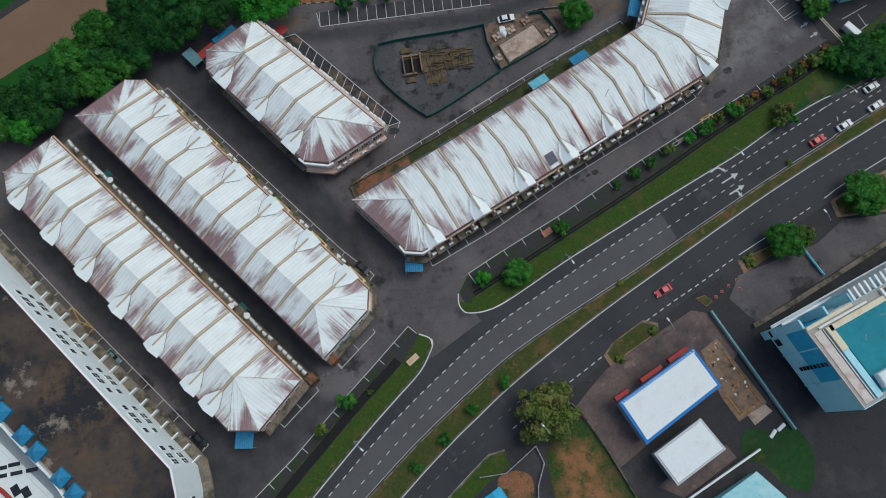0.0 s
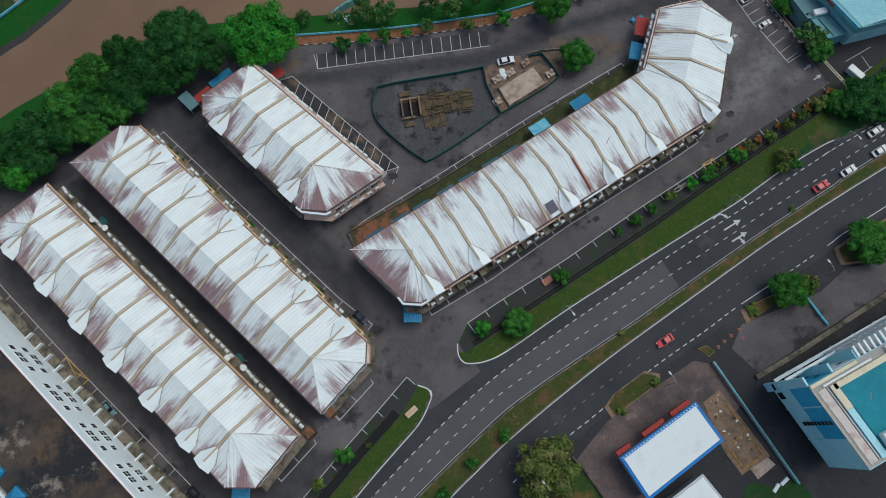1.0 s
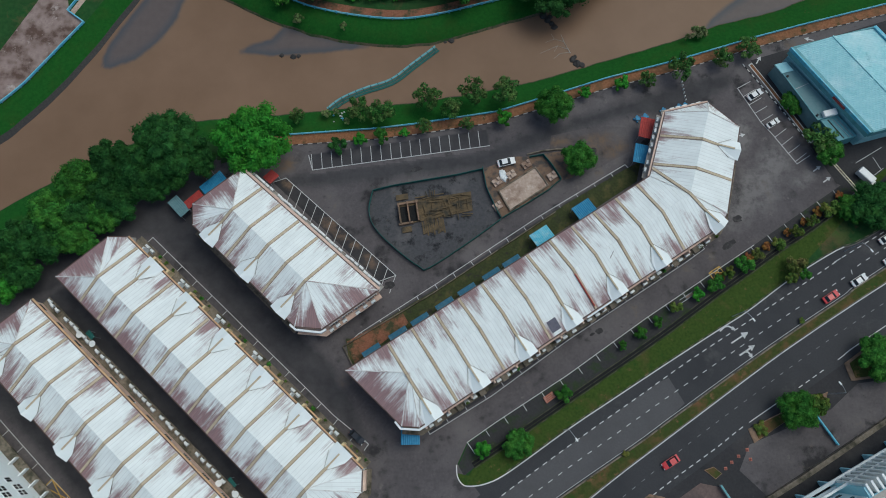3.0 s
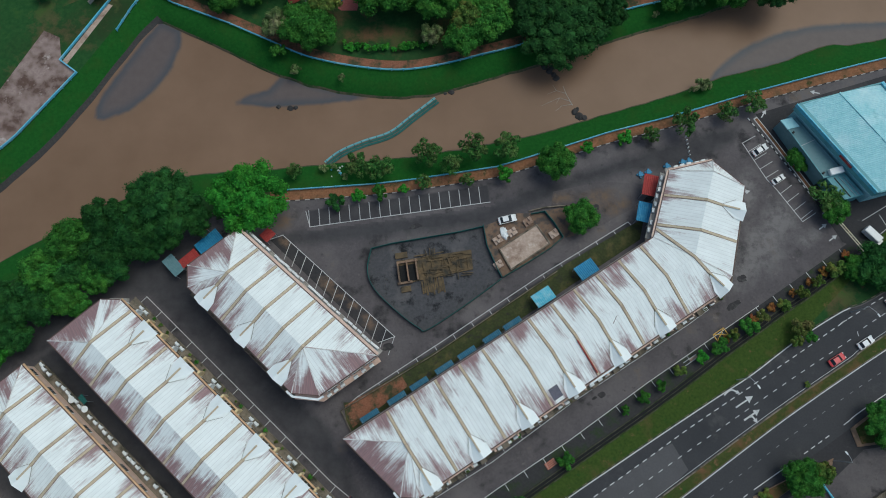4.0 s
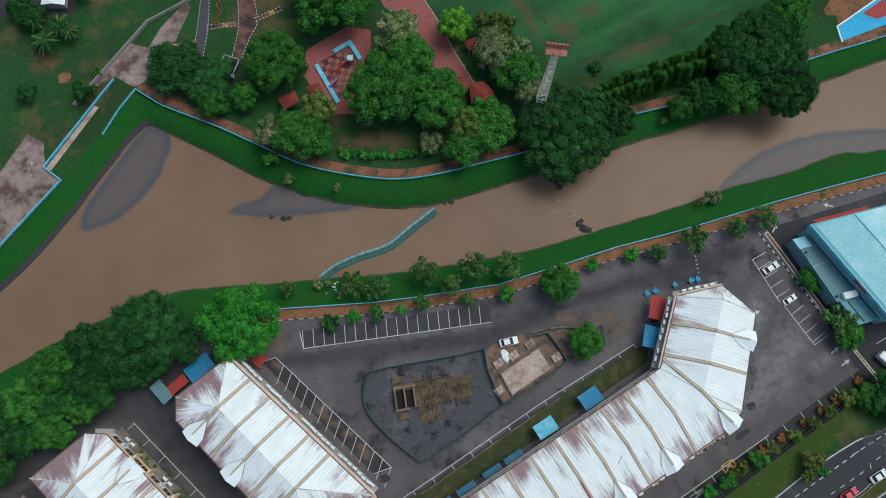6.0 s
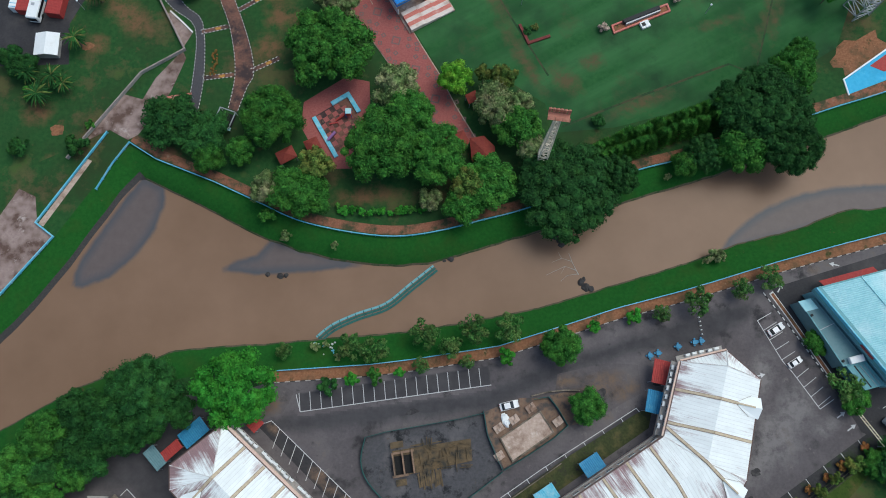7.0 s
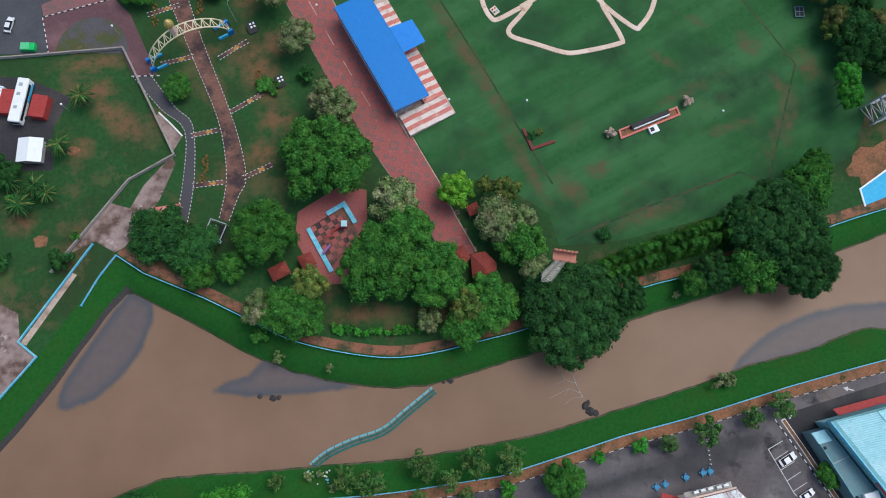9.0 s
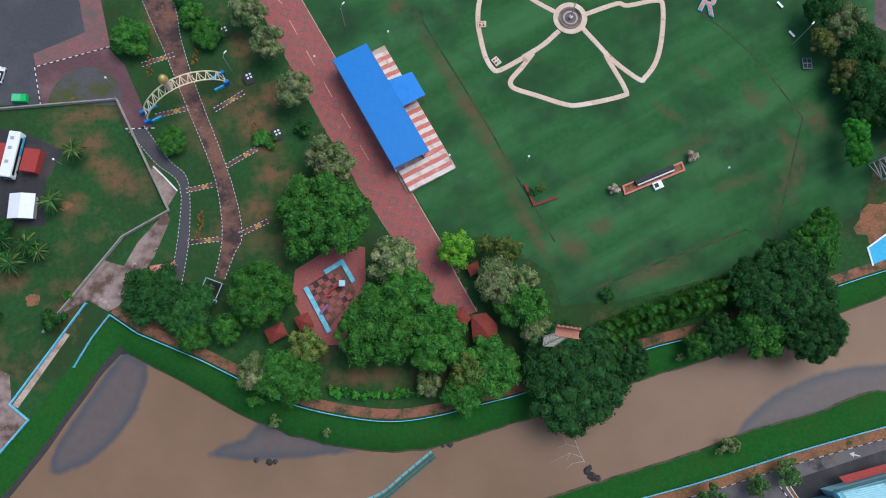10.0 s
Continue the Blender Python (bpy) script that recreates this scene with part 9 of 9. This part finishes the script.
def car_parts(paint, glass):
    out = []
    bm = bmesh.new()
    prof = [(-2.1, 0.35, 0.8), (-2.15, 0.75, 0.82), (-1.5, 0.92, 0.86), (1.0, 0.95, 0.86), (1.9, 0.82, 0.8), (2.1, 0.5, 0.76), (2.1, 0.35, 0.76)]
    rows = [[bm.verts.new((u, s * w, z)) for s in (-1, 1)] for u, z, w in prof]
    for r, q in zip(rows, rows[1:]):
        bm.faces.new((r[0], r[1], q[1], q[0]))
    bm.faces.new([r[0] for r in rows])
    bm.faces.new([r[1] for r in rows][::-1])
    out.append(("body", bm, paint))
    bm = bmesh.new()
    lo = [bm.verts.new(p) for p in ((-1.7, -0.78, 0.92), (0.95, -0.78, 0.95), (0.95, 0.78, 0.95), (-1.7, 0.78, 0.92))]
    hi = [bm.verts.new(p) for p in ((-1.15, -0.6, 1.42), (0.2, -0.6, 1.45), (0.2, 0.6, 1.45), (-1.15, 0.6, 1.42))]
    for k in range(4):
        bm.faces.new((lo[k], lo[(k + 1) % 4], hi[(k + 1) % 4], hi[k]))
    bm.faces.new(hi)
    out.append(("glasshouse", bm, glass))
    out.append(("roof", box(Matrix.Translation((-0.48, 0, 1.43)), 1.35, 1.2, 0.06), paint))
    for u in (-1.3, 1.3):
        for v in (-0.75, 0.75):
            bm = bmesh.new()
            tube(bm, (u, v - 0.1, 0.32), (u, v + 0.1, 0.32), 0.32, 0.32, 12)
            out.append(("wheel", bm, M_KERBB))
    for v in (-0.55, 0.55):
        out.append(("headlight", box(Matrix.Translation((2.05, v, 0.6)), 0.14, 0.34, 0.16), M_WHITE))
        out.append(("tail_light", box(Matrix.Translation((-2.12, v, 0.62)), 0.1, 0.3, 0.16), M_RED))
    return out


def car(x, y, a, colour, paint, scale=1.0, z=0.03):
    ob = thing("car", colour, "car", "cars", at=(x, y, z))
    ob.rotation_euler.z = a
    ob.scale = (scale, scale, scale)
    if paint.name not in CARS:
        CARS[paint.name] = [(n, part(n, bm, m, ob).data) for n, bm, m in car_parts(paint, M_GLASS)]
    else:
        for n, me in CARS[paint.name]:
            o = new(n, me)
            o.parent = ob
    return ob


M_CARRED = surf("red_car_paint", (0.55, 0.03, 0.04), (0.6, 0.04, 0.05), None, 0.5, 1.0, 0.3, 0.0, spec=0.5)
M_CARWHITE = surf("white_car_paint", (0.72, 0.72, 0.72), (0.78, 0.78, 0.78), None, 0.5, 1.0, 0.3, 0.0, spec=0.5)
M_CARDARK = surf("dark_car_paint", (0.02, 0.024, 0.035), (0.03, 0.035, 0.045), None, 0.5, 1.0, 0.25, 0.0, spec=0.5)
M_CARTEAL = surf("grey_teal_car_paint", (0.16, 0.28, 0.30), (0.2, 0.32, 0.34), None, 0.5, 1.0, 0.3, 0.0, spec=0.5)
RA = radians(30.5)
car(99.7, 74.3, RA, "white saloon car on the main road", M_CARWHITE)
car(92.4, 70.4, RA, "red saloon car on the main road", M_CARRED)
car(108.2, 79.4, RA, "white saloon car on the main road", M_CARWHITE)
car(107.9, 84.6, RA, "white saloon car on the main road", M_CARWHITE)
car(51.0, 33.0, RA + math.pi, "red hatchback on the main road", M_CARRED)
car(-19.8, 39.4, radians(-42), "dark blue car parked by the kerb", M_CARDARK, 0.95)
car(-77.2, 19.0, radians(-43), "grey-teal car parked by the wall", M_CARTEAL)
car(-55.9, 0.2, radians(-43), "black car parked by the wall", M_CARDARK)
car(16.4, 105.3, radians(13), "white car with dark windows beside the slab", M_CARWHITE, 1.05, 0.08)
car(80.3, 122.7, radians(31), "white car in a parking bay", M_CARWHITE)
car(84.0, 114.9, radians(31), "small silver-white car in a parking bay", M_CARWHITE, 0.85)
car(-109.4, 230.2, radians(80), "white car in the car park", M_CARWHITE)
van = thing("van", "white delivery van parked in the east yard", "van", at=(104.9, 100.0, 0.05))
van.rotation_euler.z = radians(-48)
part("body", box(Matrix.Translation((-0.3, 0, 0.4)), 4.4, 1.9, 1.9, 0.15), M_CARWHITE, van)
part("bonnet", box(Matrix.Translation((2.2, 0, 0.4)), 0.9, 1.8, 0.8, 0.12), M_CARWHITE, van)
part("windscreen", box(Matrix.Translation((1.9, 0, 1.25)) @ Matrix.Rotation(radians(-25), 4, "Y"), 0.1, 1.6, 0.85), M_GLASS, van)
for u in (-1.6, 1.9):
    for v in (-0.85, 0.85):
        bm = bmesh.new()
        tube(bm, (u, v - 0.1, 0.36), (u, v + 0.1, 0.36), 0.36, 0.36, 12)
        part("wheel", bm, M_KERBB, van)


# ---- street furniture ----
def street_lamp(x, y, a, h=9.0, reach=2.2):
    ob = thing("street_lamp", "grey steel street lamp with a curved arm", "street lamp", "street lamps", at=(x, y, 0))
    ob.rotation_euler.z = a
    bm = bmesh.new()
    tube(bm, (0, 0, 0), (0, 0, h - 1), 0.13, 0.08)
    part("pole", bm, M_STEEL, ob)
    bm = bmesh.new()
    pts = [Vector((reach * t, 0, h - 1 + math.sin(t * math.pi / 2))) for t in (0, 0.25, 0.5, 0.75, 1)]
    for p, q in zip(pts, pts[1:]):
        tube(bm, p, q, 0.06, 0.05, 6)
    part("arm", bm, M_STEEL, ob)
    part("head", box(Matrix.Translation((reach + 0.3, 0, h - 0.12)), 0.9, 0.35, 0.16, 0.05), M_WHITE, ob)


for x, y, a in ((-20.4, -0.6, -0.7), (27.4, 40.4, -1.0), (68.6, 66.0, -1.0), (50.6, 22.9, 2.2), (88.8, 47.6, 2.2), (22.0, 0.6, 2.3), (97.5, 81.6, -1.0)):
    street_lamp(x, y, a)
for x, y in ((3.0, 208.6), (22.2, 208.4), (-45.0, 241.5), (-92.0, 207.0), (-30.5, 234.0), (70.6, 205.8), (-12.4, 240.8), (-81.5, 228.0)):
    ob = thing("lamp_post", "slim white park lamp post", "lamp post", "park lamps", at=(x, y, 0))
    bm = bmesh.new()
    tube(bm, (0, 0, 0), (0, 0, 4.2), 0.08, 0.06)
    part("pole", bm, M_STEEL, ob)
    bm = bmesh.new()
    bmesh.ops.create_icosphere(bm, subdivisions=2, radius=0.3, matrix=Matrix.Translation((0, 0, 4.4)))
    part("globe", bm, M_WHITE, ob)
for x, y in ((91.0, 240.1), (-51.6, 231.4), (-23.7, 244.4)):
    street_lamp(x, y, 0.9, 10.0, 0.8)
for x, y in ((49.9, 116.6), (51.9, 117.2), (56.7, 118.7), (60.7, 119.7), (62.3, 120.0)):
    ob = thing("cafe_table", "small blue plastic table with stools", "table", "blue tables outside", at=(x, y, 0.03))
    part("top", box(Matrix.Translation((0, 0, 0.7)), 1.0, 1.0, 0.05), M_BLUE, ob)
    for u in (-1, 1):
        for v in (-1, 1):
            part("leg", box(Matrix.Translation((u * 0.4, v * 0.4, 0)), 0.07, 0.07, 0.7), M_BLUE, ob)
    for u, v in ((0.75, 0), (-0.75, 0), (0, 0.75), (0, -0.75)):
        part("stool", box(Matrix.Translation((u, v, 0)), 0.38, 0.38, 0.45, 0.03), M_BLUE, ob)
for k in range(6):
    bm = bmesh.new()
    tube(bm, (0, 0, 0), (0, 0, 0.8), 0.17, 0.13, 10)
    ob = tagged(part("bollard", bm, M_WHITE), "white plastic bollard on the asphalt", "bollard", "bollards")
    ob.location = (62.6 - 0.1 * k, 121.6 + 1.0 * k, 0.03)
board = thing("billboard", "pale orange hoarding board on the verge", "board", at=(-8.0, 17.6, 0.15))
board.rotation_euler.z = radians(42)
part("panel", box(Matrix.Translation((0, 0, 0.5)) @ Matrix.Rotation(radians(35), 4, "X"), 3.0, 1.5, 0.12), M_PEACH, board)
part("stripe", box(Matrix.Translation((0, -0.05, 0.63)) @ Matrix.Rotation(radians(35), 4, "X"), 2.5, 0.3, 0.02), M_OCHRE, board)
for u in (-1.2, 1.2):
    part("post", box(Matrix.Translation((u, 0.3, 0)), 0.12, 0.12, 0.7), M_STEEL, board)
# painted arrows and boxes
def arrow(stroke, wide, head):
    """A painted arrow along a line of places; the head is head metres long."""
    bm = bmesh.new()
    add_ribbon(bm, stroke, wide / 2, -wide / 2, 0.03, 0.05)
    a, b = Vector(stroke[-2]), Vector(stroke[-1])
    d = (b - a).normalized()
    n = Vector((-d.y, d.x))
    bm.faces.new([bm.verts.new((*q, 0.053)) for q in (b - n * head * 0.5, b + d * head, b + n * head * 0.5)])
    part("arrow", bm, M_PAINT, road)


arrow(smooth([(65.4, 62.5), (66.4, 63.4), (67.4, 63.7), (68.3, 63.3)], 3), 0.36, 1.0)
arrow([(67.8, 59.7), (70.6, 61.4)], 0.34, 1.7)
arrow([(69.4, 56.8), (72.0, 58.4)], 0.4, 1.5)
arrow(smooth([(70.6, 57.5), (71.4, 57.6), (71.9, 57.0)], 3), 0.36, 1.1)
for a, b in (((-88.6, 31.0), (-82.8, 25.8)), ((64.2, 76.6), (66.8, 78.2))):
    lines(yard, "hatching", [a, b], 0.2, 0.055, M_YELLOW)
    n = Vector((-(b[1] - a[1]), b[0] - a[0])).normalized() * (-2.2 if a[0] < 0 else -1.8)
    c, d = (a[0] + n.x, a[1] + n.y), (b[0] + n.x, b[1] + n.y)
    for p, q in ((a, d), (b, c), (c, d), (a, c), (b, d)):
        lines(yard, "hatching", [p, q], 0.2, 0.055, M_YELLOW)
# black and white stall kerbs in the east bays
for k, km in ((0, M_KERBW), (1, M_KERBB)):
    bm = bmesh.new()
    for x, y, a in along([(78.6, 131.2), (83.4, 124.0), (92.6, 109.6)], 1.8, 0.9 * k):
        add_box(bm, turn(x, y, 0, a), 0.9, 0.22, 0.2)
    tagged(part("kerb_stones", bm, km), ("white painted kerb stones beside the bays", "black painted kerb stones beside the bays")[k], "kerb", kind="stuff")

for x, y, r in ((-36.9, 145.8, 1.6), (-25.0, 143.2, 1.1), (57.0, 160.4, 1.0), (68.6, 140.4, 1.4), (64.6, 139.2, 0.9)):
    plant("dull", x, y, r, 3.0, "at the water's edge", "bank shrubs")
for x, y, a in ((96.8, 138.3, 2.9), (82.3, 132.3, 1.0), (75.2, 111.8, 0.2), (93.3, 102.5, 0.6), (95.4, 99.6, 0.6)):
    bm = bmesh.new()
    add_box(bm, turn(x, y, 0.055, a), 1.6, 0.3, 0.015)
    bm.faces.new([bm.verts.new(turn(x, y, 0.071, a) @ Vector(p)) for p in ((0.6, -0.6, 0), (1.7, 0.0, 0), (0.6, 0.6, 0))])
    part("arrow", bm, M_PAINT, yard)
for x, y, a in ((91.1, 243.0, -0.9), (88.8, 251.2, -0.9)):
    b = thing("park_bench", "white bench at the edge of the field", "bench", "park benches", at=(x, y, 0.03))
    b.rotation_euler.z = a
    part("seat", box(Matrix.Translation((0, 0, 0.42)), 2.0, 0.6, 0.08), M_WHITE, b)
    for u in (-0.8, 0.8):
        part("leg", box(Matrix.Translation((u, 0, 0)), 0.12, 0.5, 0.42), M_CONC, b)
s = thing("info_panel", "tilted dark board with pale squares", "board", "tilted boards", at=(94.2, 234.8, 0))
part("board", box(Matrix.Translation((0, 0, 0.6)), 2.4, 2.9, 0.12), M_SLATE, s)
for u in (-0.55, 0.55):
    for v in (-0.7, 0.7):
        part("square", box(Matrix.Translation((u, v, 0.72)), 0.9, 1.1, 0.04), M_KERBB, s)
part("leg", box(Matrix.Identity(4), 0.3, 0.3, 0.6), M_STEEL, s)

for x, y, r in ((-29.0, 119.0, 1.2), (-26.4, 119.6, 0.9), (-23.5, 116.6, 1.0)):
    plant("dull", x, y, r, 2.4, "by the end of the boom", "bank shrubs")
random.seed(77)
for k in range(14):
    x, y = random.uniform(-30, -24), random.uniform(117.2, 120.4)
    bm = bmesh.new()
    bmesh.ops.create_icosphere(bm, subdivisions=1, radius=random.uniform(0.16, 0.34))
    for v in bm.verts:
        v.co *= random.uniform(0.7, 1.2)
    tagged(part("litter_lump", bm, M_KERBW if k % 3 else M_CYAN), "pale washed-up litter on the bank", "litter", "bank litter").location = (x, y, ground_z(x, y) + 0.1)

for x, y, rx, ry, a in ((37.0, 63.0, 0.9, 0.7, 0.2), (35.2, 62.2, 0.7, 0.3, 0.5), (-12.6, 74.6, 1.3, 0.9, 0.4), (11.0, 54.0, 0.6, 0.9, 0.3), (69.8, 83.6, 2.2, 0.8, 0.6), (72.4, 90.0, 1.2, 0.8, 0.2), (84.2, 82.6, 1.4, 0.6, 0.5), (22.0, 100.8, 1.6, 0.5, 0.2), (-6, 104, 1.8, 0.6, 0.2), (38, 108, 1.2, 1.0, 0.4), (-26.5, 40.0, 1.0, 0.6, 0.9), (52, 110.5, 1.5, 0.8, 0.3)):
    patch(x, y, rx, ry, a, M_OIL, yard, "dark oil stain on the asphalt", 0.036)
bench = thing("low_bench", "rust-brown slatted bench by the drain", "bench", at=(24.4, 47.7, 0.05))
bench.rotation_euler.z = radians(34)
for k in range(4):
    part("slat", box(Matrix.Translation((0, -0.6 + 0.4 * k, 0.45)), 2.6, 0.3, 0.08), M_RUSTSTEEL, bench)
for u in (-1.0, 1.0):
    part("leg", box(Matrix.Translation((u, 0, 0)), 0.14, 1.4, 0.45), M_STEEL, bench)
frame_b = thing("fallen_board", "pale steel sign frame lying in the strip", "board", at=(58.3, 70.7, 0.1))
frame_b.rotation_euler.z = radians(32)
for v in (-0.4, 0.4):
    part("rail", box(Matrix.Translation((0, v, 0.1)), 3.8, 0.12, 0.12), M_STEEL, frame_b)
part("panel", box(Matrix.Translation((0.8, 0, 0.05)), 2.0, 0.7, 0.06), M_SLAB, frame_b)
